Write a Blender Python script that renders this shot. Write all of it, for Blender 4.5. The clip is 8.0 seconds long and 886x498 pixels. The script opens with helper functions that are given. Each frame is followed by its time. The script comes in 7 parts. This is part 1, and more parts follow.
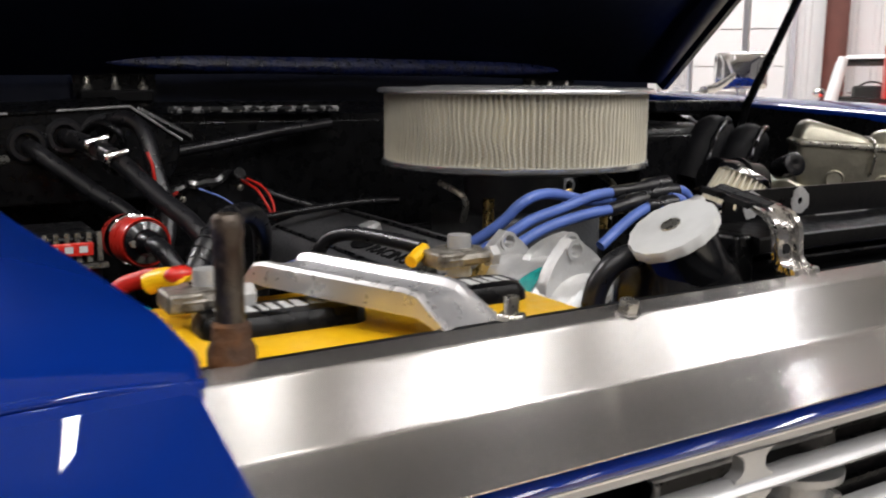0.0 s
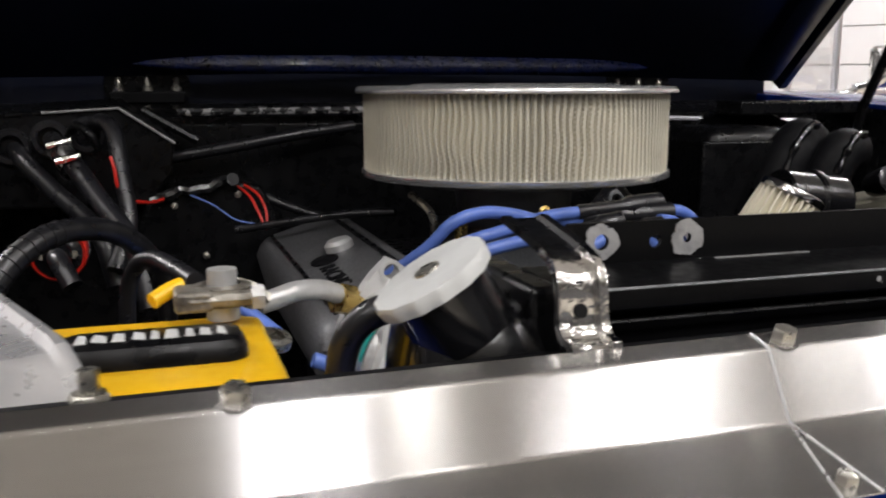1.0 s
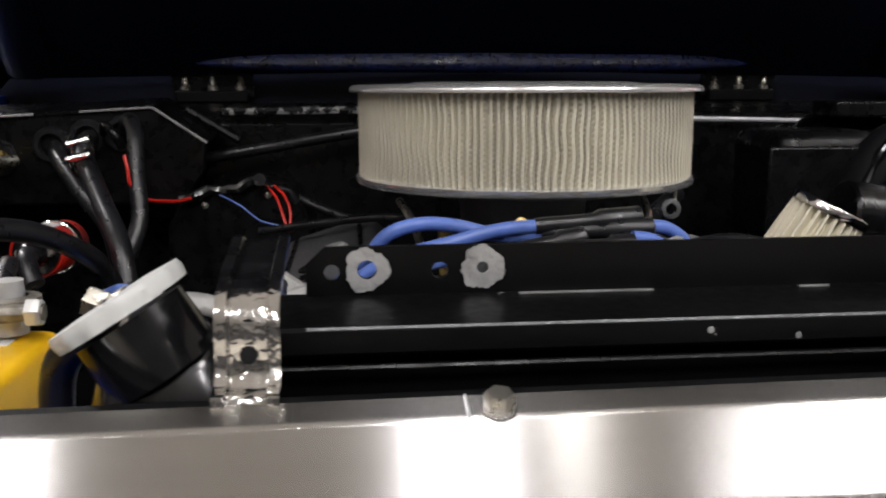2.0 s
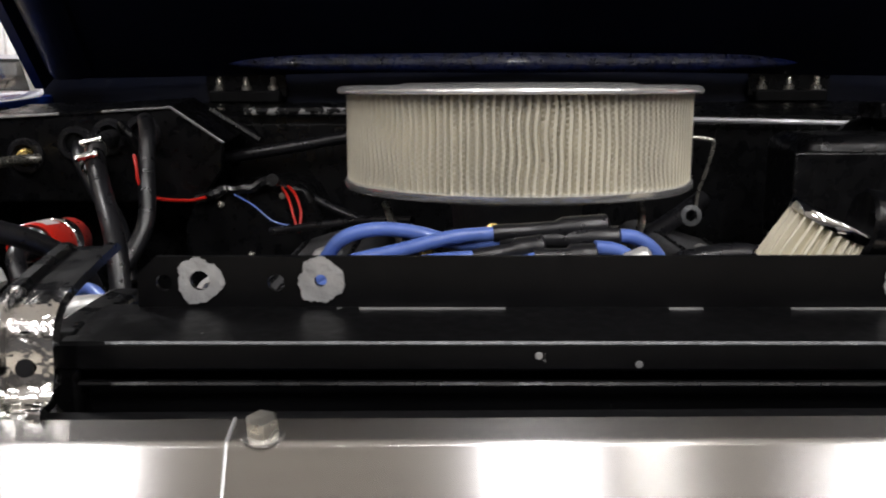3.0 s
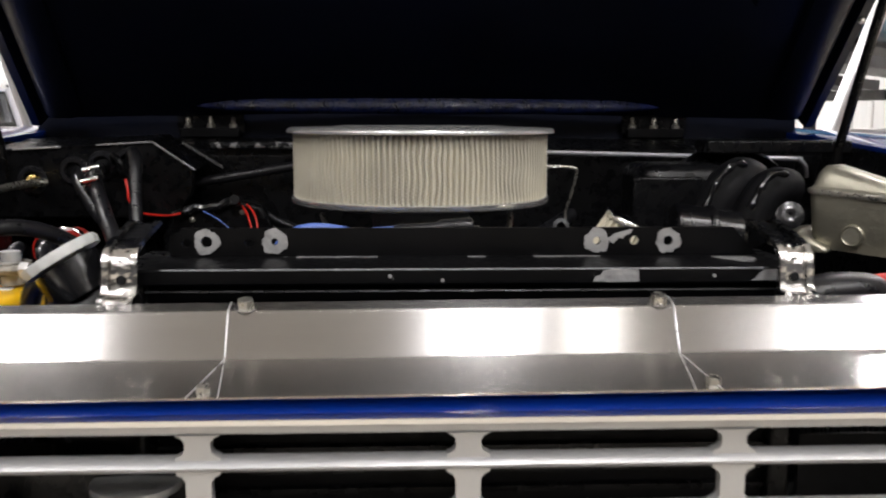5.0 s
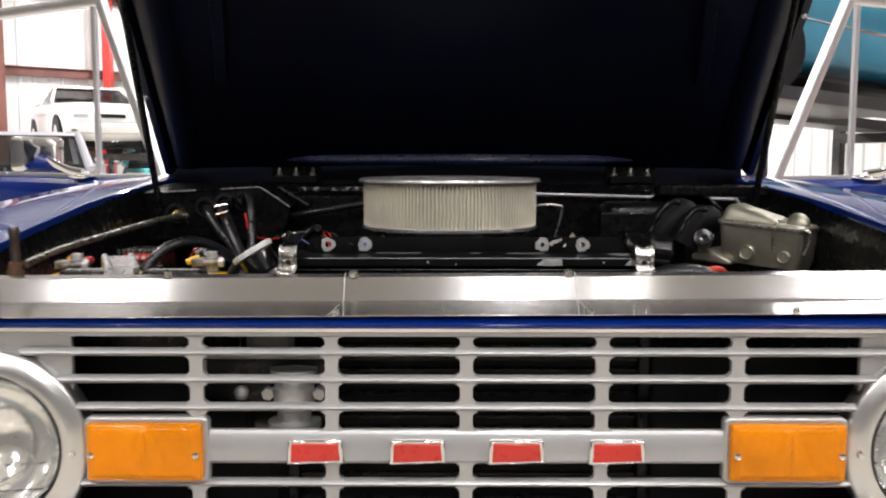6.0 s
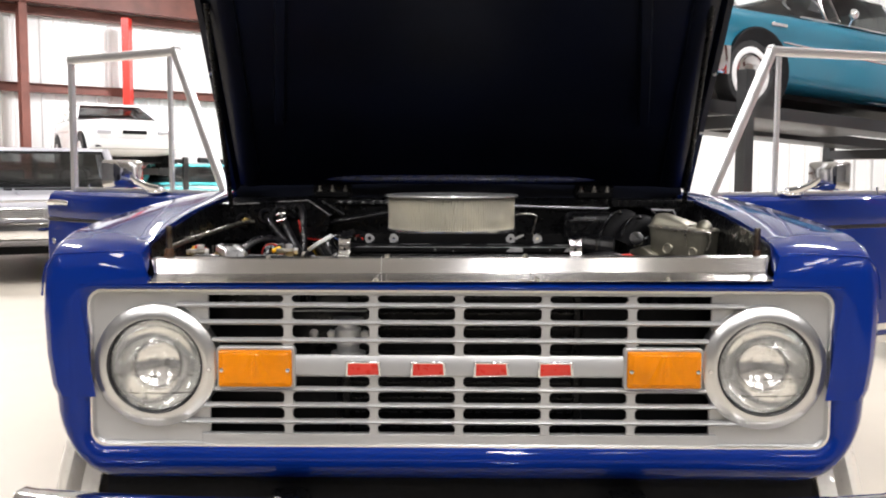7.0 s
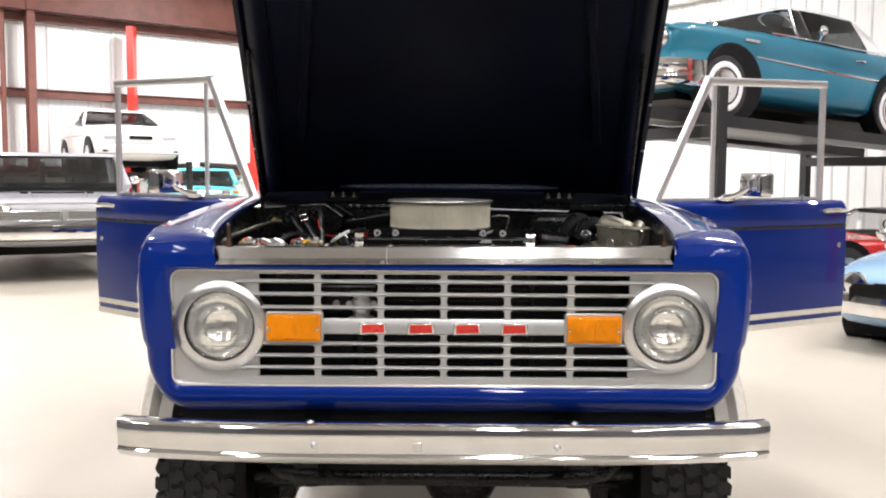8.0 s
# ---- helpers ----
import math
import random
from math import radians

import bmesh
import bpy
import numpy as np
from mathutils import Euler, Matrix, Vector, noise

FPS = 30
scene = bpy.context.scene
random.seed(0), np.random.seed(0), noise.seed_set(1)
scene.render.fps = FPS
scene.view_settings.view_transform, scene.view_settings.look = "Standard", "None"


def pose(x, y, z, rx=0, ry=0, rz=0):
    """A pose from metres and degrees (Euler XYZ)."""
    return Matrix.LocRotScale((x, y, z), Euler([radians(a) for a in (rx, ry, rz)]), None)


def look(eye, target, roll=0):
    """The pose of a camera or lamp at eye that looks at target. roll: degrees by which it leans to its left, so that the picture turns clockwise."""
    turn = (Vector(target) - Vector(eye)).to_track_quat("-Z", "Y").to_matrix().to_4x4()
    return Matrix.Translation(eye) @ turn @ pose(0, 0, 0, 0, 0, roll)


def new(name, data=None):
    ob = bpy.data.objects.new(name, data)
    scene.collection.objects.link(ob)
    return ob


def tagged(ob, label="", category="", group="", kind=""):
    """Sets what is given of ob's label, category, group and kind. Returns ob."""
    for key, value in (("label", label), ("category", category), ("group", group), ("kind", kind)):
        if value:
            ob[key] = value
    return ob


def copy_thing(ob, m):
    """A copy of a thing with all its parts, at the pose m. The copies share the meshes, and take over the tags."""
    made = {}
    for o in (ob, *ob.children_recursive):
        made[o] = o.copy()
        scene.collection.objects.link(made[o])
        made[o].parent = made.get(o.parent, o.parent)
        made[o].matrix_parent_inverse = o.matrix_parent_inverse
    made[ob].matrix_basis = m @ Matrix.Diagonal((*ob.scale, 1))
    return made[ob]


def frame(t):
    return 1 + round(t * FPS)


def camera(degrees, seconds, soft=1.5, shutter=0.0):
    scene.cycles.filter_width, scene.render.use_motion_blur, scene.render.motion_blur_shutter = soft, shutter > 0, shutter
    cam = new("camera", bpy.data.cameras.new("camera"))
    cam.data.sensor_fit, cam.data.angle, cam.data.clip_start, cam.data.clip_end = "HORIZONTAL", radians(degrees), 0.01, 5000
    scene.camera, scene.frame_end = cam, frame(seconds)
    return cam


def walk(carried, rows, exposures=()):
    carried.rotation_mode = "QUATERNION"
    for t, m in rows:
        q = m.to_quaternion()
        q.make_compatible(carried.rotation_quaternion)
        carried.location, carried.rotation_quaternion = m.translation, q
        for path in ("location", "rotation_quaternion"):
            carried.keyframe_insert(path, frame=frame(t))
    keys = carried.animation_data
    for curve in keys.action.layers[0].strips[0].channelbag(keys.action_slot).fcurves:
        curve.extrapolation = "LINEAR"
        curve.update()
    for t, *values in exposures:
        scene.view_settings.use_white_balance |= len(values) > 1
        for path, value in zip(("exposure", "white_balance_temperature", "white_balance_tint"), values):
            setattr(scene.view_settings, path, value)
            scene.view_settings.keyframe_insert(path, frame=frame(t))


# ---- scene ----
cam = camera(52.35, 8.0, 2.0, 0.3)
PATH = [
    (0, (-0.6812, -0.3039, 1.2765), (0.3203, 1.3910, 0.9240), 0.27),
    (0.5, (-0.5328, -0.3009, 1.2748), (0.2704, 1.4970, 0.9248), 0.02),
    (1, (-0.3959, -0.2829, 1.2745), (0.2081, 1.5912, 0.9240), -0.04),
    (1.5, (-0.2765, -0.2704, 1.2739), (0.1097, 1.6607, 0.9252), -0.12),
    (3, (-0.0775, -0.2412, 1.2760), (-0.0943, 1.7271, 0.9217), -0.12),
    (3.5, (-0.0436, -0.2522, 1.2779), (-0.0888, 1.7156, 0.9233), -0.05),
    (4, (-0.0306, -0.2801, 1.2799), (-0.0766, 1.6895, 0.9356), 0.01),
    (4.5, (-0.0316, -0.3677, 1.2826), (-0.0100, 1.6091, 0.9794), 0.39),
    (5, (-0.0361, -0.5460, 1.2877), (0.0532, 1.4316, 1.0028), 0.15),
    (5.2, (-0.0347, -0.6461, 1.2892), (0.0303, 1.3359, 1.0298), 0.31),
    (6.3, (-0.0233, -1.2835, 1.3171), (-0.0276, 0.7076, 1.1288), 0.01),
    (6.5, (-0.0309, -1.4124, 1.3162), (-0.0242, 0.5793, 1.1337), 0.04),
    (7, (-0.0127, -1.7296, 1.3319), (-0.0305, 0.2632, 1.1639), 0.17),
    (7.5, (-0.0172, -2.0531, 1.3390), (-0.0172, -0.0586, 1.1902), 0.27),
    (8, (0.0106, -2.3536, 1.3524), (0.0022, -0.3601, 1.1926), 0.34),
]
walk(cam, [(t, look(eye, target, roll)) for t, eye, target, roll in PATH])

# ---- light: rows of ceiling fixtures in a closed hall ----
world = bpy.data.worlds.new("hall_air")
world.use_nodes = True
scene.world = world
world.node_tree.nodes["Background"].inputs[0].default_value = (0.9, 0.95, 1.0, 1)
world.node_tree.nodes["Background"].inputs[1].default_value = 0.02
CEIL = 6.4
# the last three, near y -7, are unseen, added as fill for grille and cover
LAMPS = [(-5.7, -3.4, 0.0, 83), (-2.69, -3.3, 0.0, 72), (0.48, -3.2, 0.0, 96), (1.35, -3.3, 0.0, 6), (3.2, -3.3, 0.0, 44), (3.75, -3.3, 0.0, 11), (5.1, -3.3, 0.0, 11), (6.28, -3.4, 0.0, 140),
         (-5.0, 4.6, 0.64, 320), (-1.4, 7.6, 0.64, 252), (3.4, 4.6, 0.64, 252), (-9.5, 13.0, 0.64, 780), (-4.2, 16.5, 0.64, 740), (1.5, 13.0, 0.64, 435), (7.5, 6.0, 0.64, 270),
         (-4.0, -7.5, 0.0, 110), (0.70, -6.8, 0.0, 190), (3.75, -7.5, 0.0, 40)]
for lx, ly, la, watts in LAMPS:
    lamp_data = bpy.data.lights.new("ceiling_tube_light", "AREA")
    lamp_data.shape, lamp_data.size, lamp_data.size_y = "RECTANGLE", 2.4, 0.26 if watts > 30 else 0.12
    lamp_data.energy, lamp_data.color = watts * 1.08, (1.0, 0.975, 0.995)
    lamp_ob = new("ceiling_tube_light", lamp_data)
    lamp_ob.matrix_world = pose(lx, ly, CEIL - 0.20, 0, 0, math.degrees(la) + 90)

# ---- materials ----
def material(name, color, rough=0.5, metal=0.0, coat=0.0, vary=0.12, scale=6.0, bump=0.0, bump_scale=60.0, rough_vary=0.1, spec=0.5, tint=None, stretch=(1, 1, 1), coords="Object"):
    """A painted, cast or moulded surface with tone and gloss varied at two scales, and fine relief."""
    m = bpy.data.materials.new(name)
    m.use_nodes = True
    nt = m.node_tree
    b = nt.nodes["Principled BSDF"]
    b.inputs["Metallic"].default_value = metal
    b.inputs["Specular IOR Level"].default_value = spec
    b.inputs["Coat Weight"].default_value = coat
    b.inputs["Coat Roughness"].default_value = 0.04
    tc = nt.nodes.new("ShaderNodeTexCoord")
    mp = nt.nodes.new("ShaderNodeMapping")
    mp.inputs["Scale"].default_value = stretch
    nt.links.new(tc.outputs[coords], mp.inputs["Vector"])
    big = nt.nodes.new("ShaderNodeTexNoise")
    big.inputs["Scale"].default_value, big.inputs["Detail"].default_value = scale, 5.0
    fine = nt.nodes.new("ShaderNodeTexNoise")
    fine.inputs["Scale"].default_value, fine.inputs["Detail"].default_value = bump_scale, 3.0
    for n in (big, fine):
        nt.links.new(mp.outputs["Vector"], n.inputs["Vector"])
    other = tint or tuple(c * (1 - 2.2 * vary) for c in color)
    mix = nt.nodes.new("ShaderNodeMix")
    mix.data_type = "RGBA"
    mix.inputs["A"].default_value, mix.inputs["B"].default_value = (*color, 1), (*other, 1)
    ramp = nt.nodes.new("ShaderNodeMapRange")
    ramp.inputs["From Min"].default_value, ramp.inputs["From Max"].default_value = 0.42, 0.72
    nt.links.new(big.outputs["Fac"], ramp.inputs["Value"])
    nt.links.new(ramp.outputs["Result"], mix.inputs["Factor"])
    nt.links.new(mix.outputs["Result"], b.inputs["Base Color"])
    rr = nt.nodes.new("ShaderNodeMapRange")
    rr.inputs["From Min"].default_value, rr.inputs["From Max"].default_value = 0.3, 0.7
    rr.inputs["To Min"].default_value = max(0.02, rough - rough_vary * 0.5)
    rr.inputs["To Max"].default_value = min(1.0, rough + rough_vary * 0.5)
    nt.links.new(fine.outputs["Fac"], rr.inputs["Value"])
    nt.links.new(rr.outputs["Result"], b.inputs["Roughness"])
    if bump:
        bp = nt.nodes.new("ShaderNodeBump")
        bp.inputs["Strength"].default_value, bp.inputs["Distance"].default_value = bump, 0.002
        nt.links.new(fine.outputs["Fac"], bp.inputs["Height"])
        nt.links.new(bp.outputs["Normal"], b.inputs["Normal"])
    return m


def chipped(name, color, rough, chip_color, amount, scale=40.0):
    """Worn paint with bare patches that have sharp edges."""
    m = material(name, color, rough, 0.0, 0.0, 0.2, 12.0, 0.1, 180.0, 0.15, 0.12)
    nt = m.node_tree
    b = nt.nodes["Principled BSDF"]
    old = b.inputs["Base Color"].links[0].from_socket
    tc = next(n for n in nt.nodes if n.type == "TEX_COORD")
    ns = nt.nodes.new("ShaderNodeTexNoise")
    ns.inputs["Scale"].default_value, ns.inputs["Detail"].default_value, ns.inputs["Roughness"].default_value = scale, 6.0, 0.65
    nt.links.new(tc.outputs["Object"], ns.inputs["Vector"])
    mr = nt.nodes.new("ShaderNodeMapRange")
    mr.inputs["From Min"].default_value, mr.inputs["From Max"].default_value = amount, amount + 0.015
    nt.links.new(ns.outputs["Fac"], mr.inputs["Value"])
    mix = nt.nodes.new("ShaderNodeMix")
    mix.data_type = "RGBA"
    mix.inputs["B"].default_value = (*chip_color, 1)
    nt.links.new(mr.outputs["Result"], mix.inputs["Factor"])
    nt.links.new(old, mix.inputs["A"])
    nt.links.new(mix.outputs["Result"], b.inputs["Base Color"])
    return m


def glass_material(name, color=(1, 1, 1), rough=0.0, ior=1.45):
    m = bpy.data.materials.new(name)
    m.use_nodes = True
    b = m.node_tree.nodes["Principled BSDF"]
    b.inputs["Base Color"].default_value = (*color, 1)
    b.inputs["Transmission Weight"].default_value = 1.0
    b.inputs["Roughness"].default_value, b.inputs["IOR"].default_value = rough, ior
    return m


def glow(name, color, strength):
    m = bpy.data.materials.new(name)
    m.use_nodes = True
    b = m.node_tree.nodes["Principled BSDF"]
    b.inputs["Base Color"].default_value = (*color, 1)
    b.inputs["Emission Color"].default_value = (*color, 1)
    b.inputs["Emission Strength"].default_value = strength
    return m


def brushed(name):
    """Sheet aluminium brushed along its length: fine streaks, stretched gloss, small scratches."""
    m = material(name, (0.63, 0.62, 0.61), 0.22, 1.0, 0.0, 0.02, 3.0, 0.003, 6.0, 0.02, stretch=(1, 90, 90))
    nt = m.node_tree
    b = nt.nodes["Principled BSDF"]
    b.inputs["Anisotropic"].default_value = 1.0
    tg = nt.nodes.new("ShaderNodeTangent")
    tg.direction_type, tg.axis = "RADIAL", "X"
    nt.links.new(tg.outputs["Tangent"], b.inputs["Tangent"])
    return m


BLUE = material("blue_metallic_paint", (0.0006, 0.0205, 0.200), 0.42, 0.0, 1.0, 0.10, 1.5, 0.30, 5.0, 0.05, 0.03)
BLUE.node_tree.nodes["Principled BSDF"].inputs["Coat IOR"].default_value = 1.34
BLUE.node_tree.nodes["Principled BSDF"].inputs["Coat Roughness"].default_value = 0.018
BLACK = material("black_satin_paint", (0.0045, 0.0046, 0.0052), 0.30, 0.0, 0.0, 0.3, 9.0, 0.10, 70.0, 0.22, 0.25)
BLACK_MATT = material("black_matt_paint", (0.004, 0.004, 0.005), 0.6, 0.0, 0.0, 0.3, 9.0, 0.1, 90.0, 0.2, 0.2)
BLACK_GLOSS = material("glossy_black_plastic", (0.006, 0.006, 0.007), 0.2, 0.0, 0.2, 0.3, 9.0, 0.12, 40.0, 0.15, 0.5)
# two darkened copies of the bonnet's blue, with its shade put into the colour
HOODSHADE = material("shaded_blue_hood_paint", (0.0028, 0.0046, 0.0135), 0.40, 0.0, 0.0, 0.2, 5.0, 0.05, 60.0, 0.2, 0.25)
HOODDIM = material("dimmed_blue_hood_paint", (0.004, 0.010, 0.062), 0.34, 0.0, 0.2, 0.6, 60.0, 1.0, 170.0, 0.3, 0.4)
RUBBER = material("black_rubber", (0.012, 0.012, 0.014), 0.31, 0.0, 0.0, 0.25, 20.0, 0.04, 90.0, 0.12)
TYRE = material("tyre_rubber", (0.018, 0.018, 0.018), 0.75, 0.0, 0.0, 0.25, 12.0, 0.3, 150.0, 0.2)
ALU = brushed("brushed_aluminium")
CAST = material("cast_aluminium", (0.68, 0.68, 0.67), 0.42, 0.6, 0.0, 0.12, 18.0, 0.5, 160.0, 0.2)
ZINC = material("zinc_plated_steel", (0.55, 0.53, 0.47), 0.3, 0.9, 0.0, 0.2, 30.0, 0.3, 200.0, 0.2)
CHROME = material("chrome", (0.82, 0.82, 0.82), 0.06, 1.0, 0.0, 0.05, 8.0, 0.0, 40.0, 0.05)
POLISHED = material("polished_lid_metal", (0.88, 0.88, 0.88), 0.22, 0.8, 0.0, 0.05, 8.0, 0.0, 40.0, 0.06)
CHROME_WORN = material("hammered_chrome", (0.8, 0.79, 0.77), 0.12, 1.0, 0.0, 0.1, 30.0, 0.9, 90.0, 0.15)
SILVER = material("silver_grille_paint", (0.48, 0.48, 0.475), 0.36, 0.50, 0.0, 0.06, 5.0, 0.08, 300.0, 0.1)
SPUN = material("spun_aluminium", (0.72, 0.72, 0.71), 0.29, 0.95, 0.0, 0.03, 6.0, 0.0, 30.0, 0.02)
AMBER = material("amber_plastic", (0.82, 0.250, 0.0), 0.16, 0.0, 0.0, 0.12, 14.0, 0.0, 60.0, 0.05, 0.25)
RED = material("red_enamel", (0.60, 0.025, 0.015), 0.3, 0.0, 0.3, 0.1, 20.0, 0.0, 80.0, 0.1)
YELLOW = material("yellow_plastic", (0.90, 0.52, 0.01), 0.35, 0.0, 0.1, 0.08, 14.0, 0.08, 160.0, 0.15)
WHITEP = material("milky_plastic", (0.60, 0.61, 0.60), 0.35, 0.0, 0.0, 0.1, 30.0, 0.1, 160.0, 0.15)
PAPER = material("pleated_filter_paper", (0.80, 0.75, 0.60), 0.8, 0.0, 0.0, 0.14, 7.0, 0.2, 300.0, 0.1)
GAUZE = material("wire_gauze", (0.80, 0.77, 0.68), 0.4, 0.25, 0.0, 0.1, 40.0, 0.0, 60.0, 0.1)
WIREBLUE = material("blue_silicone_wire", (0.11, 0.19, 0.55), 0.36, 0.0, 0.1, 0.1, 30.0, 0.1, 160.0, 0.15)
WIRERED = material("red_wire", (0.55, 0.02, 0.012), 0.4, 0.0, 0.0, 0.1, 30.0)
GREYCOVER = material("grey_cast_cover", (0.13, 0.135, 0.14), 0.4, 0.4, 0.0, 0.15, 25.0, 0.5, 300.0, 0.15)
COVERGREY = material("grey_wrinkle_cover_paint", (0.105, 0.105, 0.11), 0.45, 0.1, 0.0, 0.1, 25.0, 0.4, 300.0, 0.15)
OLDSTEEL = material("dull_brown_steel", (0.10, 0.085, 0.07), 0.4, 0.8, 0.0, 0.3, 60.0, 0.6, 240.0, 0.25, tint=(0.05, 0.03, 0.02))
RUST = material("rusty_steel", (0.07, 0.035, 0.018), 0.75, 0.3, 0.0, 0.3, 60.0, 0.8, 240.0, 0.2, tint=(0.20, 0.075, 0.015))
LEAD = material("corroded_lead", (0.30, 0.28, 0.24), 0.42, 0.5, 0.0, 0.3, 90.0, 0.9, 160.0, 0.3, tint=(0.06, 0.05, 0.04))
BRASS = material("brass", (0.62, 0.45, 0.16), 0.28, 1.0, 0.0, 0.12, 30.0, 0.2, 160.0, 0.15)
TEALMARK = material("teal_paint_mark", (0.004, 0.33, 0.30), 0.4, 0.0, 0.0, 0.25, 120.0, 0.2, 200.0)
RESERVOIR = material("aged_zinc_casting", (0.42, 0.40, 0.32), 0.38, 0.75, 0.0, 0.16, 16.0, 0.4, 140.0, 0.2)
RADPAINT = chipped("black_radiator_paint", (0.0045, 0.0045, 0.005), 0.36, (0.36, 0.36, 0.35), 0.71, 55.0)
WORNSEAM = chipped("black_paint_worn_to_metal", (0.006, 0.006, 0.007), 0.35, (0.30, 0.30, 0.30), 0.52, 70.0)
BAREMETAL = material("bare_scraped_steel", (0.42, 0.42, 0.42), 0.42, 0.4, 0.0, 0.18, 70.0, 0.5, 260.0, 0.2)
REFLECTOR = material("headlamp_reflector", (0.97, 0.97, 0.94), 0.10, 0.93, 0.0, 0.03, 9.0)
PULLEY = material("pale_painted_pulley", (0.62, 0.64, 0.64), 0.4, 0.3, 0.0, 0.12, 40.0, 0.2, 160.0, 0.2)
FRAMEBRIGHT = material("brushed_stainless_frame", (0.90, 0.90, 0.91), 0.36, 0.95, 0.0, 0.03, 6.0, 0.0, 30.0, 0.02)
BRIGHTALU = material("bright_folded_aluminium", (0.70, 0.70, 0.71), 0.30, 0.7, 0.0, 0.08, 20.0, 0.1, 120.0, 0.1)
GLASS = glass_material("clear_glass")
# the dimness of the sedan's cabin is put into this glass colour
DIMGLASS = glass_material("glass_darkened_for_dim_cabin", (0.10, 0.11, 0.11))
SMOKED = glass_material("smoked_glass", (0.45, 0.47, 0.47))
LENS = glass_material("ribbed_lamp_glass", (1, 1, 1), 0.0, 1.5)
WHITEPAINT = material("white_paint", (0.80, 0.80, 0.78), 0.3, 0.0, 0.5, 0.05, 3.0)
CREAM = material("cream_stripe_paint", (0.78, 0.74, 0.66), 0.3, 0.0, 0.5, 0.05, 3.0)
FLOOR = material("cream_epoxy_floor", (0.56, 0.51, 0.43), 0.36, 0.0, 0.0, 0.07, 0.35, 0.0, 3.0, 0.06)
WALLPAINT = material("white_wall_sheet", (0.80, 0.80, 0.79), 0.55, 0.0, 0.0, 0.04, 0.6, 0.05, 12.0)
# grey of the two unseen walls, chosen to keep reflections in the paint dark
DIMWALL = material("unseen_grey_wall", (0.26, 0.26, 0.27), 0.7, 0.0, 0.0, 0.08, 0.6, 0.1, 12.0)
CEILPAINT = material("white_insulation", (0.56, 0.56, 0.56), 0.8, 0.0, 0.0, 0.05, 0.6)
OXIDE = material("red_oxide_steel", (0.16, 0.055, 0.04), 0.55, 0.0, 0.0, 0.15, 3.0)
POSTRED = material("red_lift_paint", (0.62, 0.03, 0.018), 0.35, 0.0, 0.3, 0.08, 3.0)
LIFTBLACK = material("black_lift_paint", (0.010, 0.011, 0.012), 0.45, 0.0, 0.1, 0.2, 4.0)
TEAL = material("teal_metallic_paint", (0.003, 0.145, 0.225), 0.4, 0.0, 0.6, 0.08, 1.5, 0.0, 60.0, 0.02)
TURQ = material("turquoise_paint", (0.10, 0.56, 0.58), 0.28, 0.0, 0.8, 0.05, 1.5, 0.0, 60.0, 0.02)
PALEBLUE = material("pale_blue_paint", (0.30, 0.47, 0.66), 0.26, 0.0, 0.6, 0.05, 1.5, 0.0, 60.0, 0.02)
SILVERCAR = material("silver_car_paint", (0.52, 0.52, 0.56), 0.32, 0.2, 0.6, 0.05, 1.5, 0.0, 60.0, 0.02)
WHITECAR = material("white_car_paint", (0.80, 0.80, 0.79), 0.25, 0.0, 0.9, 0.03, 1.5)
REDCAR = material("red_car_paint", (0.50, 0.015, 0.012), 0.25, 0.0, 0.9, 0.05, 1.5)
SEATTRIM = material("grey_seat_vinyl", (0.06, 0.06, 0.065), 0.5, 0.0, 0.0, 0.2, 6.0, 0.2, 80.0)
REDVAN = material("bright_red_van_paint", (0.80, 0.035, 0.02), 0.3, 0.0, 0.5, 0.05, 1.5)
LIGHTTUBE = glow("lit_tube_diffuser", (1.0, 0.97, 0.92), 6.0)
LED = glow("red_signal_lamp", (1.0, 0.03, 0.02), 8.0)

# ---- building tools ----
def thing(name, at, label, category, group="", kind=""):
    e = new(name)
    e.empty_display_size = 0.05
    e.location = at
    return tagged(e, label, category, group, kind)


def part(name, bm, mat, parent=None, label="", smooth=40.0, bevel=0.0, segs=2, keep=False):
    """One mesh object out of a bmesh built in world metres, under a thing or a part."""
    me = bpy.data.meshes.new(name)
    bmesh.ops.recalc_face_normals(bm, faces=bm.faces[:])
    bm.to_mesh(me)
    bm.free()
    me.materials.append(mat)
    if smooth:
        me.shade_smooth()
        me.set_sharp_from_angle(angle=radians(smooth))
    ob = new(name, me)
    if parent is not None:
        ob.parent = parent
        ob.matrix_parent_inverse = parent.matrix_basis.inverted() if parent.parent is None else Matrix()
    if bevel:
        md = ob.modifiers.new("rounded_edges", "BEVEL")
        md.width, md.segments, md.limit_method, md.angle_limit = bevel, segs, "ANGLE", radians(35)
        md.harden_normals = False
    return tagged(ob, label)


def B():
    return bmesh.new()


def box(bm, x0, x1, y0, y1, z0, z1, m=None):
    v = [bm.verts.new((x, y, z)) for x in (x0, x1) for y in (y0, y1) for z in (z0, z1)]
    for f in ((0, 1, 3, 2), (4, 6, 7, 5), (0, 4, 5, 1), (2, 3, 7, 6), (0, 2, 6, 4), (1, 5, 7, 3)):
        bm.faces.new([v[i] for i in f])
    if m is not None:
        bmesh.ops.transform(bm, matrix=m, verts=v)
    return bm


def loft(bm, rings, closed=True, caps=True):
    rows = [[bm.verts.new(p) for p in r] for r in rings]
    n = len(rows[0])
    for a, b in zip(rows, rows[1:]):
        for i in range(n if closed else n - 1):
            j = (i + 1) % n
            bm.faces.new((a[i], a[j], b[j], b[i]))
    if caps and closed:
        bm.faces.new(rows[0][::-1])
        bm.faces.new(rows[-1])
    return bm


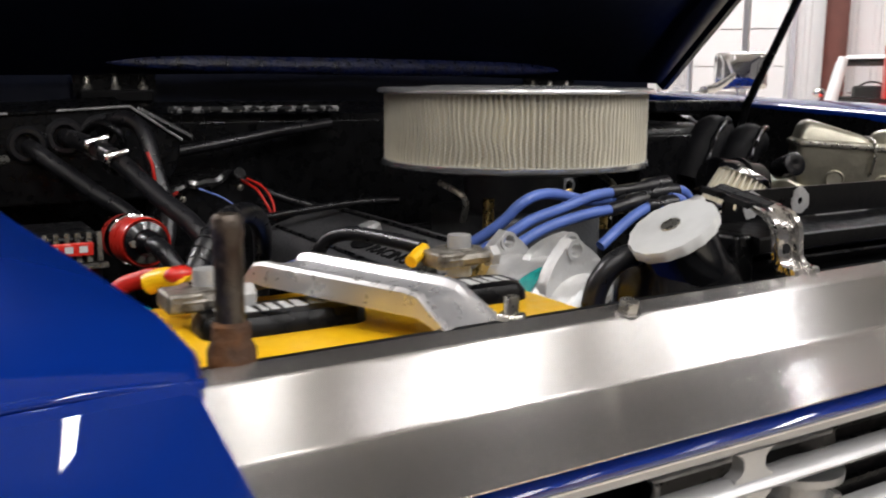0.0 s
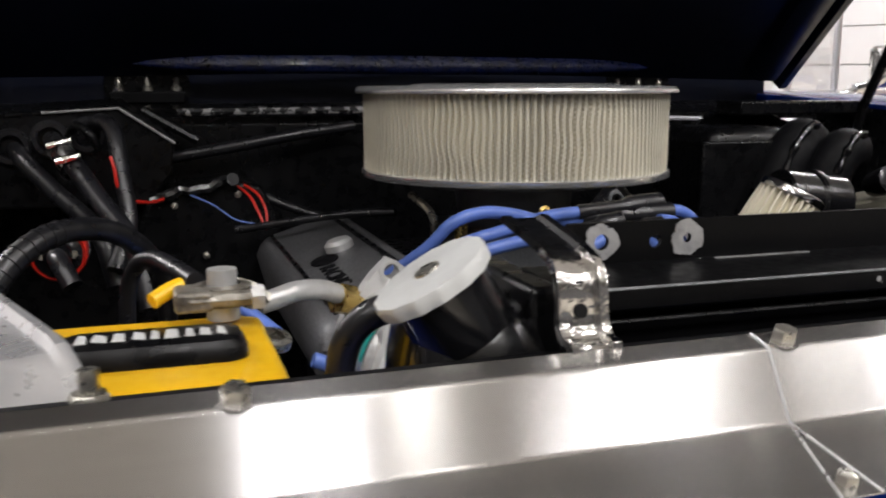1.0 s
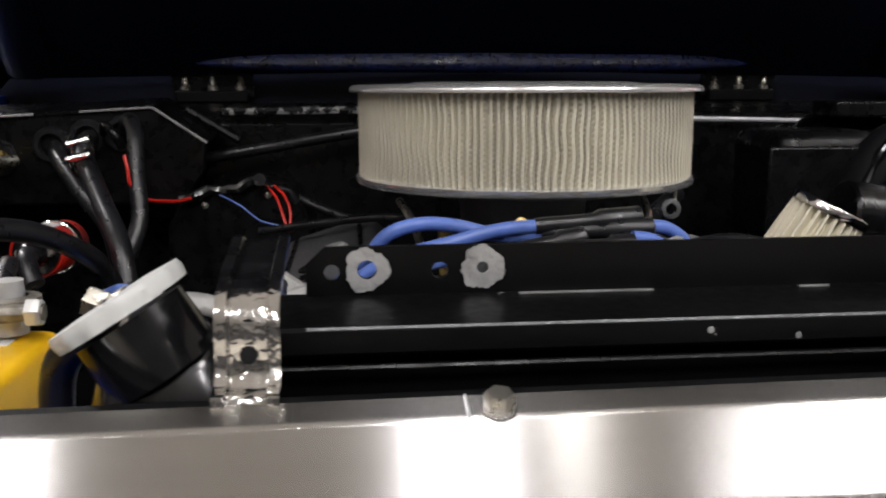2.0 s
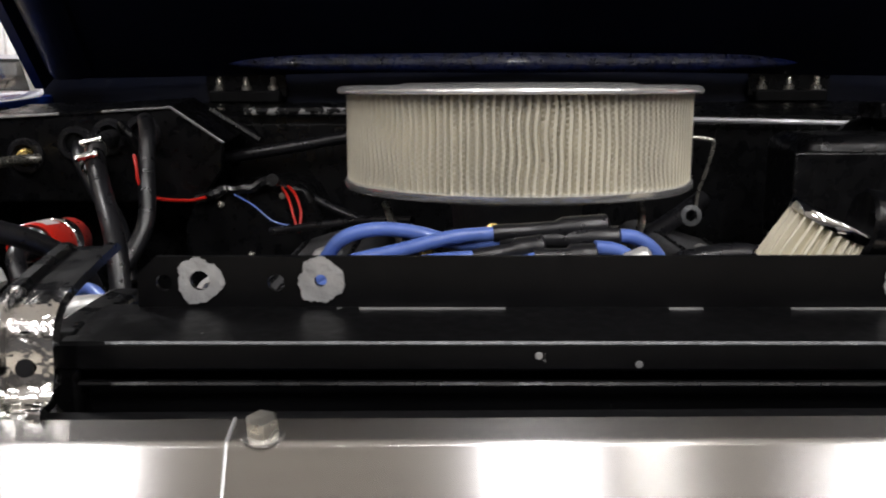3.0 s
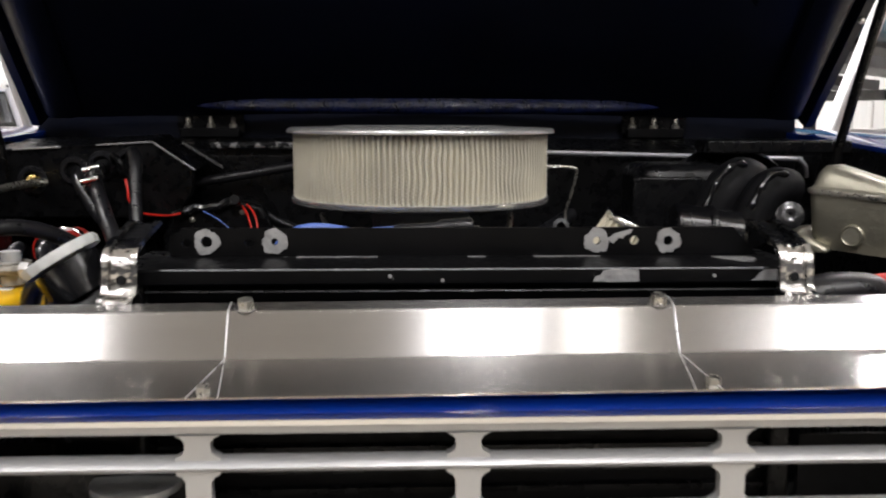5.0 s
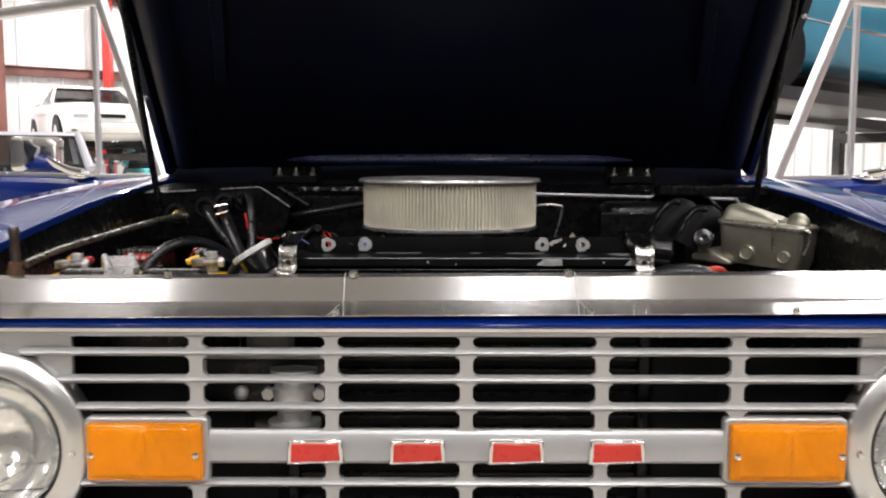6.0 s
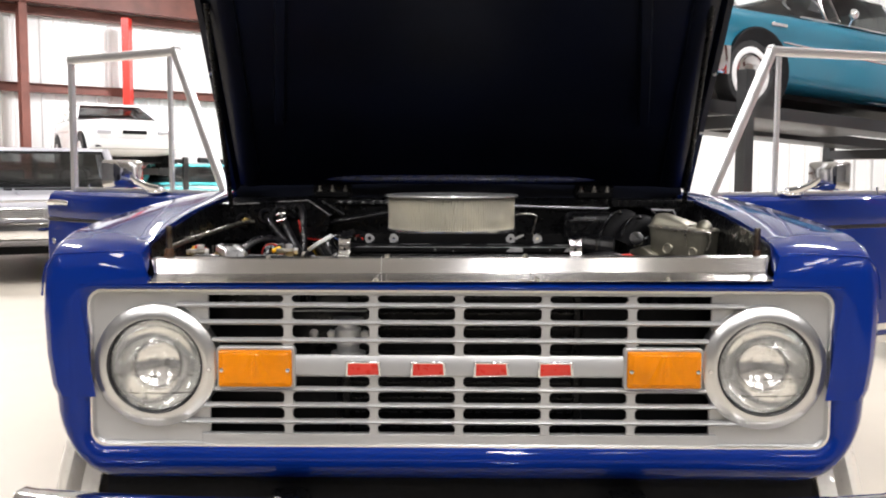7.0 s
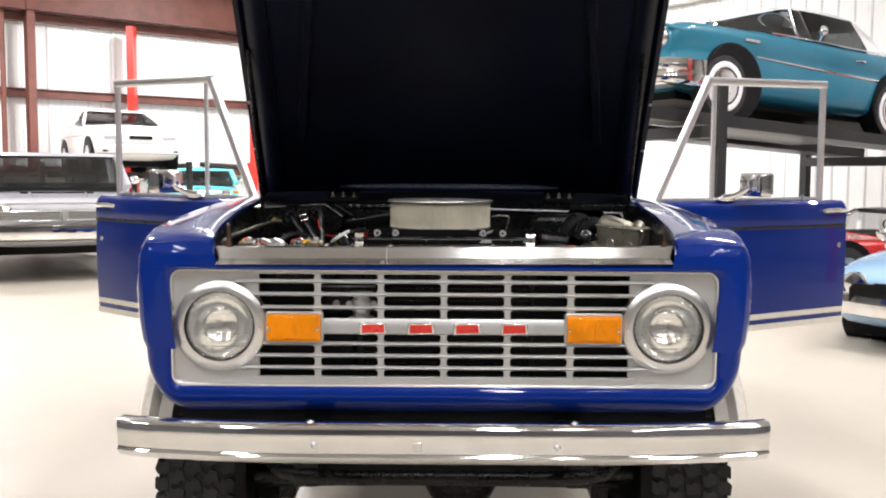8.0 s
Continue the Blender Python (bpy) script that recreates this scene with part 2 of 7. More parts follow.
def frame_of(axis):
    z = Vector(axis).normalized()
    x = z.orthogonal().normalized()
    return x, z.cross(x), z


def lathe(bm, at, axis, profile, seg=32, caps=False):
    """Turns (radius, height) pairs about an axis through a point."""
    x, y, z = frame_of(axis)
    at = Vector(at)
    rings = []
    for r, h in profile:
        rings.append([at + z * h + (x * math.cos(2 * math.pi * i / seg) + y * math.sin(2 * math.pi * i / seg)) * max(r, 1e-5) for i in range(seg)])
    return loft(bm, rings, caps=caps or seg <= 8)


def cyl(bm, p0, p1, r0, r1=None, seg=16):
    p0, p1 = Vector(p0), Vector(p1)
    return lathe(bm, p0, p1 - p0, [(r0, 0), (r0 if r1 is None else r1, (p1 - p0).length)], seg, True)


def smooth_line(pts, steps=6):
    pts = [Vector(p) for p in pts]
    if len(pts) < 3:
        return pts
    out = []
    for i in range(len(pts) - 1):
        a, b, c, d = pts[max(i - 1, 0)], pts[i], pts[i + 1], pts[min(i + 2, len(pts) - 1)]
        for k in range(steps):
            t = k / steps
            out.append(0.5 * (2 * b + (c - a) * t + (2 * a - 5 * b + 4 * c - d) * t * t + (3 * b - a - 3 * c + d) * t ** 3))
    return out + [pts[-1]]


def tube(bm, pts, r, seg=10, steps=6, squash=1.0):
    line = smooth_line(pts, steps)
    rings, x = [], None
    for i, p in enumerate(line):
        t = (line[min(i + 1, len(line) - 1)] - line[max(i - 1, 0)]).normalized()
        x = t.orthogonal().normalized() if x is None else (x - t * x.dot(t)).normalized()
        y = t.cross(x)
        rr = r(i / (len(line) - 1)) if callable(r) else r
        rings.append([p + (x * math.cos(2 * math.pi * k / seg) + y * math.sin(2 * math.pi * k / seg) * squash) * rr for k in range(seg)])
    return loft(bm, rings)


def prism(bm, outline, y0, y1, plane="xz"):
    """A flat outline given in one plane, pushed between two values of the third axis."""
    def at(a, b, c):
        return {"xz": (a, c, b), "xy": (a, b, c), "yz": (c, a, b)}[plane]
    return loft(bm, [[at(a, b, y0) for a, b in outline], [at(a, b, y1) for a, b in outline]])


def rounded_rect(x0, x1, z0, z1, r, n=5):
    pts = []
    for cx, cz, a0 in ((x1 - r, z1 - r, 0), (x0 + r, z1 - r, 90), (x0 + r, z0 + r, 180), (x1 - r, z0 + r, 270)):
        for k in range(n + 1):
            a = radians(a0 + 90 * k / n)
            pts.append((cx + r * math.cos(a), cz + r * math.sin(a)))
    return pts


def ball(bm, at, r, seg=12, stretch=(1, 1, 1)):
    m = Matrix.Translation(at) @ Matrix.Diagonal((*stretch, 1))
    bmesh.ops.create_uvsphere(bm, u_segments=seg, v_segments=max(6, seg // 2), radius=r, matrix=m)
    return bm


def hexhead(bm, at, axis, r, h):
    return lathe(bm, at, axis, [(r, 0), (r, h * 0.8), (r * 0.86, h)], 6)


def words(name, text, size, m, mat, parent, depth=0.0008):
    """Built-in lettering turned into a mesh part."""
    cu = bpy.data.curves.new(name, "FONT")
    cu.body, cu.size, cu.extrude, cu.align_x, cu.align_y = text, size, depth, "CENTER", "CENTER"
    tmp = bpy.data.objects.new(name, cu)
    me = bpy.data.meshes.new_from_object(tmp)
    bpy.data.objects.remove(tmp)
    me.transform(m)
    me.materials.append(mat)
    ob = new(name, me)
    ob.parent = parent
    ob.matrix_parent_inverse = parent.matrix_basis.inverted() if parent.parent is None else Matrix()
    return ob


def holed_plate(outline, holes, y0, y1, n=18):
    """An upright plate in x and z with round holes through it."""
    bm = B()
    loops = [[(a, b) for a, b in outline]] + [[(cx + r * math.cos(2 * math.pi * k / n), cz + r * math.sin(2 * math.pi * k / n)) for k in range(n)] for cx, cz, r in holes]
    edges = []
    for lp in loops:
        vs = [bm.verts.new((a, y0, b)) for a, b in lp]
        edges += [bm.edges.new((vs[i], vs[(i + 1) % len(vs)])) for i in range(len(vs))]
    bmesh.ops.triangle_fill(bm, edges=edges, use_beauty=True, use_dissolve=False)
    ext = bmesh.ops.extrude_face_region(bm, geom=bm.faces[:])
    bmesh.ops.translate(bm, vec=(0, y1 - y0, 0), verts=[g for g in ext["geom"] if isinstance(g, bmesh.types.BMVert)])
    return bm

# ---- the hall: floor, walls, ceiling, steel ----
HALL = math.atan2(0.61, 0.79)
HM = pose(0, 0, 0, 0, 0, math.degrees(HALL))          # hall axes: u along the left back wall, v towards it
U0, U1, V0, V1 = -15.0, 13.5, -15.0, 20.5


def hall_part(name, bm, mat, label="", parent=None, kind="structure", category="", smooth=30.0):
    bmesh.ops.transform(bm, matrix=HM, verts=bm.verts[:])
    ob = part(name, bm, mat, parent, label, smooth)
    if parent is None:
        tagged(ob, category=category, kind=kind)
    return ob


hall_part("floor", box(B(), U0 - 0.2, U1 + 0.2, V0 - 0.2, V1 + 0.2, -0.2, 0.0), FLOOR, "glossy cream epoxy-coated concrete workshop floor", category="floor")
hall_part("ceiling", box(B(), U0 - 0.2, U1 + 0.2, V0 - 0.2, V1 + 0.2, CEIL, CEIL + 0.2), CEILPAINT, "pale insulated metal hall ceiling", category="ceiling")


def ribbed(along_u, fixed, a0, a1, outward):
    """A wall of ribbed sheet between two stations, with its thickness outwards."""
    bm = B()
    line, a = [], a0
    while a < a1:
        for d, o in ((0, 0), (0.20, 0), (0.225, 0.025), (0.275, 0.025)):
            if a + d <= a1:
                line.append((a + d, fixed - o * outward))
        a += 0.30
    line += [(a1, fixed), (a1, fixed + 0.15 * outward), (a0, fixed + 0.15 * outward)]
    pts = [(p, q) if along_u else (q, p) for p, q in line]
    return prism(bm, pts, 0.0, CEIL, "xy")


hall_part("wall_north", ribbed(True, V1, U0, U1, 1), WALLPAINT, "white ribbed sheet-metal hall wall", category="wall")
hall_part("wall_east", ribbed(False, U1, V0, V1, 1), WALLPAINT, "white ribbed sheet-metal hall wall", category="wall")
# these two walls stay out of view; their grey only shapes the reflected light
hall_part("wall_south", ribbed(True, V0, U0, U1, -1), DIMWALL, "unseen hall wall, greyed to dim reflections", category="wall")
hall_part("wall_west", ribbed(False, U0, V0, V1, -1), DIMWALL, "unseen hall wall, greyed to dim reflections", category="wall")


def girder(bm, a, b, h, w):
    """An I-beam between two points of the hall, upright web."""
    a, b = Vector(a), Vector(b)
    t = (b - a).normalized()
    side = t.cross(Vector((0, 0, 1)))
    side = side.normalized() if side.length > 0.1 else Vector((1, 0, 0))
    up = side.cross(t)
    f = 0.012
    for s0, s1, u0, u1 in ((-w / 2, w / 2, h / 2 - f, h / 2), (-f / 2, f / 2, -h / 2 + f, h / 2 - f), (-w / 2, w / 2, -h / 2, -h / 2 + f)):
        loft(bm, [[p + side * s + up * u for s, u in ((s0, u0), (s1, u0), (s1, u1), (s0, u1))] for p in (a, b)])
    return bm


for z in (1.45, 3.2, 4.9):
    hall_part("trim_girt", girder(B(), (U0, V1 - 0.14, z), (U1, V1 - 0.14, z), 0.20, 0.16), OXIDE, "red-oxide painted steel wall girt", category="wall girt")
    if z > 4:
        hall_part("trim_girt", girder(B(), (U1 - 0.14, 4.4, z), (U1 - 0.14, V1, z), 0.20, 0.16), WALLPAINT, "white painted steel wall girt", category="wall girt")
for u in (-9.5, -2.6, 3.66, 11.0):
    hall_part("column", girder(B(), (u, V1 - 0.42, 0), (u, V1 - 0.42, CEIL), 0.34, 0.17), OXIDE, "red-oxide painted steel hall column", category="column")
hall_part("eave_beam", girder(B(), (U0, V1 - 0.55, 5.40), (U1, V1 - 0.55, 5.40), 0.80, 0.25), OXIDE, "red-oxide painted steel eave beam", category="beam")
hall_part("downpipe", cyl(B(), (3.1, V1 - 0.35, 0), (3.1, V1 - 0.35, CEIL), 0.06), OXIDE, "brown pipe running up the hall wall", category="pipe")
for v in (-0.12, 4.3, -5.0):
    hall_part("column", girder(B(), (U1 - 0.35, v, 0), (U1 - 0.35, v, CEIL), 0.30, 0.26), OXIDE, "red-oxide painted steel column beside the overhead door", category="column")

# overhead door in the east wall, of horizontal panels
door = tagged(new("door_1"), "white sectional overhead door, closed", "overhead door", kind="structure")
for k in range(9):
    z = 0.02 + k * 0.53
    bm = box(B(), U1 - 0.11, U1 - 0.06, 0.52, 4.05, z, z + 0.515)
    hall_part("panel", bm, WALLPAINT, parent=door)
for v in (0.43, 4.1):
    hall_part("door_track", box(B(), U1 - 0.2, U1 - 0.06, v - 0.03, v + 0.03, 0, 5.0), SILVERCAR, parent=door)

# ceiling fixtures at the lamps, the added fill row included
fix = thing("ceiling_light", (0, 0, 0), "white linear ceiling light, switched on", "ceiling light", "hall ceiling lights")
part("housing", box(B(), -1.25, 1.25, -0.17, 0.17, CEIL - 0.12, CEIL - 0.01), WHITEPAINT, fix, "white sheet-metal housing", bevel=0.01)
part("diffuser", box(B(), -1.2, 1.2, -0.13, 0.13, CEIL - 0.145, CEIL - 0.12), LIGHTTUBE, fix, "glowing diffuser")
for k, (lx, ly, la, _) in enumerate(LAMPS):
    m = pose(lx, ly, 0, 0, 0, math.degrees(la) + 90)
    if k == 0:
        fix.matrix_basis = m
    else:
        copy_thing(fix, m)

# ---- the blue off-road vehicle ----
truck = thing("off_road_vehicle", (0.004, 1.2, 0.0), "deep blue vintage off-road vehicle with bonnet and both doors open", "car")
CX = 0.004


def mirror(bm):
    """Turns a part built for the right-hand side into its left-hand twin."""
    bmesh.ops.scale(bm, vec=(-1, 1, 1), verts=bm.verts[:])
    bmesh.ops.translate(bm, vec=(2 * CX, 0, 0), verts=bm.verts[:])
    bmesh.ops.reverse_faces(bm, faces=bm.faces[:])
    return bm


def both(name, make, mat, parent=truck, label="", **kw):
    return [part(name, mirror(make()) if s < 0 else make(), mat, parent[0 if s < 0 else 1] if isinstance(parent, list) else parent, label, **kw) for s in (-1, 1)]


def lerp_rows(rows, y):
    for a, b in zip(rows, rows[1:]):
        if a[0] <= y <= b[0]:
            t = (y - a[0]) / (b[0] - a[0])
            return [p + (q - p) * t for p, q in zip(a, b)]
    return list(rows[-1] if y > rows[-1][0] else rows[0])


#        y      xi     zi     xc     zc     xo
FENDER = [(-0.030, 0.592, 1.138, 0.752, 1.146, 0.788),
          (-0.018, 0.607, 1.176, 0.766, 1.170, 0.802),
          (0.00, 0.604, 1.187, 0.772, 1.184, 0.812),
          (0.03, 0.609, 1.194, 0.776, 1.197, 0.818),
          (0.10, 0.621, 1.200, 0.780, 1.213, 0.825),
          (0.25, 0.646, 1.211, 0.784, 1.227, 0.828),
          (0.60, 0.682, 1.236, 0.788, 1.249, 0.832),
          (1.00, 0.704, 1.256, 0.796, 1.264, 0.836),
          (1.28, 0.716, 1.268, 0.800, 1.270, 0.838)]


def arch_bottom(y):
    if 0.13 < y < 1.0:
        return max(0.86 if y < 0.3 else 0.60, 0.40 + math.sqrt(max(0.0, 0.50 ** 2 - (y - 0.56) ** 2)))
    return 0.90 if y <= 0.13 else 0.56


def fender():
    rings = []
    ys = [-0.030, -0.018, 0.0, 0.03, 0.05, 0.075, 0.10, 0.129, 0.135, 0.17, 0.22, 0.28, 0.36, 0.46, 0.56, 0.66, 0.76, 0.84, 0.90, 0.95, 0.995, 1.005, 1.1, 1.2, 1.28]
    for y in ys:
        _, xi, zi, xc, zc, xo = lerp_rows(FENDER, y)
        zb = arch_bottom(y)
        zs = min(1.06, zc - 0.07)
        draw = lambda z: 0.045 * max(0.0, (1.06 - z) / 0.3) ** 1.4 * max(0.0, 1 - max(y, 0.0) / 0.22)
        rings.append([(CX + x - draw(z), y, z) for x, z in (
            (xi, max(zi - (0.045 if y < 0.05 else 0.012), 1.119)), (xi, zi - 0.005), (xi + 0.002, zi - 0.001), (xi + 0.007, zi + 0.001), (xi * 0.45 + xc * 0.55, zi * 0.3 + zc * 0.7 + 0.003), (xc, zc), (xc + 0.012, zc - 0.006),
            (xc + 0.027, zc - 0.03), (xo - 0.004, zs), (xo, max(0.98, zb + 0.03)), (xo, max(0.85, zb + 0.02)), (xo - 0.006, zb),
            (xo - 0.07, zb), (xo - 0.07, max(0.97, zb + 0.01)), (xo - 0.06, zs - 0.03 if y > 0.09 else 1.119), (xi + 0.03, zi - 0.03 if y > 0.09 else 1.119))])
    return loft(B(), rings)


both("fender", fender, BLUE, label="deep blue metallic front fender", smooth=30)



def fender_seam():
    _, xi, zi, xc, zc, xo = lerp_rows(FENDER, -0.012)
    line = [(xi, zi - 0.002), (xi + 0.04, zi + 0.0005), ((xi + xc) / 2, (zi + zc) / 2 + 0.002), (xc, zc + 0.0008), (xc + 0.014, zc - 0.006), (xc + 0.029, zc - 0.03), (xo - 0.002, zc - 0.08)]
    return tube(B(), [(CX + x, -0.012 - 0.0006 * k, z) for k, (x, z) in enumerate(line)], 0.0019, 8, 4)


both("fender_seam", fender_seam, BLUE, label="raised seam between fender and front panel", smooth=60)


def arch_flare():
    rings = []
    for k in range(25):
        a = radians(22 + 132 * k / 24)
        c, s = math.cos(a), math.sin(a)
        w = min(1.0, 0.7 + k / 12.0)
        ring = []
        for r, x in ((0.462, 0.78), (0.47, 0.815), (0.502, 0.824), (0.510, 0.830), (0.508, 0.836 + 0.006 * w), (0.492, 0.840 + 0.020 * w), (0.470, 0.843 + 0.030 * w), (0.458, 0.841 + 0.030 * w), (0.454, 0.80), (0.456, 0.78)):
            ring.append((CX + x, 0.56 - r * c, 0.40 + r * s))
        rings.append(ring)
    return loft(B(), rings)


both("wheel_arch_flare", arch_flare, CREAM, label="white painted wheel arch flare", smooth=50)

# ring of blue sheet round the grille, with wide lower corners
def surround(w, z0, z1, rt, rb, n=9):
    pts = []
    for cx, cz, a0, r in ((w - rt, z1 - rt, 0, rt), (-w + rt, z1 - rt, 90, rt), (-w + rb, z0 + rb, 180, rb), (w - rb, z0 + rb, 270, rb)):
        for k in range(n + 1):
            a = radians(a0 + 90 * k / n)
            bulge = 1.0 if r == rt else 1.35
            pts.append((cx + r * math.cos(a), cz + r * math.sin(a) * (bulge if cz < 0.9 and r != rt else 1.0) + (r * (bulge - 1) if r != rt else 0)))
    return pts


bm = B()
loft(bm, [[(CX + a * (1 - 0.045 * min(1.0, max(0.0, r[0] - 0.74) / 0.07) * max(0.0, (1.06 - b) / 0.3) ** 1.4), y, b) for a, b in surround(*r)] for y, r in (
    (0.030, (0.716, 0.800, 1.108, 0.030, 0.030)), (-0.020, (0.716, 0.800, 1.108, 0.030, 0.030)), (-0.028, (0.724, 0.792, 1.111, 0.034, 0.036)),
    (-0.031, (0.748, 0.774, 1.116, 0.040, 0.054)), (-0.025, (0.772, 0.756, 1.122, 0.040, 0.074)), (-0.008, (0.796, 0.738, 1.127, 0.040, 0.094)),
    (0.03, (0.814, 0.722, 1.129, 0.040, 0.108)), (0.09, (0.823, 0.714, 1.129, 0.040, 0.116)), (0.15, (0.826, 0.712, 1.129, 0.040, 0.118)))], caps=False)
part("front_surround", bm, BLUE, truck, "blue sheet-metal surround of the grille", smooth=50)

# grille: side plates and rails, bars, badges
bm = B()
for s in (-1, 1):
    out = [(CX + s * a, b) for a, b in rounded_rect(0.486, 0.713, 0.803, 1.105, 0.028) if a > 0.56] + [(CX + s * 0.486, 0.803), (CX + s * 0.486, 1.105)]
    out = sorted(out, key=lambda p: math.atan2(p[1] - 0.954, (p[0] - CX) * s - 0.6))
    plate = holed_plate(out, [(CX + s * 0.586, 0.960, 0.092)], -0.004, 0.004, 48)
    me = bpy.data.meshes.new("side_plate")
    plate.to_mesh(me)
    plate.free()
    bm.from_mesh(me)
    bpy.data.meshes.remove(me)
box(bm, CX - 0.50, CX + 0.50, -0.014, 0.002, 1.0972, 1.1065)
box(bm, CX - 0.50, CX + 0.50, -0.014, 0.002, 0.8035, 0.8255)
grille = part("grille", bm, SILVER, truck, "silver painted metal grille with horizontal bars", bevel=0.002)
bm = B()
rim = [Vector((CX + a, -0.014, b)) for a, b in rounded_rect(-0.713, 0.713, 0.803, 1.105, 0.030, 8)]
rings = []
for i, p in enumerate(rim):
    t = (rim[(i + 1) % len(rim)] - rim[i - 1]).normalized()
    n = t.cross(Vector((0, 1, 0)))
    rings.append([p + n * u + Vector((0, v, 0)) for u, v in ((0.004, 0.03), (0.004, 0.002), (0.001, -0.004), (-0.006, -0.004), (-0.010, 0.004), (-0.014, 0.026))])
rings.append(rings[0])
loft(bm, rings, caps=False)
bmesh.ops.remove_doubles(bm, verts=bm.verts[:], dist=1e-5)
part("grille_rim", bm, CHROME, grille, "polished bright rim", smooth=60)
HB = [(z - 0.0055, z + 0.0055) for z in (1.0778, 1.0440, 1.0092, 0.9133, 0.8816, 0.8495)]
for z0, z1 in HB:
    e = min(0.545, 0.586 - math.sqrt(max(0.0, 0.119 ** 2 - ((z0 + z1) / 2 - 0.960) ** 2))) if abs(z0 - 0.955) > 0.06 else 0.494
    prof = [(-0.006, z0 + 0.001), (-0.011, z0), (-0.017, z0 + 0.003), (-0.019, (z0 + z1) / 2), (-0.017, z1 - 0.003), (-0.011, z1), (-0.006, z1 - 0.001)]
    part("bar", prism(B(), prof, CX - e, CX + e, "yz"), SILVER, grille, smooth=60)
band = [(-0.006, 0.9390), (-0.014, 0.9390), (-0.018, 0.943), (-0.018, 0.9755), (-0.014, 0.9805), (-0.006, 0.9805)]
part("badge_band", prism(B(), band, CX - 0.494, CX + 0.494, "yz"), SILVER, grille, smooth=40)
for x in (-0.3307, -0.1653, 0.0, 0.1664, 0.3322):
    zs = [0.8255] + [e for z0, z1 in HB[:2:-1] for e in (z0, z1)] + [0.939, 0.9805] + [e for z0, z1 in HB[2::-1] for e in (z0, z1)] + [1.0972]
    right = []
    for a, b in zip(zs[0::2], zs[1::2]):
        h = min(0.005, (b - a) / 3)
        right += [(0.0135, a), (0.0098, a + h * 0.4), (0.0078, a + h), (0.0078, b - h), (0.0098, b - h * 0.4), (0.0135, b)]
    out = [(CX + x + w, z) for w, z in right] + [(CX + x - w, z) for w, z in right[::-1]]
    part("upright", prism(B(), out, -0.015, -0.007), SILVER, grille)
for x in (-0.1847, -0.0596, 0.0616, 0.1847):                      # four red badges in bright frames, plain blocks
    part("badge", prism(B(), [(CX + x - 0.035, 0.940), (CX + x + 0.035, 0.943), (CX + x + 0.033, 0.971), (CX + x - 0.033, 0.971)], -0.026, -0.017), CHROME, grille, "bright framed badge", bevel=0.002)
    part("badge_face", prism(B(), [(CX + x - 0.030, 0.944), (CX + x + 0.030, 0.946), (CX + x + 0.028, 0.967), (CX + x - 0.029, 0.967)], -0.0285, -0.025), RED, grille, "red enamel face", bevel=0.001)

# headlamps
for s in (-1, 1):
    cx, cz = CX + s * 0.586, 0.960
    lamp = part("headlight", lathe(B(), (cx, 0.0, cz), (0, -1, 0), [(0.121, -0.012), (0.121, 0.013), (0.1200, 0.0175), (0.1175, 0.0200), (0.112, 0.0215), (0.110, 0.0232), (0.0945, 0.0275), (0.092, 0.0270), (0.0905, 0.022), (0.089, 0.0), (0.089, -0.012)], 72), SPUN, truck, "round headlight in a broad spun-aluminium bezel", smooth=50)
    part("bezel_screw", hexhead(B(), (cx - s * 0.106, -0.026, cz - 0.006), (0, -1, 0), 0.0035, 0.006), CHROME, lamp)
    part("retaining_ring", lathe(B(), (cx, 0.0, cz), (0, -1, 0), [(0.0905, 0.0), (0.0905, 0.016), (0.088, 0.020), (0.0855, 0.017), (0.0855, 0.0)], 64), CHROME, lamp, "chrome retaining ring")
    part("gasket", lathe(B(), (cx, 0.0, cz), (0, -1, 0), [(0.0925, 0.010), (0.0925, 0.0280), (0.0910, 0.0292), (0.0892, 0.0280), (0.0880, 0.010)], 64), RUBBER, lamp, "black rubber gasket ring")
    part("reflector", lathe(B(), (cx, 0.0, cz), (0, -1, 0), [(0.086, 0.004), (0.080, -0.012), (0.064, -0.034), (0.042, -0.052), (0.016, -0.062), (0.0, -0.063)], 48), REFLECTOR, lamp, "mirrored bowl")
    bm = B()
    n = 54
    grid = {}
    for i in range(-n, n + 1):
        for j in range(-40, 41):
            u, v = i / n * 0.0855, j / 40 * 0.0855
            if u * u + v * v <= 0.0856 ** 2:
                dome = 0.016 + 0.016 * (1 - (u * u + v * v) / 0.0855 ** 2)
                row = math.floor((v + 0.0855) / 0.034)
                wide = (0.0285, 0.019, 0.0143, 0.019, 0.0285, 0.04)[row]
                col = math.floor(u / wide + 0.5)
                k = u / wide + 0.5 - col
                tilt = math.sin(row * 12.9 + col * 78.2 + s * 3)
                flute = wide * 0.06 * (1 - (2 * k - 1) ** 2) + tilt * 0.05 * ((v + 0.0855) % 0.034 - 0.017) + 0.03 * (row - 2.5) * ((v + 0.0855) % 0.034)
                grid[i, j] = bm.verts.new((cx + u, -dome - flute, cz + v))
    for (i, j), v in grid.items():
        q = [grid.get(k) for k in ((i, j), (i + 1, j), (i + 1, j + 1), (i, j + 1))]
        if all(q):
            bm.faces.new(q)
    ob = part("lens", bm, LENS, lamp, "clear fluted glass lens", smooth=30)
    md = ob.modifiers.new("thickness", "SOLIDIFY")
    md.thickness, md.offset = 0.003, 1.0
    ob.visible_shadow = False

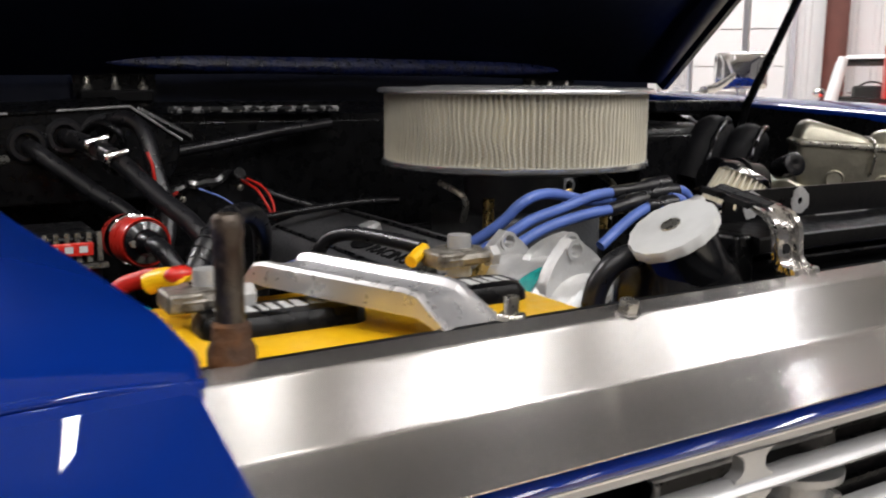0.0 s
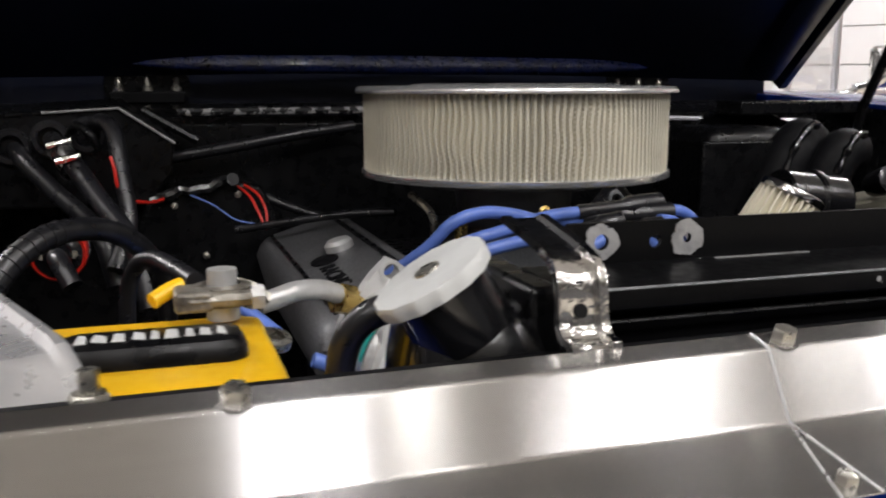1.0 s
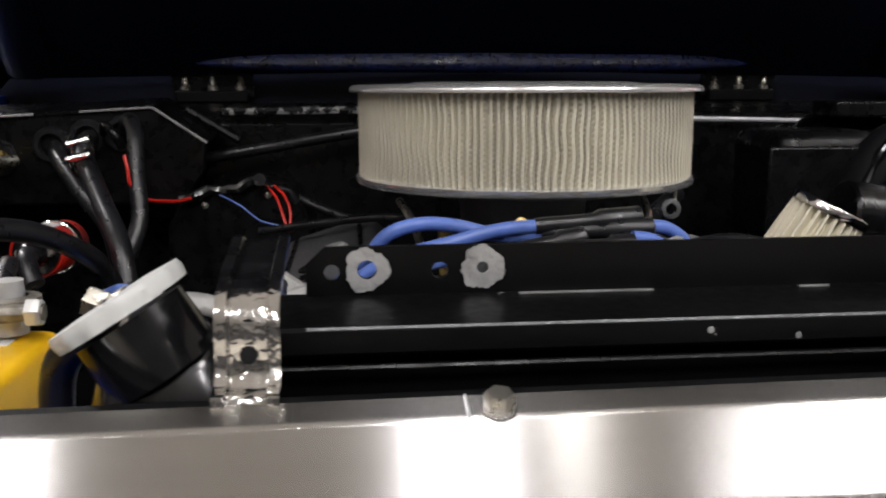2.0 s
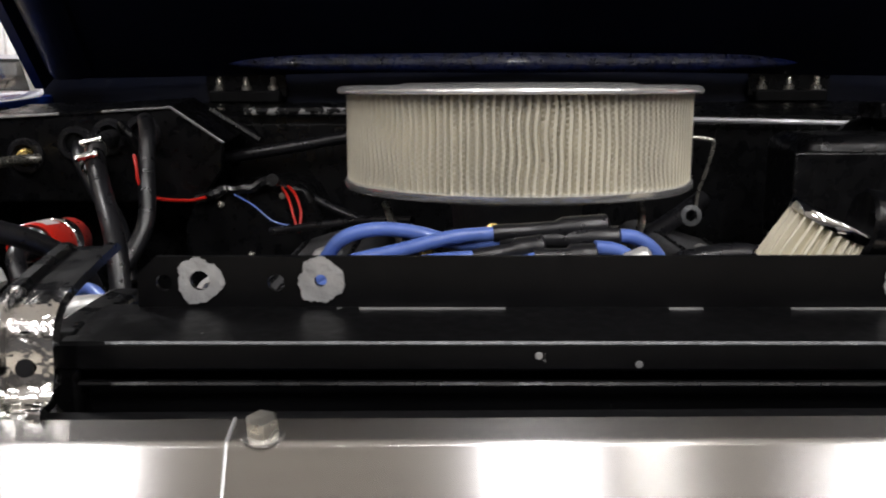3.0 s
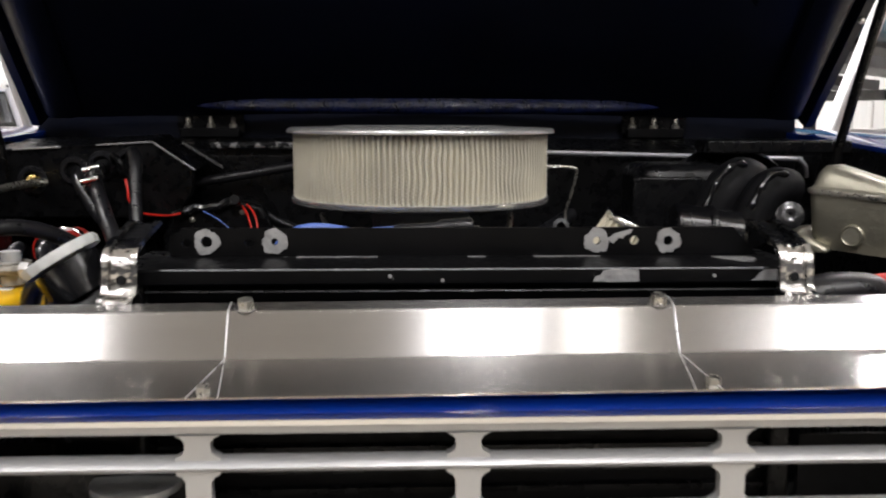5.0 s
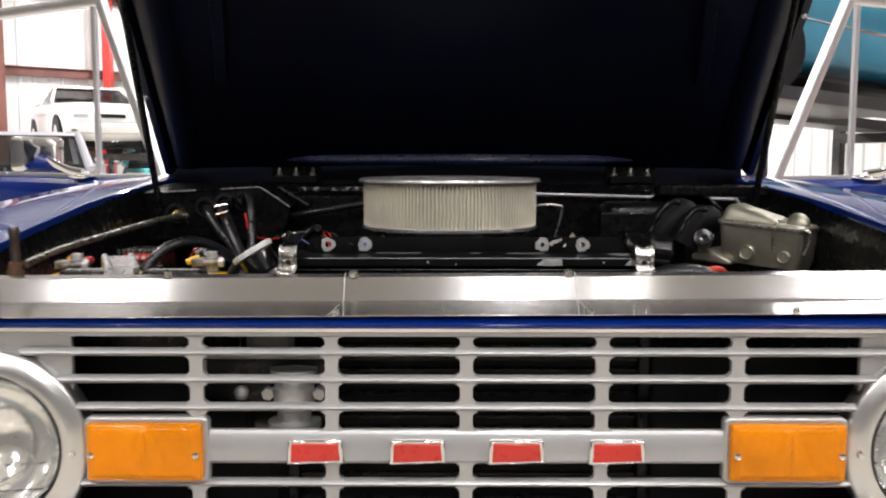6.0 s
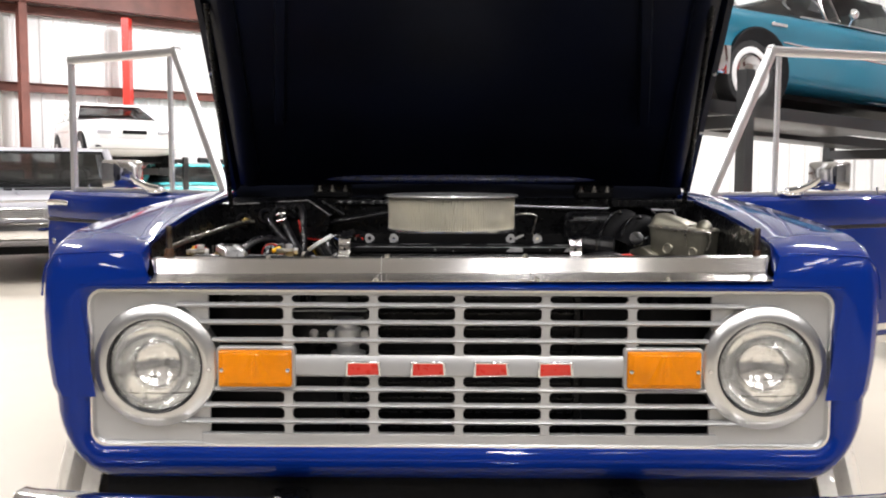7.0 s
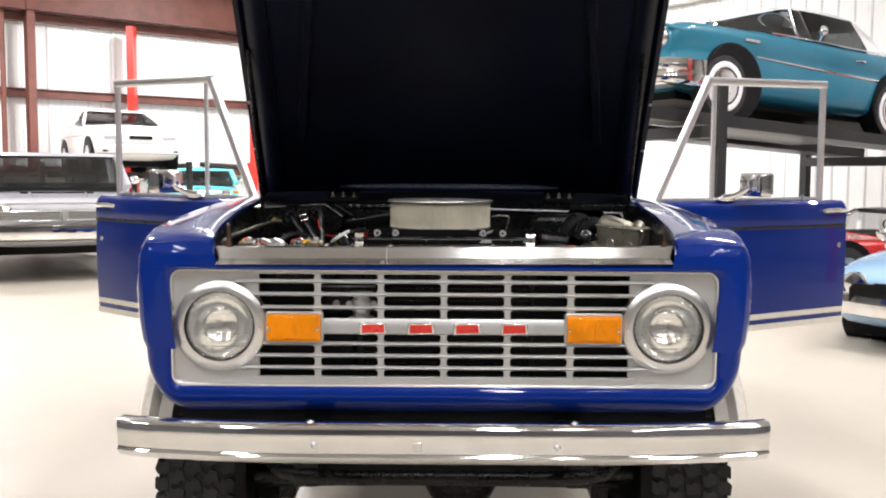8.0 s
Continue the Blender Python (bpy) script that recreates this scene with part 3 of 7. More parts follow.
# indicator lamps
for s in (-1, 1):
    x0, x1 = sorted((CX + s * 0.316, CX + s * 0.4675))
    sig = part("turn_signal", prism(B(), rounded_rect(x0, x1, 0.9155, 0.9985, 0.008), -0.021, -0.004), SILVER, truck, "rectangular amber turn signal in a silver frame", bevel=0.003)
    x0, x1 = sorted((CX + s * 0.3215, CX + s * 0.462))
    part("amber_lens", prism(B(), rounded_rect(x0, x1, 0.9215, 0.9925, 0.004), -0.0325, -0.020), AMBER, sig, "amber plastic lens", bevel=0.003)
    # fan of raised flutes that spreads from the top edge of the lens
    bm, fan, xm = B(), {}, (x0 + x1) / 2
    for i in range(61):
        for j in range(25):
            u, v = x0 + 0.004 + (x1 - x0 - 0.008) * i / 60, 0.9255 + 0.063 * j / 24
            a, q = math.atan2(u - xm, 1.0 - v), math.hypot(u - xm, 1.0 - v)
            edge = min(1.0, min(i, 60 - i, j * 2, (24 - j) * 2) / 3)
            fan[i, j] = bm.verts.new((u, -0.0322 - edge * (0.0018 + 0.0030 * abs(math.sin(a * 7)) * min(1.0, q / 0.03) * math.exp(-(a / 0.55) ** 2) + 0.0012 * math.cos((u - xm) * 110) ** 2), v))
    for i in range(60):
        for j in range(24):
            bm.faces.new((fan[i, j], fan[i + 1, j], fan[i + 1, j + 1], fan[i, j + 1]))
    part("lens_flute", bm, AMBER, sig, smooth=25)
    for x in (x0 + 0.007, x1 - 0.007):
        part("screw", lathe(B(), (x, -0.0350, 0.955), (0, -1, 0), [(0.0042, 0), (0.0038, 0.0015), (0.0015, 0.0026), (0.0, 0.0027)], 14), CHROME, sig)

# brushed cover over the radiator support: three sheets with seams
def folded(corners, radius, n=4):
    """A sheet's cross-section with every inner corner rounded."""
    out = [corners[0]]
    for a, b, c in zip(corners, corners[1:], corners[2:]):
        a, b, c = Vector(a), Vector(b), Vector(c)
        p, q = b + (a - b).normalized() * radius, b + (c - b).normalized() * radius
        out += [tuple(p * (1 - t) ** 2 + b * 2 * t * (1 - t) + q * t * t) for t in [k / n for k in range(n + 1)]]
    return out + [corners[-1]]


COVER = folded([(0.042, 1.1688), (0.0292, 1.1657), (0.0130, 1.1380), (-0.0345, 1.1279)], 0.0018)
TILT = 0.0065                                        # the cover hangs a little lower at one end
for x0, x1 in ((-0.6035, -0.1489), (-0.1487, 0.1421), (0.1423, 0.6115)):
    rows = []
    for x in (x0, x1):
        lean = 0.0 if abs(x) < 0.3 else math.copysign(0.42, x)       # the outer ends are cut slanting
        front = [(x + lean * max(z - 1.1690, -0.034), y, z + TILT * x) for y, z in COVER]
        rows.append(front + [(a, y + 0.0008, z - 0.0013) for a, y, z in front[::-1]])
    part("radiator_cover", loft(B(), rows), ALU, truck, "brushed aluminium radiator support cover sheet", smooth=60)
for x, lean in ((-0.1488, -0.014), (0.1422, 0.012)):
    part("cover_seam", tube(B(), [(x, y - 0.0002, z + 0.0003 + TILT * x) for y, z in COVER[:10]], 0.0006, 6, 1), BRIGHTALU, truck, "joint between two cover sheets")
    for q in (1.0, -0.35):
        part("cover_seam", tube(B(), [(x + lean * q * max(0.0, 0.013 - y) / 0.048, y, z + 0.0003 + TILT * x) for y, z in COVER[8:13]], 0.0004, 6, 1), BRIGHTALU, truck)
for x in (-0.372, -0.138, 0.133):
    part("cover_washer", lathe(B(), (x, 0.0335, 1.1668 + TILT * x), (0, -0.24, 1), [(0.0, 0.0011), (0.0072, 0.0009), (0.0072, 0.0)], 18), ALU, truck)
    part("cover_bolt", hexhead(B(), (x, 0.0335, 1.1676 + TILT * x), (0, -0.24, 1), 0.0055, 0.0055), ZINC, truck, "zinc-plated hexagon bolt")
for x in (-0.154, 0.151, 0.40):
    part("cover_bolt", hexhead(B(), (x, -0.0265, 1.1297 + TILT * x), (0, -0.2, 1), 0.0045, 0.004), ZINC, truck)
both("support_end", lambda: prism(B(), [(CX + 0.604, 1.118), (CX + 0.650, 1.118), (CX + 0.650, 1.150), (CX + 0.640, 1.164), (CX + 0.616, 1.164)], -0.0200, 0.0), BLACK, bevel=0.003, label="black corner of the radiator support")
part("support_tab", box(B(), CX + 0.606, CX + 0.613, -0.026, -0.018, 1.130, 1.143), SPUN, truck, "bright tab at the cover's end", bevel=0.002)
part("radiator_support", loft(B(), [[(x, y, z + TILT * x) for y, z in ((0.036, 1.112), (0.036, 1.150), (0.0375, 1.1630), (0.066, 1.1625), (0.066, 1.112))] for x in (-0.66, 0.67)]), BLACK_MATT, truck, "black radiator support rail")

# bonnet, propped open
HD = Vector((0, -0.7754, 0.6315))           # up the open bonnet
HN = Vector((0, -0.6315, -0.7754))          # its underside
HO = Vector((CX + 0.012, 1.175, 1.292))


def hood_point(x, d, n):
    return HO + Vector((x, 0, 0)) + HD * d + HN * n


def hood_slab(rows):
    return loft(B(), [[hood_point(x, d, n) for x, n in ring] for d, ring in rows])


def hw(d):
    return 0.737 - 0.0765 * d


# the whole bonnet, outer skin too, takes the shaded copy of the blue
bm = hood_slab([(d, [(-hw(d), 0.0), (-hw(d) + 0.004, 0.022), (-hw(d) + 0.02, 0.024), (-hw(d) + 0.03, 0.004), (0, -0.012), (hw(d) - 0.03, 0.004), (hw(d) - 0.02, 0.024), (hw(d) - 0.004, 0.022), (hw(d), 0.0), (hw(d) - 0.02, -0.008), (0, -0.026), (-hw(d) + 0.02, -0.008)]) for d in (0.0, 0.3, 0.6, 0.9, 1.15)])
hood = part("hood", bm, HOODSHADE, truck, "open blue bonnet, coloured near black for its shaded underside", smooth=40)
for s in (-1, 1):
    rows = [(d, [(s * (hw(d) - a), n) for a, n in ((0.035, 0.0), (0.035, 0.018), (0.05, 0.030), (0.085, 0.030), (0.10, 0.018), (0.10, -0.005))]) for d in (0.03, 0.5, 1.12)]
    part("side_stiffener", hood_slab(rows), HOODSHADE, hood, smooth=40)
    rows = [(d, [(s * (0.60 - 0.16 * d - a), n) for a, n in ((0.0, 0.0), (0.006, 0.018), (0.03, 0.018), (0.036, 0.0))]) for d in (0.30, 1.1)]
    part("diagonal_rib", hood_slab(rows), HOODSHADE, hood, smooth=40)
    for d in (0.28, 0.52):
        part("hood_bolt", hexhead(B(), hood_point(s * (hw(d) - 0.012), d, 0.02), HN, 0.006, 0.008), ZINC, hood)
bm = B()
loft(bm, [[hood_point(x, 0.030 + d * k, n * k) for d, n in ((0.0, 0.0), (0.001, 0.016), (0.006, 0.022), (0.015, 0.022), (0.021, 0.014), (0.022, 0.0))] for x, k in ((-0.43, 0.05), (-0.41, 0.35), (-0.37, 0.7), (-0.3, 0.95), (0.0, 1.1), (0.3, 0.95), (0.37, 0.7), (0.41, 0.35), (0.43, 0.05))])
part("rear_stiffener", bm, HOODDIM, hood, "rounded stiffener along the hinge edge, blue darkened for shade", smooth=60)
part("front_stiffener", hood_slab([(d, [(-0.63, 0.0), (-0.63, 0.03), (0.63, 0.03), (0.63, 0.0)]) for d in (1.07, 1.13)]), HOODSHADE, hood, bevel=0.006)
for x in (-0.396, 0.448):
    hinge = part("bonnet_hinge", box(B(), x - 0.055, x + 0.055, 1.17, 1.215, 1.252, 1.271), BLACK_MATT, truck, "black bonnet hinge with three studs", bevel=0.003)
    part("hinge_leaf", box(B(), x - 0.062, x + 0.062, 1.186, 1.192, 1.262, 1.300), BLACK, hinge)
    for k in (-0.042, 0.0, 0.042):
        part("stud", lathe(B(), (x + k, 1.186, 1.271), (0, 0, 1), [(0.0085, 0), (0.0085, 0.006), (0.0055, 0.008), (0.005, 0.018), (0.003, 0.021), (0, 0.021)], 10), ZINC, hinge)
both("prop_rod", lambda: tube(B(), [(CX + 0.652, 0.86, 1.20), (CX + 0.650, 0.86, 1.245), (CX + 0.640, 0.66, 1.60), (CX + 0.634, 0.57, 1.755)], 0.0075, 8, 2), BLACK, label="black bonnet prop rod")

# cowl, firewall, aprons
part("firewall", box(B(), -0.72, 0.73, 1.02, 1.06, 0.55, 1.228), BLACK, truck, "black painted firewall", bevel=0.004)
bm = prism(B(), [(1.02, 1.226), (1.02, 1.236), (1.10, 1.252), (1.17, 1.250), (1.30, 1.258), (1.30, 1.20), (1.06, 1.20)], -0.72, 0.73, "yz")
part("cowl", bm, BLACK, truck, "black cowl panel under the bonnet hinge", smooth=30)
part("cowl_seam", tube(B(), [(0.14, 1.005, 1.234), (0.225, 1.005, 1.232), (0.45, 1.005, 1.2265), (0.640, 1.005, 1.2215), (0.655, 1.000, 1.219), (0.660, 0.985, 1.208), (0.660, 0.98, 1.190)], 0.0036, 8, 4), SILVERCAR, truck, "bright worn seam of the firewall flange")
part("cowl_seam", tube(B(), [(-0.36, 1.005, 1.243), (-0.2, 1.005, 1.244), (-0.1, 1.005, 1.244)], 0.0055, 8, 3), WORNSEAM, truck, "ragged sealer along the firewall flange")
part("cowl_lip", box(B(), -0.725, 0.735, 1.205, 1.30, 1.24, 1.325), HOODSHADE, truck, "cowl lip behind the hinges, blue darkened for shade", bevel=0.004)
part("cowl_top", box(B(), -0.80, 0.81, 1.30, 1.52, 1.15, 1.262), BLUE, truck, bevel=0.02)
both("inner_apron", lambda: loft(B(), [[(CX + x, y, z) for x, z in ((xi + 0.002, zi - 0.004), (xi - 0.004, zi - 0.03), (xi - 0.012, zi - 0.055), (xi - 0.03, 0.62), (xi - 0.018, 0.62), (xi + 0.004, zi - 0.05), (xi + 0.008, zi - 0.006))] for y, xi, zi, *_ in ((0.074, 0.623, 1.194), (0.10, 0.628, 1.196), (0.25, 0.650, 1.207), (0.6, 0.680, 1.232), (1.04, 0.704, 1.254))]), BLACK, label="black inner wing panel")
for px, py in ((-0.573, 0.051), (0.592, 0.051)):
    post = part("rest_post", lathe(B(), (px, py, 1.172), (0, 0, 1), [(0.0061, 0), (0.0061, 0.044), (0.0066, 0.045), (0.0066, 0.052), (0.0050, 0.054), (0, 0.0545)], 16), OLDSTEEL, truck, "dull steel bonnet rest post")
    part("locknut", lathe(B(), (px, py, 1.160), (0, 0, 1), [(0.0105, 0), (0.0105, 0.009), (0.0085, 0.013), (0.0078, 0.020), (0.0061, 0.0215)], 14), RUST, post, "rusty locknut at the foot")

# bumper
def bumper():
    rings = []
    for x in [-0.832, -0.826, -0.80, -0.76, -0.70, -0.6, -0.5, -0.4, -0.2, 0.0, 0.2, 0.4, 0.5, 0.6, 0.70, 0.76, 0.80, 0.826, 0.832]:
        back = 0.055 * max(0.0, (abs(x) - 0.35) / 0.48) ** 2 + 0.006 * max(0.0, (abs(x) - 0.81) / 0.02)
        y = -0.165 + back
        h = 0.002 * max(0.0, (abs(x) - 0.6) / 0.23)
        rings.append([(CX + x, y + dy, z) for dy, z in ((0.055, 0.732 - h), (0.014, 0.736 - h), (0.004, 0.731 - h), (0.0, 0.724), (0.004, 0.668), (0.0065, 0.6635), (0.0065, 0.6625), (0.002, 0.6575), (0.0, 0.6545), (0.002, 0.651), (0.018, 0.634 + h), (0.026, 0.631 + h), (0.055, 0.628 + h), (0.055, 0.632 + h), (0.032, 0.637 + h), (0.013, 0.668), (0.009, 0.70), (0.012, 0.728 - h), (0.055, 0.728 - h))])
    return loft(B(), rings)


bump = part("front_bumper", bumper(), CHROME, truck, "chrome front bumper bar", smooth=45)
for x, z in ((-0.317, 0.686), (0.288, 0.684)):
    part("bumper_bolt", lathe(B(), (x, -0.1625, z), (0, -1, 0), [(0.0095, 0), (0.009, 0.003), (0.005, 0.006), (0, 0.0068)], 16), BRIGHTALU, bump)
for x in (-0.33, 0.335):
    part("bumper_bolt", lathe(B(), (x, -0.128, 0.731), (0, 0, 1), [(0.010, 0), (0.009, 0.005), (0.005, 0.009), (0, 0.010)], 16), BRIGHTALU, bump)
part("bumper_slot", box(B(), -0.072, -0.048, -0.1665, -0.160, 0.672, 0.694), SPUN, bump, bevel=0.002)
both("bumper_bracket", lambda: box(B(), CX + 0.30, CX + 0.37, -0.12, 0.25, 0.655, 0.70), BLACK, bevel=0.004)

# chassis seen below and through the grille
both("frame_rail", lambda: box(B(), CX + 0.33, CX + 0.40, 0.0, 3.0, 0.52, 0.64), BLACK, bevel=0.008)
part("sway_bar", tube(B(), [(-0.48, 0.30, 0.56), (-0.42, 0.02, 0.555), (0.0, 0.0, 0.55), (0.43, 0.02, 0.555), (0.49, 0.30, 0.56)], 0.02, 10), BLACK, truck)
part("tie_rod", cyl(B(), (-0.56, 0.30, 0.455), (0.57, 0.30, 0.47), 0.026, seg=12), BLACK, truck)
part("cross_member", box(B(), -0.42, 0.43, 0.05, 0.13, 0.52, 0.64), BLACK_MATT, truck, bevel=0.01)
part("lower_valance", box(B(), -0.70, 0.71, 0.03, 0.06, 0.66, 0.80), BLACK_MATT, truck)
both("grille_baffle", lambda: box(B(), CX + 0.25, CX + 0.66, 0.076, 0.080, 0.62, 1.06), BLACK_MATT)
part("skid_plate", box(B(), -0.36, 0.37, 0.30, 1.30, 0.44, 0.60), BLACK_MATT, truck, bevel=0.03)
axle = part("front_axle", cyl(B(), (-0.60, 0.56, 0.40), (0.61, 0.56, 0.40), 0.042, seg=20), BLACK, truck, "black solid front axle")
part("differential", ball(B(), (0.06, 0.55, 0.39), 0.13, 20, (1, 0.8, 1)), BLACK, axle)
part("steering_link", tube(B(), [(-0.55, 0.40, 0.40), (0.0, 0.36, 0.42), (0.55, 0.40, 0.40)], 0.017, 10), BLACK, axle)
both("steering_knuckle", lambda: box(B(), CX + 0.52, CX + 0.66, 0.50, 0.64, 0.30, 0.52), BLACK_MATT, label="black steering knuckle", bevel=0.02)
both("radius_arm", lambda: loft(B(), [[(CX + x + a, y, z + b) for a, b in ((-0.03, -h), (0.03, -h), (0.03, h), (-0.03, h))] for x, y, z, h in ((0.50, 0.44, 0.40, 0.075), (0.50, 0.66, 0.41, 0.075), (0.45, 1.55, 0.52, 0.04))]), BLACK, label="forged radius arm", bevel=0.008)
both("shock_absorber", lambda: cyl(B(), (CX + 0.44, 0.45, 0.38), (CX + 0.40, 0.36, 0.85), 0.028, seg=14), SILVERCAR)
both("coil_spring", lambda: tube(B(), [(CX + 0.46 + 0.06 * math.cos(a * 0.7), 0.56 + 0.06 * math.sin(a * 0.7), 0.44 + a * 0.0068) for a in range(0, 55)], 0.008, 6, 1), BLACK)


def wheel(at, side):
    x, y, z = at
    w = part("wheel", lathe(B(), (x, y, z), (side, 0, 0), [(0.20, -0.10), (0.195, -0.02), (0.06, 0.02), (0.06, 0.05), (0.0, 0.05)], 40), SPUN, truck, "road wheel with a coarse off-road tyre")
    part("tyre", lathe(B(), (x, y, z), (side, 0, 0), [(0.20, -0.10), (0.27, -0.118), (0.345, -0.118), (0.385, -0.107), (0.398, -0.08), (0.404, 0.0), (0.398, 0.08), (0.385, 0.107), (0.345, 0.118), (0.27, 0.118), (0.20, 0.10)], 64), TYRE, w, "black tyre")
    part("brake_drum", lathe(B(), (x, y, z), (-side, 0, 0), [(0.195, 0.03), (0.19, 0.085), (0.12, 0.10), (0.05, 0.11), (0.0, 0.11)], 36), BLACK_MATT, w, "black drum and backing plate")
    bm = B()
    rng = random.Random(5)
    for row, (u, width) in enumerate(((-0.094, 0.038), (-0.048, 0.040), (0.0, 0.040), (0.048, 0.040), (0.094, 0.038))):
        for k in range(52):
            a = 2 * math.pi * (k + 0.5 * (row % 2)) / 52
            m = Matrix.Translation((x, y, z)) @ Matrix.Rotation(a, 4, "X") @ Matrix.Translation((u, 0, 0.402 if abs(u) < 0.09 else 0.392))
            m = m @ Matrix.Rotation(radians(rng.uniform(-22, 22)), 4, "Z")
            loft(bm, [[m @ Vector((p * s, q * s, h)) for p, q in ((-width / 2, -0.010), (-width / 8, -0.021), (width / 6, -0.014), (width / 2, -0.019), (width / 2, 0.012), (width / 8, 0.021), (-width / 6, 0.013), (-width / 2, 0.019))] for s, h in ((1.08, -0.01), (1.0, 0.008))])
    part("tread", bm, TYRE, w, "chunky tread blocks", smooth=0)
    return w


for s in (-1, 1):
    wheel((CX + s * 0.712, 0.56, 0.42), s)
    wheel((CX + s * 0.712, 2.90, 0.42), s)

# rear tub, plain
def tub_side():
    pts = [(2.36, 0.62), (2.42, 0.62), (2.48, 0.75), (2.62, 0.87), (2.90, 0.92), (3.18, 0.87), (3.32, 0.75), (3.38, 0.64), (3.70, 0.64), (3.70, 1.25), (2.30, 1.25)]
    return prism(B(), pts, CX + 0.80, CX + 0.838, "yz")


both("body_side", tub_side, BLUE, label="deep blue body side", bevel=0.006)
both("sill", lambda: box(B(), CX + 0.74, CX + 0.832, 1.28, 2.40, 0.56, 0.68), BLUE, bevel=0.01)
part("tub_floor", box(B(), -0.80, 0.81, 1.28, 3.70, 0.60, 0.66), BLACK_MATT, truck)
part("tailgate", box(B(), -0.80, 0.81, 3.66, 3.70, 0.66, 1.25), BLUE, truck, bevel=0.006)

# doors, swung open about their front edge
def open_door(s, angle):
    m = Matrix.Translation((CX + 0.035 + s * 0.80, 1.285, 0)) @ Matrix.Rotation(-s * angle, 4, "Z")

    def put(bm):
        bmesh.ops.scale(bm, vec=(s, 1, 1), verts=bm.verts[:])
        bmesh.ops.transform(bm, matrix=m, verts=bm.verts[:])
        return bm

    # closed, the door lies along y from its hinge; x points outwards
    hull = [(-0.05, 0.69), (0.016, 0.69), (0.0225, 0.70), (0.0275, 0.75), (0.0325, 0.86), (0.0345, 0.97), (0.0335, 1.07), (0.0305, 1.118), (0.0265, 1.130), (0.0265, 1.148), (0.0310, 1.158), (0.0320, 1.185), (0.0290, 1.215), (0.0200, 1.240), (0.0040, 1.2535), (-0.04, 1.255), (-0.05, 1.248)]
    d = part("door", put(loft(B(), [[(x - o, y, z) for x, z in hull] for y, o in ((0.0, 0.010), (0.006, 0.003), (0.02, 0.0), (0.30, -0.002), (0.70, -0.002), (1.15, 0.0), (1.164, 0.003), (1.17, 0.010))])), BLUE, truck, "open blue door with a bare window frame", smooth=30)
    # a dark strip laid in the door's groove gives the crease its shade
    part("crease_shade", put(prism(B(), [(0.0, 1.132), (1.166, 1.132), (1.166, 1.146), (0.0, 1.146)], 0.020, 0.0305, "yz")), RUBBER, d, "dark strip standing in for the groove's shade", bevel=0.003)
    for z0, z1 in ((0.690, 0.716), (0.738, 0.762)):
        part("stripe", put(prism(B(), [(0.004, z0), (1.158, z0), (1.158, z1), (0.004, z1)], 0.012, 0.0312, "yz")), CREAM, d, "cream pinstripe")

    def rail(pts, r, name, mat):
        line = [Vector(p) for p in pts]
        bm = B()
        for a, b in zip(line, line[1:]):
            t = (b - a).normalized()
            w = Vector((1, 0, 0))
            q = t.cross(w)
            loft(bm, [[p + w * u * 0.75 * r + q * v * r for u, v in ((-1, -0.7), (-0.7, -1), (0.7, -1), (1, -0.7), (1, 0.7), (0.7, 1), (-0.7, 1), (-1, 0.7))] for p in (a - t * r * 0.9, b + t * r * 0.9)])
        return part(name, put(bm), mat, d, smooth=50)

    rail([(-0.02, 0.03, 1.25), (-0.02, 0.31, 1.757)], 0.017, "front_post", FRAMEBRIGHT)
    rail([(-0.02, 0.31, 1.757), (-0.02, 1.03, 1.78)], 0.016, "top_rail", FRAMEBRIGHT)
    rail([(-0.02, 1.03, 1.78), (-0.02, 1.03, 1.25)], 0.014, "rear_post", FRAMEBRIGHT)
    rail([(-0.02, 0.345, 1.755), (-0.02, 0.345, 1.25)], 0.010, "vent_divider", FRAMEBRIGHT)
    rail([(-0.02, 0.04, 1.262), (-0.02, 1.03, 1.262)], 0.008, "belt_trim", FRAMEBRIGHT)
    g = part("vent_pane", put(prism(B(), [(0.055, 1.27), (0.335, 1.27), (0.335, 1.745), (0.315, 1.745)], -0.024, -0.020, "yz")), GLASS, d, "clear quarter-light glass")
    g.visible_shadow = False
    part("door_handle", put(tube(B(), [(0.03, 1.00, 1.205), (0.055, 1.02, 1.21), (0.058, 1.09, 1.21), (0.035, 1.14, 1.205)], 0.011, 8, 4)), CHROME, d, "chrome door handle")
    part("lock_pin", put(cyl(B(), (-0.01, 0.90, 1.25), (-0.01, 0.90, 1.283), 0.004, 0.005, 10)), CHROME, d)
    part("door_lock", put(lathe(B(), (0.03, 1.11, 1.05), (1, 0, 0), [(0.014, 0), (0.012, 0.006), (0, 0.007)], 14)), CHROME, d)
    mir = part("door_mirror", put(tube(B(), [(0.012, 0.37, 1.268), (0.03, 0.42, 1.278), (0.055, 0.455, 1.298), (0.075, 0.475, 1.318)], lambda t: 0.020 - 0.008 * t, 10, 4, 0.7)), CHROME, d, "chrome door mirror on an arm")
    part("mirror_head", put(loft(B(), [[(0.080 + a * sc, y, 1.326 + b * sc) for a, b in rounded_rect(-0.070, 0.070, -0.050, 0.050, 0.014)] for y, sc in ((0.462, 0.5), (0.468, 0.84), (0.482, 0.97), (0.50, 1.0), (0.525, 1.0), (0.528, 0.96))])), CHROME, mir, "chrome mirror shell")
    part("mirror_foot", put(ball(B(), (0.004, 0.40, 1.262), 0.04, 16, (0.7, 1.6, 0.28))), CHROME, mir)
    return d


open_door(-1, 0.892)
open_door(1, 1.053)

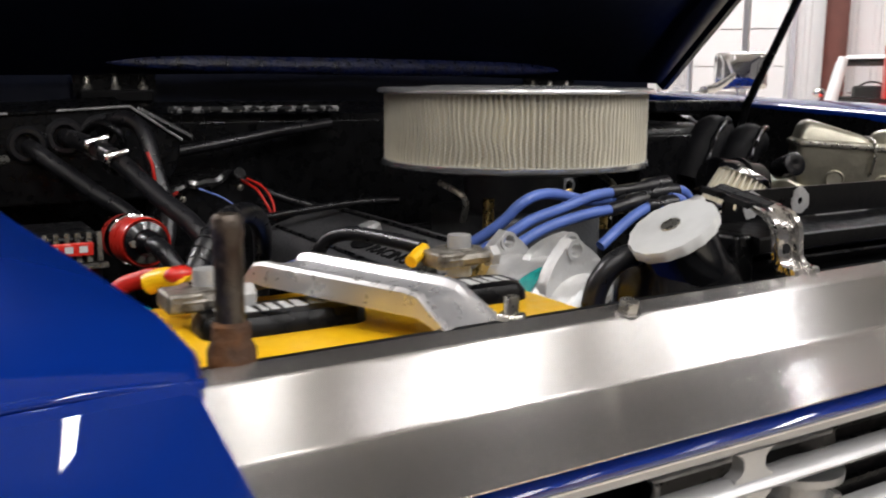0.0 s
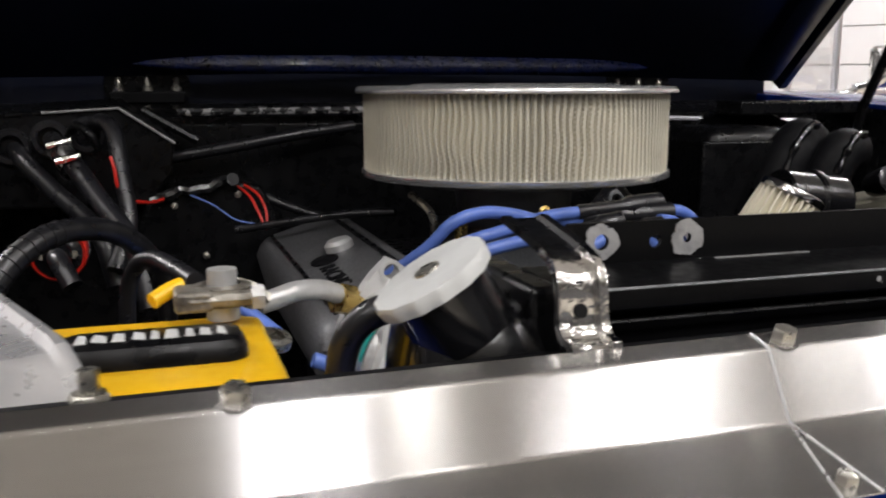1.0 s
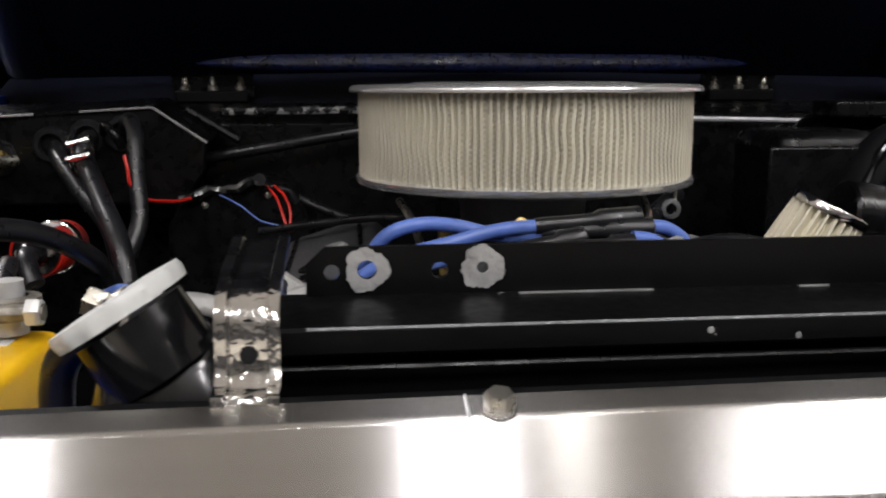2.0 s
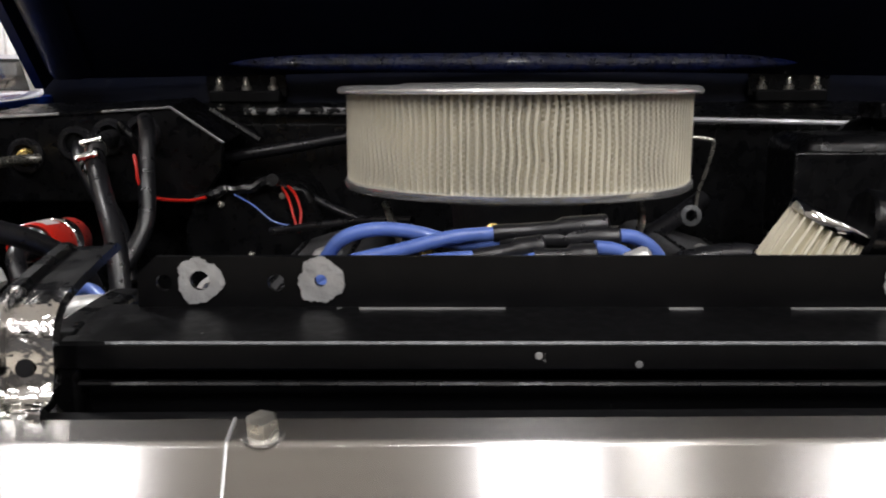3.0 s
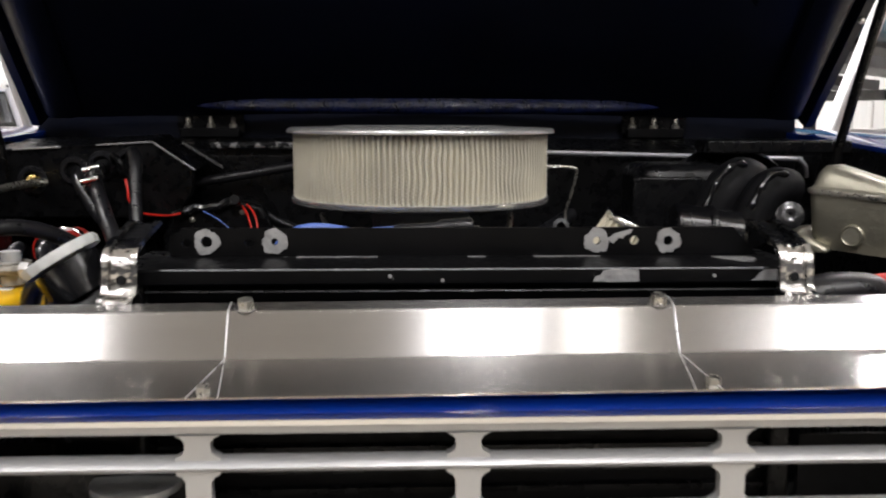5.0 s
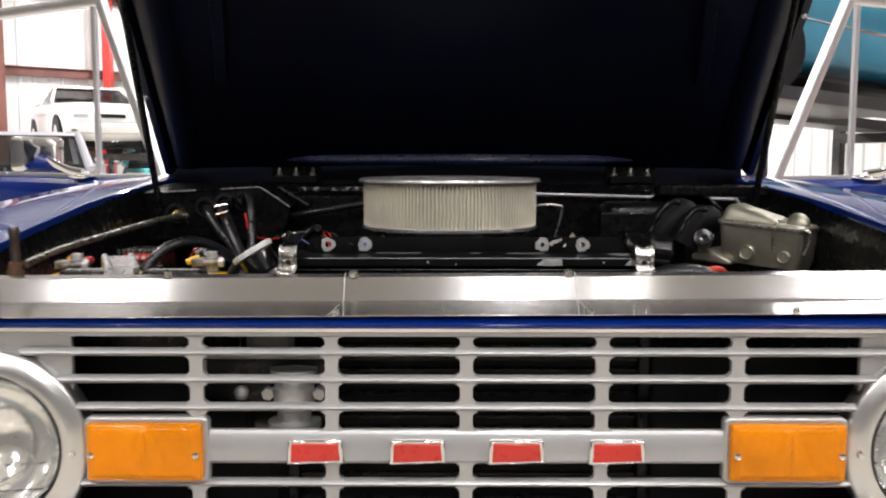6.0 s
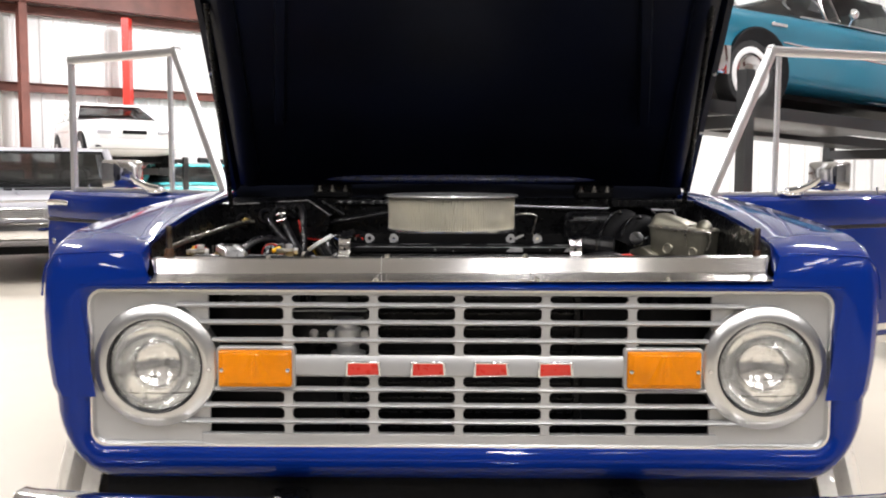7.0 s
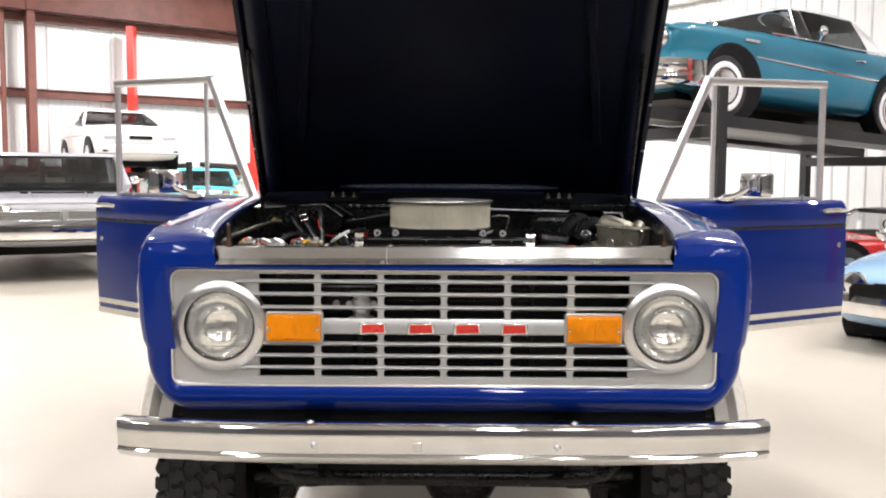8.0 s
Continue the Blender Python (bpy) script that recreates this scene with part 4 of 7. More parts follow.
# ---- the engine bay ----
# radiator: tank, stepped front, upper flange with scraped bolt holes
rad = thing("radiator", (0.0, 0.12, 0.62), "black painted radiator with bare scraped metal round its bolt holes", "radiator")
HOLES = [(-0.181, 0.0042), (-0.131, 0.0026), (0.110, 0.0030), (0.1645, 0.0036)]
holes = [(x, 1.1975, r) for x, r in HOLES] + [(-0.1495, 1.1965, 0.0036), (-0.196, 1.1965, 0.0034), (0.139, 1.1975, 0.0035)]
part("flange", holed_plate([(-0.207, 1.185), (0.235, 1.185), (0.222, 1.199), (0.214, 1.2075), (-0.199, 1.2075), (-0.207, 1.200)], holes, 0.122, 0.125), RADPAINT, rad, "drilled black upper flange", smooth=0)
rng = random.Random(3)
for x, r in HOLES:
    out = []
    ph = rng.uniform(0, 6)
    for k in range(44):
        a = 2 * math.pi * k / 44
        rr = 0.0090 + 0.0007 * math.sin(3 * a + ph) + 0.0004 * math.sin(7 * a + 2 * ph) + 0.0010 * rng.random()
        out.append((x + rr * math.cos(a), 1.1975 + rr * math.sin(a) * 0.99))
    part("bare_ring", holed_plate(out, [(x, 1.1975, r)], 0.1212, 0.1221), BAREMETAL, rad, "bare scraped metal ring", smooth=0)
part("bare_patch", holed_plate([(0.118, 1.199), (0.124, 1.203), (0.137, 1.2065), (0.136, 1.203), (0.1315, 1.2015), (0.130, 1.199), (0.1265, 1.1995), (0.1225, 1.195)], [], 0.1213, 0.1221), BAREMETAL, rad, smooth=0)
STEP = [(0.128, 1.186), (0.122, 1.1862), (0.088, 1.1842), (0.080, 1.1836), (0.0785, 1.1822), (0.0785, 1.1735), (0.081, 1.172), (0.096, 1.172), (0.096, 1.1665), (0.092, 1.165), (0.092, 1.10), (0.128, 1.10)]
part("top_tank", prism(B(), STEP, -0.222, 0.238, "yz"), RADPAINT, rad, "stepped black top tank", smooth=25)
part("worn_edge", prism(B(), [(0.0792, 1.1835), (0.0786, 1.1828), (0.0783, 1.1829), (0.0789, 1.1839)], -0.205, 0.225, "yz"), GREYCOVER, rad, "paint worn off the front edge", smooth=0)
for x0, x1, y in ((0.012, 0.026, 0.1205), (0.062, 0.112, 0.1205), (-0.115, -0.055, 0.1208)):
    part("worn_edge", prism(B(), [(y, 1.1864), (y - 0.0022, 1.1866), (y - 0.0022, 1.1860), (y, 1.1858)], x0, x1, "yz"), BAREMETAL, rad, smooth=0)
for out in ([(0.0985, 1.1742), (0.1005, 1.1778), (0.1040, 1.1788), (0.1060, 1.1822), (0.1140, 1.1829), (0.1312, 1.1826), (0.1318, 1.1740), (0.1150, 1.1737)],
            [(0.2130, 1.1745), (0.2160, 1.1760), (0.2190, 1.1800), (0.2225, 1.1822), (0.2350, 1.1826), (0.2352, 1.1744)]):
    part("bare_patch", holed_plate(out, [], 0.0776, 0.0786), BAREMETAL, rad, "bare metal where paint has flaked", smooth=0)
part("bare_patch", prism(B(), [(0.196, 0.116), (0.206, 0.103), (0.211, 0.094), (0.219, 0.093), (0.226, 0.104), (0.2265, 0.116)], 1.1853, 1.1862, "xy"), BAREMETAL, rad, "bare metal where paint has flaked", smooth=0)
part("lower_seam", prism(B(), [(0.0790, 1.1690), (0.0765, 1.1690), (0.0760, 1.1680), (0.0765, 1.1672), (0.0790, 1.1672)], -0.215, 0.232, "yz"), BLACK, rad, "rolled seam under the tank", smooth=40)
for x, z in ((-0.045, 1.1785), (-0.008, 1.1752), (0.186, 1.178)):
    part("paint_nick", lathe(B(), (x, 0.0787, z), (0, -1, 0), [(0.0016, 0), (0.0013, 0.0006), (0, 0.0007)], 8), BAREMETAL, rad)
part("core", box(B(), -0.222, 0.238, 0.10, 0.16, 0.62, 1.10), BLACK_MATT, rad)
part("side_tank", box(B(), -0.235, -0.218, 0.085, 0.165, 0.62, 1.185), BLACK, rad, bevel=0.003)
part("side_tank", box(B(), 0.236, 0.253, 0.085, 0.165, 0.62, 1.185), BLACK, rad, bevel=0.003)
for z in [0.66 + 0.016 * k for k in range(27)]:
    part("fin_tube", box(B(), -0.218, 0.236, 0.094, 0.0995, z, z + 0.004), BLACK, rad)

# bright brackets that hold it
for x in (-0.2245, 0.2345):
    br = thing("radiator_bracket", (x, 0.05, 1.16), "bright rippled chrome bracket over the radiator corner", "bracket", "radiator brackets")
    line = [(0.045, 1.160), (0.046, 1.1675), (0.054, 1.1690), (0.058, 1.176), (0.0590, 1.188), (0.064, 1.197), (0.078, 1.203), (0.124, 1.211)]
    rows = []
    for y, z in smooth_line([(0, a, b) for a, b in line], 4) and [(p[1], p[2]) for p in smooth_line([(0, a, b) for a, b in line], 4)]:
        rows.append([(x + u, y - w, z + w * 0.6) for u, w in ((-0.0115, 0.0), (-0.0115, 0.005), (-0.0075, 0.005), (-0.0065, 0.0015), (0.0065, 0.0015), (0.0075, 0.005), (0.0115, 0.005), (0.0115, 0.0))])
    part("strap", loft(B(), rows[:25]), CHROME_WORN, br, "chromed channel strap", smooth=30)
    part("strap_tail", loft(B(), rows[24:]), BLACK, br, "black painted strap end", smooth=30)
    for z, y in ((1.1805, 0.0575), (1.190, 0.060)):
        part("strap_slot", lathe(B(), (x, y - 0.0006, z), (0, -1, 0.2), [(0.0032, 0), (0.0032, 0.0012), (0, 0.0013)], 12), BLACK_MATT, br)

# round open-element air cleaner
ac = thing("air_cleaner", (-0.012, 0.651, 1.10), "round air cleaner with a bright lid over a cream pleated element", "air cleaner")
AC = (-0.012, 0.651)
part("lid", lathe(B(), (*AC, 1.2695), (0, 0, 1), [(0.166, 0.0), (0.1735, 0.0), (0.1752, 0.001), (0.1754, 0.0030), (0.1738, 0.0058), (0.170, 0.0074), (0.150, 0.0080), (0.12, 0.0075), (0.11, 0.010), (0.0, 0.0105)], 96), POLISHED, ac, "polished metal lid", smooth=50)
part("base", lathe(B(), (*AC, 1.180), (0, 0, 1), [(0.06, -0.012), (0.10, -0.010), (0.158, 0.0), (0.1675, 0.001), (0.169, 0.003), (0.169, 0.008), (0.166, 0.0095), (0.06, 0.0095)], 96), POLISHED, ac, "spun metal base pan", smooth=50)
bm = B()
N, Z = 150, 16
rows = []
prng = random.Random(11)
wob = [[prng.uniform(-1, 1) for _ in range(3)] for _ in range(N)]
for k in range(Z + 1):
    z = 1.1895 + 0.080 * k / Z
    ring = []
    for p in range(N):
        sway = sum(math.sin((k / Z) * math.pi * (h + 1) + p * 0.07 * (h + 1)) * (0.5 + 0.5 * math.sin(p * 0.11 * (h + 1) + h)) for h in range(3)) * 0.0016 + wob[p][0] * 0.0007
        for u, r in ((-0.16, 0.1656), (0.16, 0.1660), (0.38, 0.1585), (0.62, 0.1575)):
            a = 2 * math.pi * (p + u) / N + (sway + (wob[p][1] * 0.0006 if r > 0.16 else 0)) / 0.165
            ring.append((AC[0] + r * math.cos(a), AC[1] + r * math.sin(a), z))
    rows.append(ring)
loft(bm, rows, caps=False)
part("pleated_element", bm, PAPER, ac, "cream pleated paper element", smooth=0)

# fine zigzag wire cloth round the pleats
bm = B()
NW, NZ, RW = 262, 34, 0.1672
for i in range(NW):
    prev = None
    for k in range(NZ + 1):
        z = 1.1895 + 0.080 * k / NZ
        a = 2 * math.pi * (i + (0.5 if (k + i) % 2 else -0.5)) / NW
        da = 0.00032 / RW
        pair = [bm.verts.new((AC[0] + RW * math.cos(a + q), AC[1] + RW * math.sin(a + q), z)) for q in (-da, da)]
        if prev:
            bm.faces.new((prev[0], prev[1], pair[1], pair[0]))
        prev = pair
bmesh.ops.remove_doubles(bm, verts=bm.verts[:], dist=1e-6)
part("wire_cloth", bm, GAUZE, ac, "fine wire cloth round the pleats", smooth=0)

carb = thing("carburettor", (-0.012, 0.65, 1.05), "dark metal carburettor under the air cleaner", "carburettor")
part("air_horn", cyl(B(), (-0.012, 0.65, 1.12), (-0.012, 0.65, 1.172), 0.062, 0.066, 28), GREYCOVER, carb)
part("body", box(B(), -0.085, 0.06, 0.56, 0.74, 1.06, 1.125), GREYCOVER, carb, bevel=0.006)
for x in (-0.10, 0.075):
    part("float_screw", cyl(B(), (x, 0.575, 1.10), (x, 0.575, 1.148), 0.007, seg=10), BRASS, carb)
    part("linkage", tube(B(), [(x * 1.2, 0.60, 1.12), (x * 1.3, 0.58, 1.15), (x * 1.4, 0.62, 1.165)], 0.004, 8), ZINC, carb)
for x, z in ((-0.042, 1.158), (0.038, 1.158)):
    part("eyelet", lathe(B(), (x, 0.500, z), (0, -1, 0.3), [(0.006, 0), (0.006, 0.004), (0.003, 0.005), (0.003, 0)], 12), BRASS, carb)

# engine
eng = thing("engine", (0.0, 0.70, 0.62), "V8 engine block, black and grey, with grey valve covers", "engine")
part("block", box(B(), -0.20, 0.19, 0.36, 0.98, 0.62, 1.02), BLACK_MATT, eng, bevel=0.02)
part("intake", box(B(), -0.13, 0.12, 0.42, 0.92, 1.0, 1.07), BLACK, eng, bevel=0.015)
for s in (-1, 1):
    m = Matrix.Translation((-0.008 + s * 0.208, 0.66, 1.098)) @ Matrix.Rotation(s * radians(17), 4, "Y")
    vc = part("valve_cover", loft(B(), [[m @ Vector((a, b, z)) for a, b in rounded_rect(-w, w, -l, l, 0.02)] for z, w, l in ((-0.07, 0.068, 0.245), (-0.018, 0.066, 0.243), (-0.006, 0.058, 0.236), (0.0, 0.05, 0.228))]), COVERGREY, eng, "cast grey valve cover with raised ribs", smooth=35)
    for u in (-0.040, 0.040):
        part("cover_rib", box(B(), u - 0.002, u + 0.002, -0.21, 0.21, 0.0, 0.003, m), BLACK, vc)
    part("filler_cap", lathe(B(), m @ Vector((-0.012 * s, 0.02, 0.0)), m.to_3x3() @ Vector((0, 0, 1)), [(0.016, 0), (0.016, 0.007), (0.012, 0.011), (0, 0.012)], 20), CAST, vc)
    if s < 0:
        tm = m @ Matrix.Translation((-0.012, -0.040, 0.0006)) @ Matrix.Rotation(radians(-90), 4, "Z")
        words("cover_lettering", "RACING", 0.025, tm @ Matrix.Translation((0.045, -0.004, 0)), BLACK_MATT, vc)
        part("cover_emblem", loft(B(), [[tm @ Vector((-0.028 + 0.021 * math.cos(a) * q, 0.0 + 0.015 * math.sin(a) * q, h)) for a in [2 * math.pi * k / 24 for k in range(24)]] for q, h in ((1, 0), (1, 0.0014), (0.8, 0.0014), (0.78, 0.0006))]), BLACK_MATT, vc, "plain oval emblem")

# ignition leads
LEADS = [[(-0.205, 0.470, 1.112), (-0.178, 0.440, 1.140), (-0.160, 0.425, 1.163), (-0.135, 0.425, 1.171), (-0.105, 0.430, 1.168), (-0.07, 0.428, 1.160), (-0.035, 0.425, 1.163)],
         [(-0.215, 0.450, 1.105), (-0.185, 0.425, 1.128), (-0.155, 0.415, 1.147), (-0.115, 0.415, 1.157), (-0.075, 0.420, 1.166), (-0.04, 0.424, 1.168)],
         [(-0.22, 0.42, 1.10), (-0.19, 0.405, 1.120), (-0.15, 0.400, 1.140), (-0.10, 0.402, 1.150), (-0.055, 0.408, 1.153)],
         [(-0.09, 0.385, 1.120), (-0.06, 0.388, 1.138), (-0.035, 0.394, 1.148), (-0.012, 0.40, 1.154)]]
for k, pts in enumerate(LEADS):
    lead = thing("ignition_lead", pts[0], "blue silicone ignition lead with a black boot", "ignition lead", "ignition leads")
    part("wire", tube(B(), pts, 0.0056, 12, 6), WIREBLUE, lead, "blue silicone sheath")
    e, d = Vector(pts[-1]), (Vector(pts[-1]) - Vector(pts[-2])).normalized()
    d = Vector((0.97, d[1] * 0.4, (0.02, 0.06, 0.16, 0.02)[k]))
    bl = (0.088, 0.085, 0.052, 0.045)[k]
    part("boot", lathe(B(), e - d * 0.006, d, [(0.0068, 0), (0.0072, 0.006), (0.0068, 0.02), (0.0068, bl * 0.55), (0.0095, bl * 0.62), (0.0095, bl), (0.006, bl + 0.002)], 14), RUBBER, lead, "black rubber boot")
for pts in ([(0.045, 0.425, 1.166), (0.062, 0.427, 1.164), (0.078, 0.43, 1.152), (0.088, 0.435, 1.130), (0.09, 0.44, 1.10)],
            [(0.028, 0.41, 1.160), (0.048, 0.414, 1.156), (0.062, 0.42, 1.142), (0.07, 0.43, 1.11)],
            [(-0.015, 0.40, 1.155), (0.005, 0.40, 1.150), (0.022, 0.405, 1.135), (0.03, 0.41, 1.10)],
            [(-0.30, 0.30, 1.095), (-0.27, 0.30, 1.085), (-0.235, 0.32, 1.09), (-0.20, 0.36, 1.11)],
            [(-0.31, 0.27, 1.055), (-0.28, 0.28, 1.06), (-0.24, 0.30, 1.065), (-0.20, 0.34, 1.08)],
            [(-0.40, 0.50, 1.10), (-0.37, 0.47, 1.115), (-0.34, 0.43, 1.108), (-0.31, 0.38, 1.09)]):
    lead = thing("ignition_lead", pts[0], "blue silicone ignition lead running down the engine", "ignition lead", "ignition leads")
    part("wire", tube(B(), pts, 0.0054, 10, 6), WIREBLUE, lead)
dist = thing("distributor", (0.02, 0.44, 1.05), "black distributor cap among the blue leads", "distributor")
part("cap", lathe(B(), (0.02, 0.44, 1.06), (0, 0, 1), [(0.05, 0), (0.052, 0.04), (0.04, 0.06), (0, 0.064)], 24), BLACK, dist)
for k in range(7):
    a = 2 * math.pi * k / 7
    part("terminal_tower", cyl(B(), (0.02 + 0.03 * math.cos(a), 0.44 + 0.03 * math.sin(a), 1.11), (0.02 + 0.03 * math.cos(a), 0.44 + 0.03 * math.sin(a), 1.14), 0.009, 0.007, 10), BLACK, dist)
part("silver_plug", lathe(B(), (0.052, 0.405, 1.148), (0.6, -0.2, 0.3), [(0.009, 0), (0.009, 0.014), (0.006, 0.018), (0, 0.018)], 14), CAST, dist)

# small conical breather filter
bf = thing("breather_filter", (0.20, 0.49, 1.10), "small cone breather filter with cream pleats and a chrome cap", "breather filter")
bax = Vector((0.40, -0.10, 0.80)).normalized()
bc = Vector((0.2315, 0.488, 1.1685))
part("cap", lathe(B(), bc, bax, [(0.0315, -0.005), (0.0335, -0.005), (0.0338, 0.002), (0.0325, 0.0035), (0.0, 0.0035)], 40), CHROME, bf, "chrome end cap", smooth=50)
bx, by, bz = frame_of(bax)
rows = []
for h, r in ((-0.060, 0.037), (-0.03, 0.035), (-0.004, 0.0325)):
    rows.append([bc + bz * h + (bx * math.cos(a) + by * math.sin(a)) * (r if i % 4 in (1, 2) else r - 0.008) for i in range(104) for a in (2 * math.pi * i / 104,)])
part("pleats", loft(B(), rows), PAPER, bf, "cream pleated cone", smooth=0)
part("collar", lathe(B(), bc - bz * 0.075, bax, [(0.02, -0.03), (0.022, 0.0), (0.038, 0.018), (0.0385, 0.024)], 30), CHROME, bf, "bright lower collar")

# expansion bottle with a milky cap, beside the radiator
bot = thing("expansion_bottle", (-0.275, 0.12, 0.95), "black plastic expansion bottle with a milky white cap", "bottle")
def bottle_ring(z, x0, x1, y0, y1, r, lean=0.0):
    return [(a + lean, b, z + (a - x0) * 0.0) for a, b in rounded_rect(x0, x1, y0, y1, r)]
part("tank", loft(B(), [bottle_ring(0.95, -0.294, -0.216, 0.072, 0.150, 0.02), bottle_ring(1.120, -0.294, -0.216, 0.072, 0.150, 0.02), bottle_ring(1.148, -0.292, -0.218, 0.074, 0.150, 0.022), bottle_ring(1.168, -0.288, -0.228, 0.080, 0.150, 0.02), bottle_ring(1.176, -0.288, -0.236, 0.086, 0.13, 0.014)]), BLACK_GLOSS, bot, "glossy black tank", smooth=50)
cn = Vector((-0.53, 0.035, 0.85)).normalized()
cc = Vector((-0.2795, 0.098, 1.192))
part("neck", lathe(B(), cc, cn, [(0.024, -0.034), (0.0235, -0.008), (0.0, -0.008)], 28), BLACK_GLOSS, bot)
ux, uy, uz = frame_of(cn)
ring_of = lambda h, f: [cc + uz * h + (ux * math.cos(a) + uy * math.sin(a)) * (0.0290 + (0.0003 if k % 6 < 3 else -0.0003) + 0.0004 * math.sin(k * 0.21)) * f for k in range(90) for a in (2 * math.pi * k / 90,)]
part("cap", loft(B(), [ring_of(-0.0058, 0.97), ring_of(-0.001, 1.0), ring_of(0.0015, 0.97), ring_of(0.0022, 0.6)]), WHITEP, bot, "milky white screw cap", smooth=30)
part("cap_boss", lathe(B(), cc + uz * 0.0022, cn, [(0.0065, 0), (0.0062, 0.0010), (0.0045, 0.0012), (0.0, 0.0008)], 20), ZINC, bot, "recessed metal centre")
part("overflow_hose", tube(B(), [(-0.275, 0.118, 1.170), (-0.295, 0.120, 1.172), (-0.309, 0.124, 1.162), (-0.315, 0.128, 1.142), (-0.315, 0.130, 1.10), (-0.310, 0.13, 1.0)], 0.0075, 14), RUBBER, bot, "black hose")

# compressor with its cast ears
cp = thing("compressor", (-0.24, 0.33, 0.98), "cast aluminium compressor with drilled mounting ears and a teal mark", "compressor")
CPX, CPZ = -0.232, 1.094                             # its shaft runs front to back
part("body", lathe(B(), (CPX, 0.205, CPZ), (0, 1, 0), [(0.0, 0.0), (0.030, 0.0), (0.034, 0.008), (0.036, 0.03), (0.0445, 0.046), (0.045, 0.07), (0.043, 0.10), (0.039, 0.13), (0.039, 0.15), (0.034, 0.16), (0.0, 0.16)], 48), CAST, cp, "round cast body", smooth=40)


def ear_flange(y, thick, r, ears):
    """A cast flange round the body with a pointed, drilled ear at each (angle, reach)."""
    outline = []
    for k in range(72):
        a = radians(k * 5)
        q = r
        for at, reach in ears:
            d = abs((math.degrees(a) - at + 180) % 360 - 180)
            if d < 45:
                q = max(q, (reach + 0.0105) * (1 - 0.36 * (d / 45) ** 0.75))
        outline.append((CPX + q * math.cos(a), CPZ + q * math.sin(a)))
    holes = [(CPX + q * math.cos(radians(a)), CPZ + q * math.sin(radians(a)), 0.0054) for a, q in ears]
    part("ear_flange", holed_plate(outline, holes, y, y + thick), CAST, cp, "drilled cast flange", smooth=30)
    for u, v, _ in holes:
        part("ear_bush", lathe(B(), (u, y, v), (0, -1, 0), [(0.0085, 0), (0.0085, 0.0022), (0.0058, 0.0022), (0.0056, 0.0)], 20), CAST, cp)


ear_flange(0.338, 0.012, 0.043, [(94, 0.0505), (215, 0.050)])
ear_flange(0.240, 0.013, 0.043, [(98, 0.0590), (222, 0.052)])
ear_flange(0.292, 0.010, 0.042, [(62, 0.0610)])
# teal leaf painted on the round side of the body
bm, leaf = B(), []
for i in range(9):
    a = radians(168 - 66 * i / 8)
    y1, y0 = 0.2560, 0.2560 + 0.030 * (1 - i / 8) ** 0.8 + 0.002
    leaf.append([bm.verts.new((CPX + 0.0458 * math.cos(a), y, CPZ + 0.0458 * math.sin(a))) for y in (y0, y1)])
for p, q in zip(leaf, leaf[1:]):
    bm.faces.new((p[0], p[1], q[1], q[0]))
part("teal_mark", bm, TEALMARK, cp, "teal painted wedge")
# clutch pulley with two pale rims and a belt between them
for r, y0, y1, mat, lab in ((0.0545, 0.184, 0.196, PULLEY, "pale pulley rim"), (0.0490, 0.1785, 0.184, BLACK_MATT, "black belt in its groove"), (0.0545, 0.1640, 0.1785, PULLEY, "pale pulley rim"), (0.0535, 0.159, 0.164, BLACK, "black clutch plate"), (0.030, 0.150, 0.159, BLACK, "black clutch hub")):
    part("pulley_ring", lathe(B(), (CPX, y0, CPZ), (0, 1, 0), [(0.0, 0.0), (r - 0.0025, 0.0), (r, 0.002), (r - 0.0007, (y1 - y0) * 0.5), (r, y1 - y0 - 0.001), (r - 0.001, y1 - y0), (0.0, y1 - y0)], 56), mat, cp, lab, smooth=40)
part("bracket_lug", box(B(), -0.262, -0.228, 0.10, 0.15, 1.04, 1.115), CAST, cp, bevel=0.008)

# yellow battery with black handles, held by a bent channel
bat = thing("battery", (-0.47, 0.18, 0.95), "yellow-topped car battery with black carrying handles", "battery")
part("case", loft(B(), [[(a, b, z) for a, b in rounded_rect(-0.588, -0.342, y0, y1, 0.008)] for z, y0, y1 in ((0.95, 0.086, 0.226), (1.114, 0.086, 0.226))]), BLACK, bat, "black battery case", bevel=0.003)
part("top", loft(B(), [[(a, b, z) for a, b in rounded_rect(-0.590 + i, -0.341 - i, 0.080 + i, 0.230 - i, 0.010)] for z, i in ((1.114, 0), (1.143, 0), (1.1465, 0.002), (1.148, 0.006))]), YELLOW, bat, "yellow plastic top", smooth=40)
for x0, x1 in ((-0.560, -0.466), (-0.445, -0.356)):
    h = part("handle", loft(B(), [[(a, b, z) for a, b in rounded_rect(x0 + i, x1 - i, 0.136 + i, 0.176 - i, 0.012)] for z, i in ((1.147, 0), (1.1535, 0.0005), (1.1578, 0.003), (1.1590, 0.008))]), BLACK, bat, "black moulded handle", smooth=40)
    a, tw = x0 + 0.010, random.Random(int(-x0 * 1000))
    while a < x1 - 0.014:                                # worn unreadable lettering
        w, d = tw.uniform(0.003, 0.0075), tw.uniform(0.0, 0.004)
        part("printed_bar", prism(B(), [(a, 0.1465 + d), (a + w, 0.147), (a + w * 0.9, 0.162 - d), (a + w * 0.2, 0.163)], 1.1586, 1.1593, "xy"), WHITEP, h, smooth=0)
        a += w + tw.uniform(0.001, 0.003)
part("vent_strip", box(B(), -0.420, -0.359, 0.196, 0.208, 1.1476, 1.1486), WHITEP, bat, "white label strip", bevel=0.001)
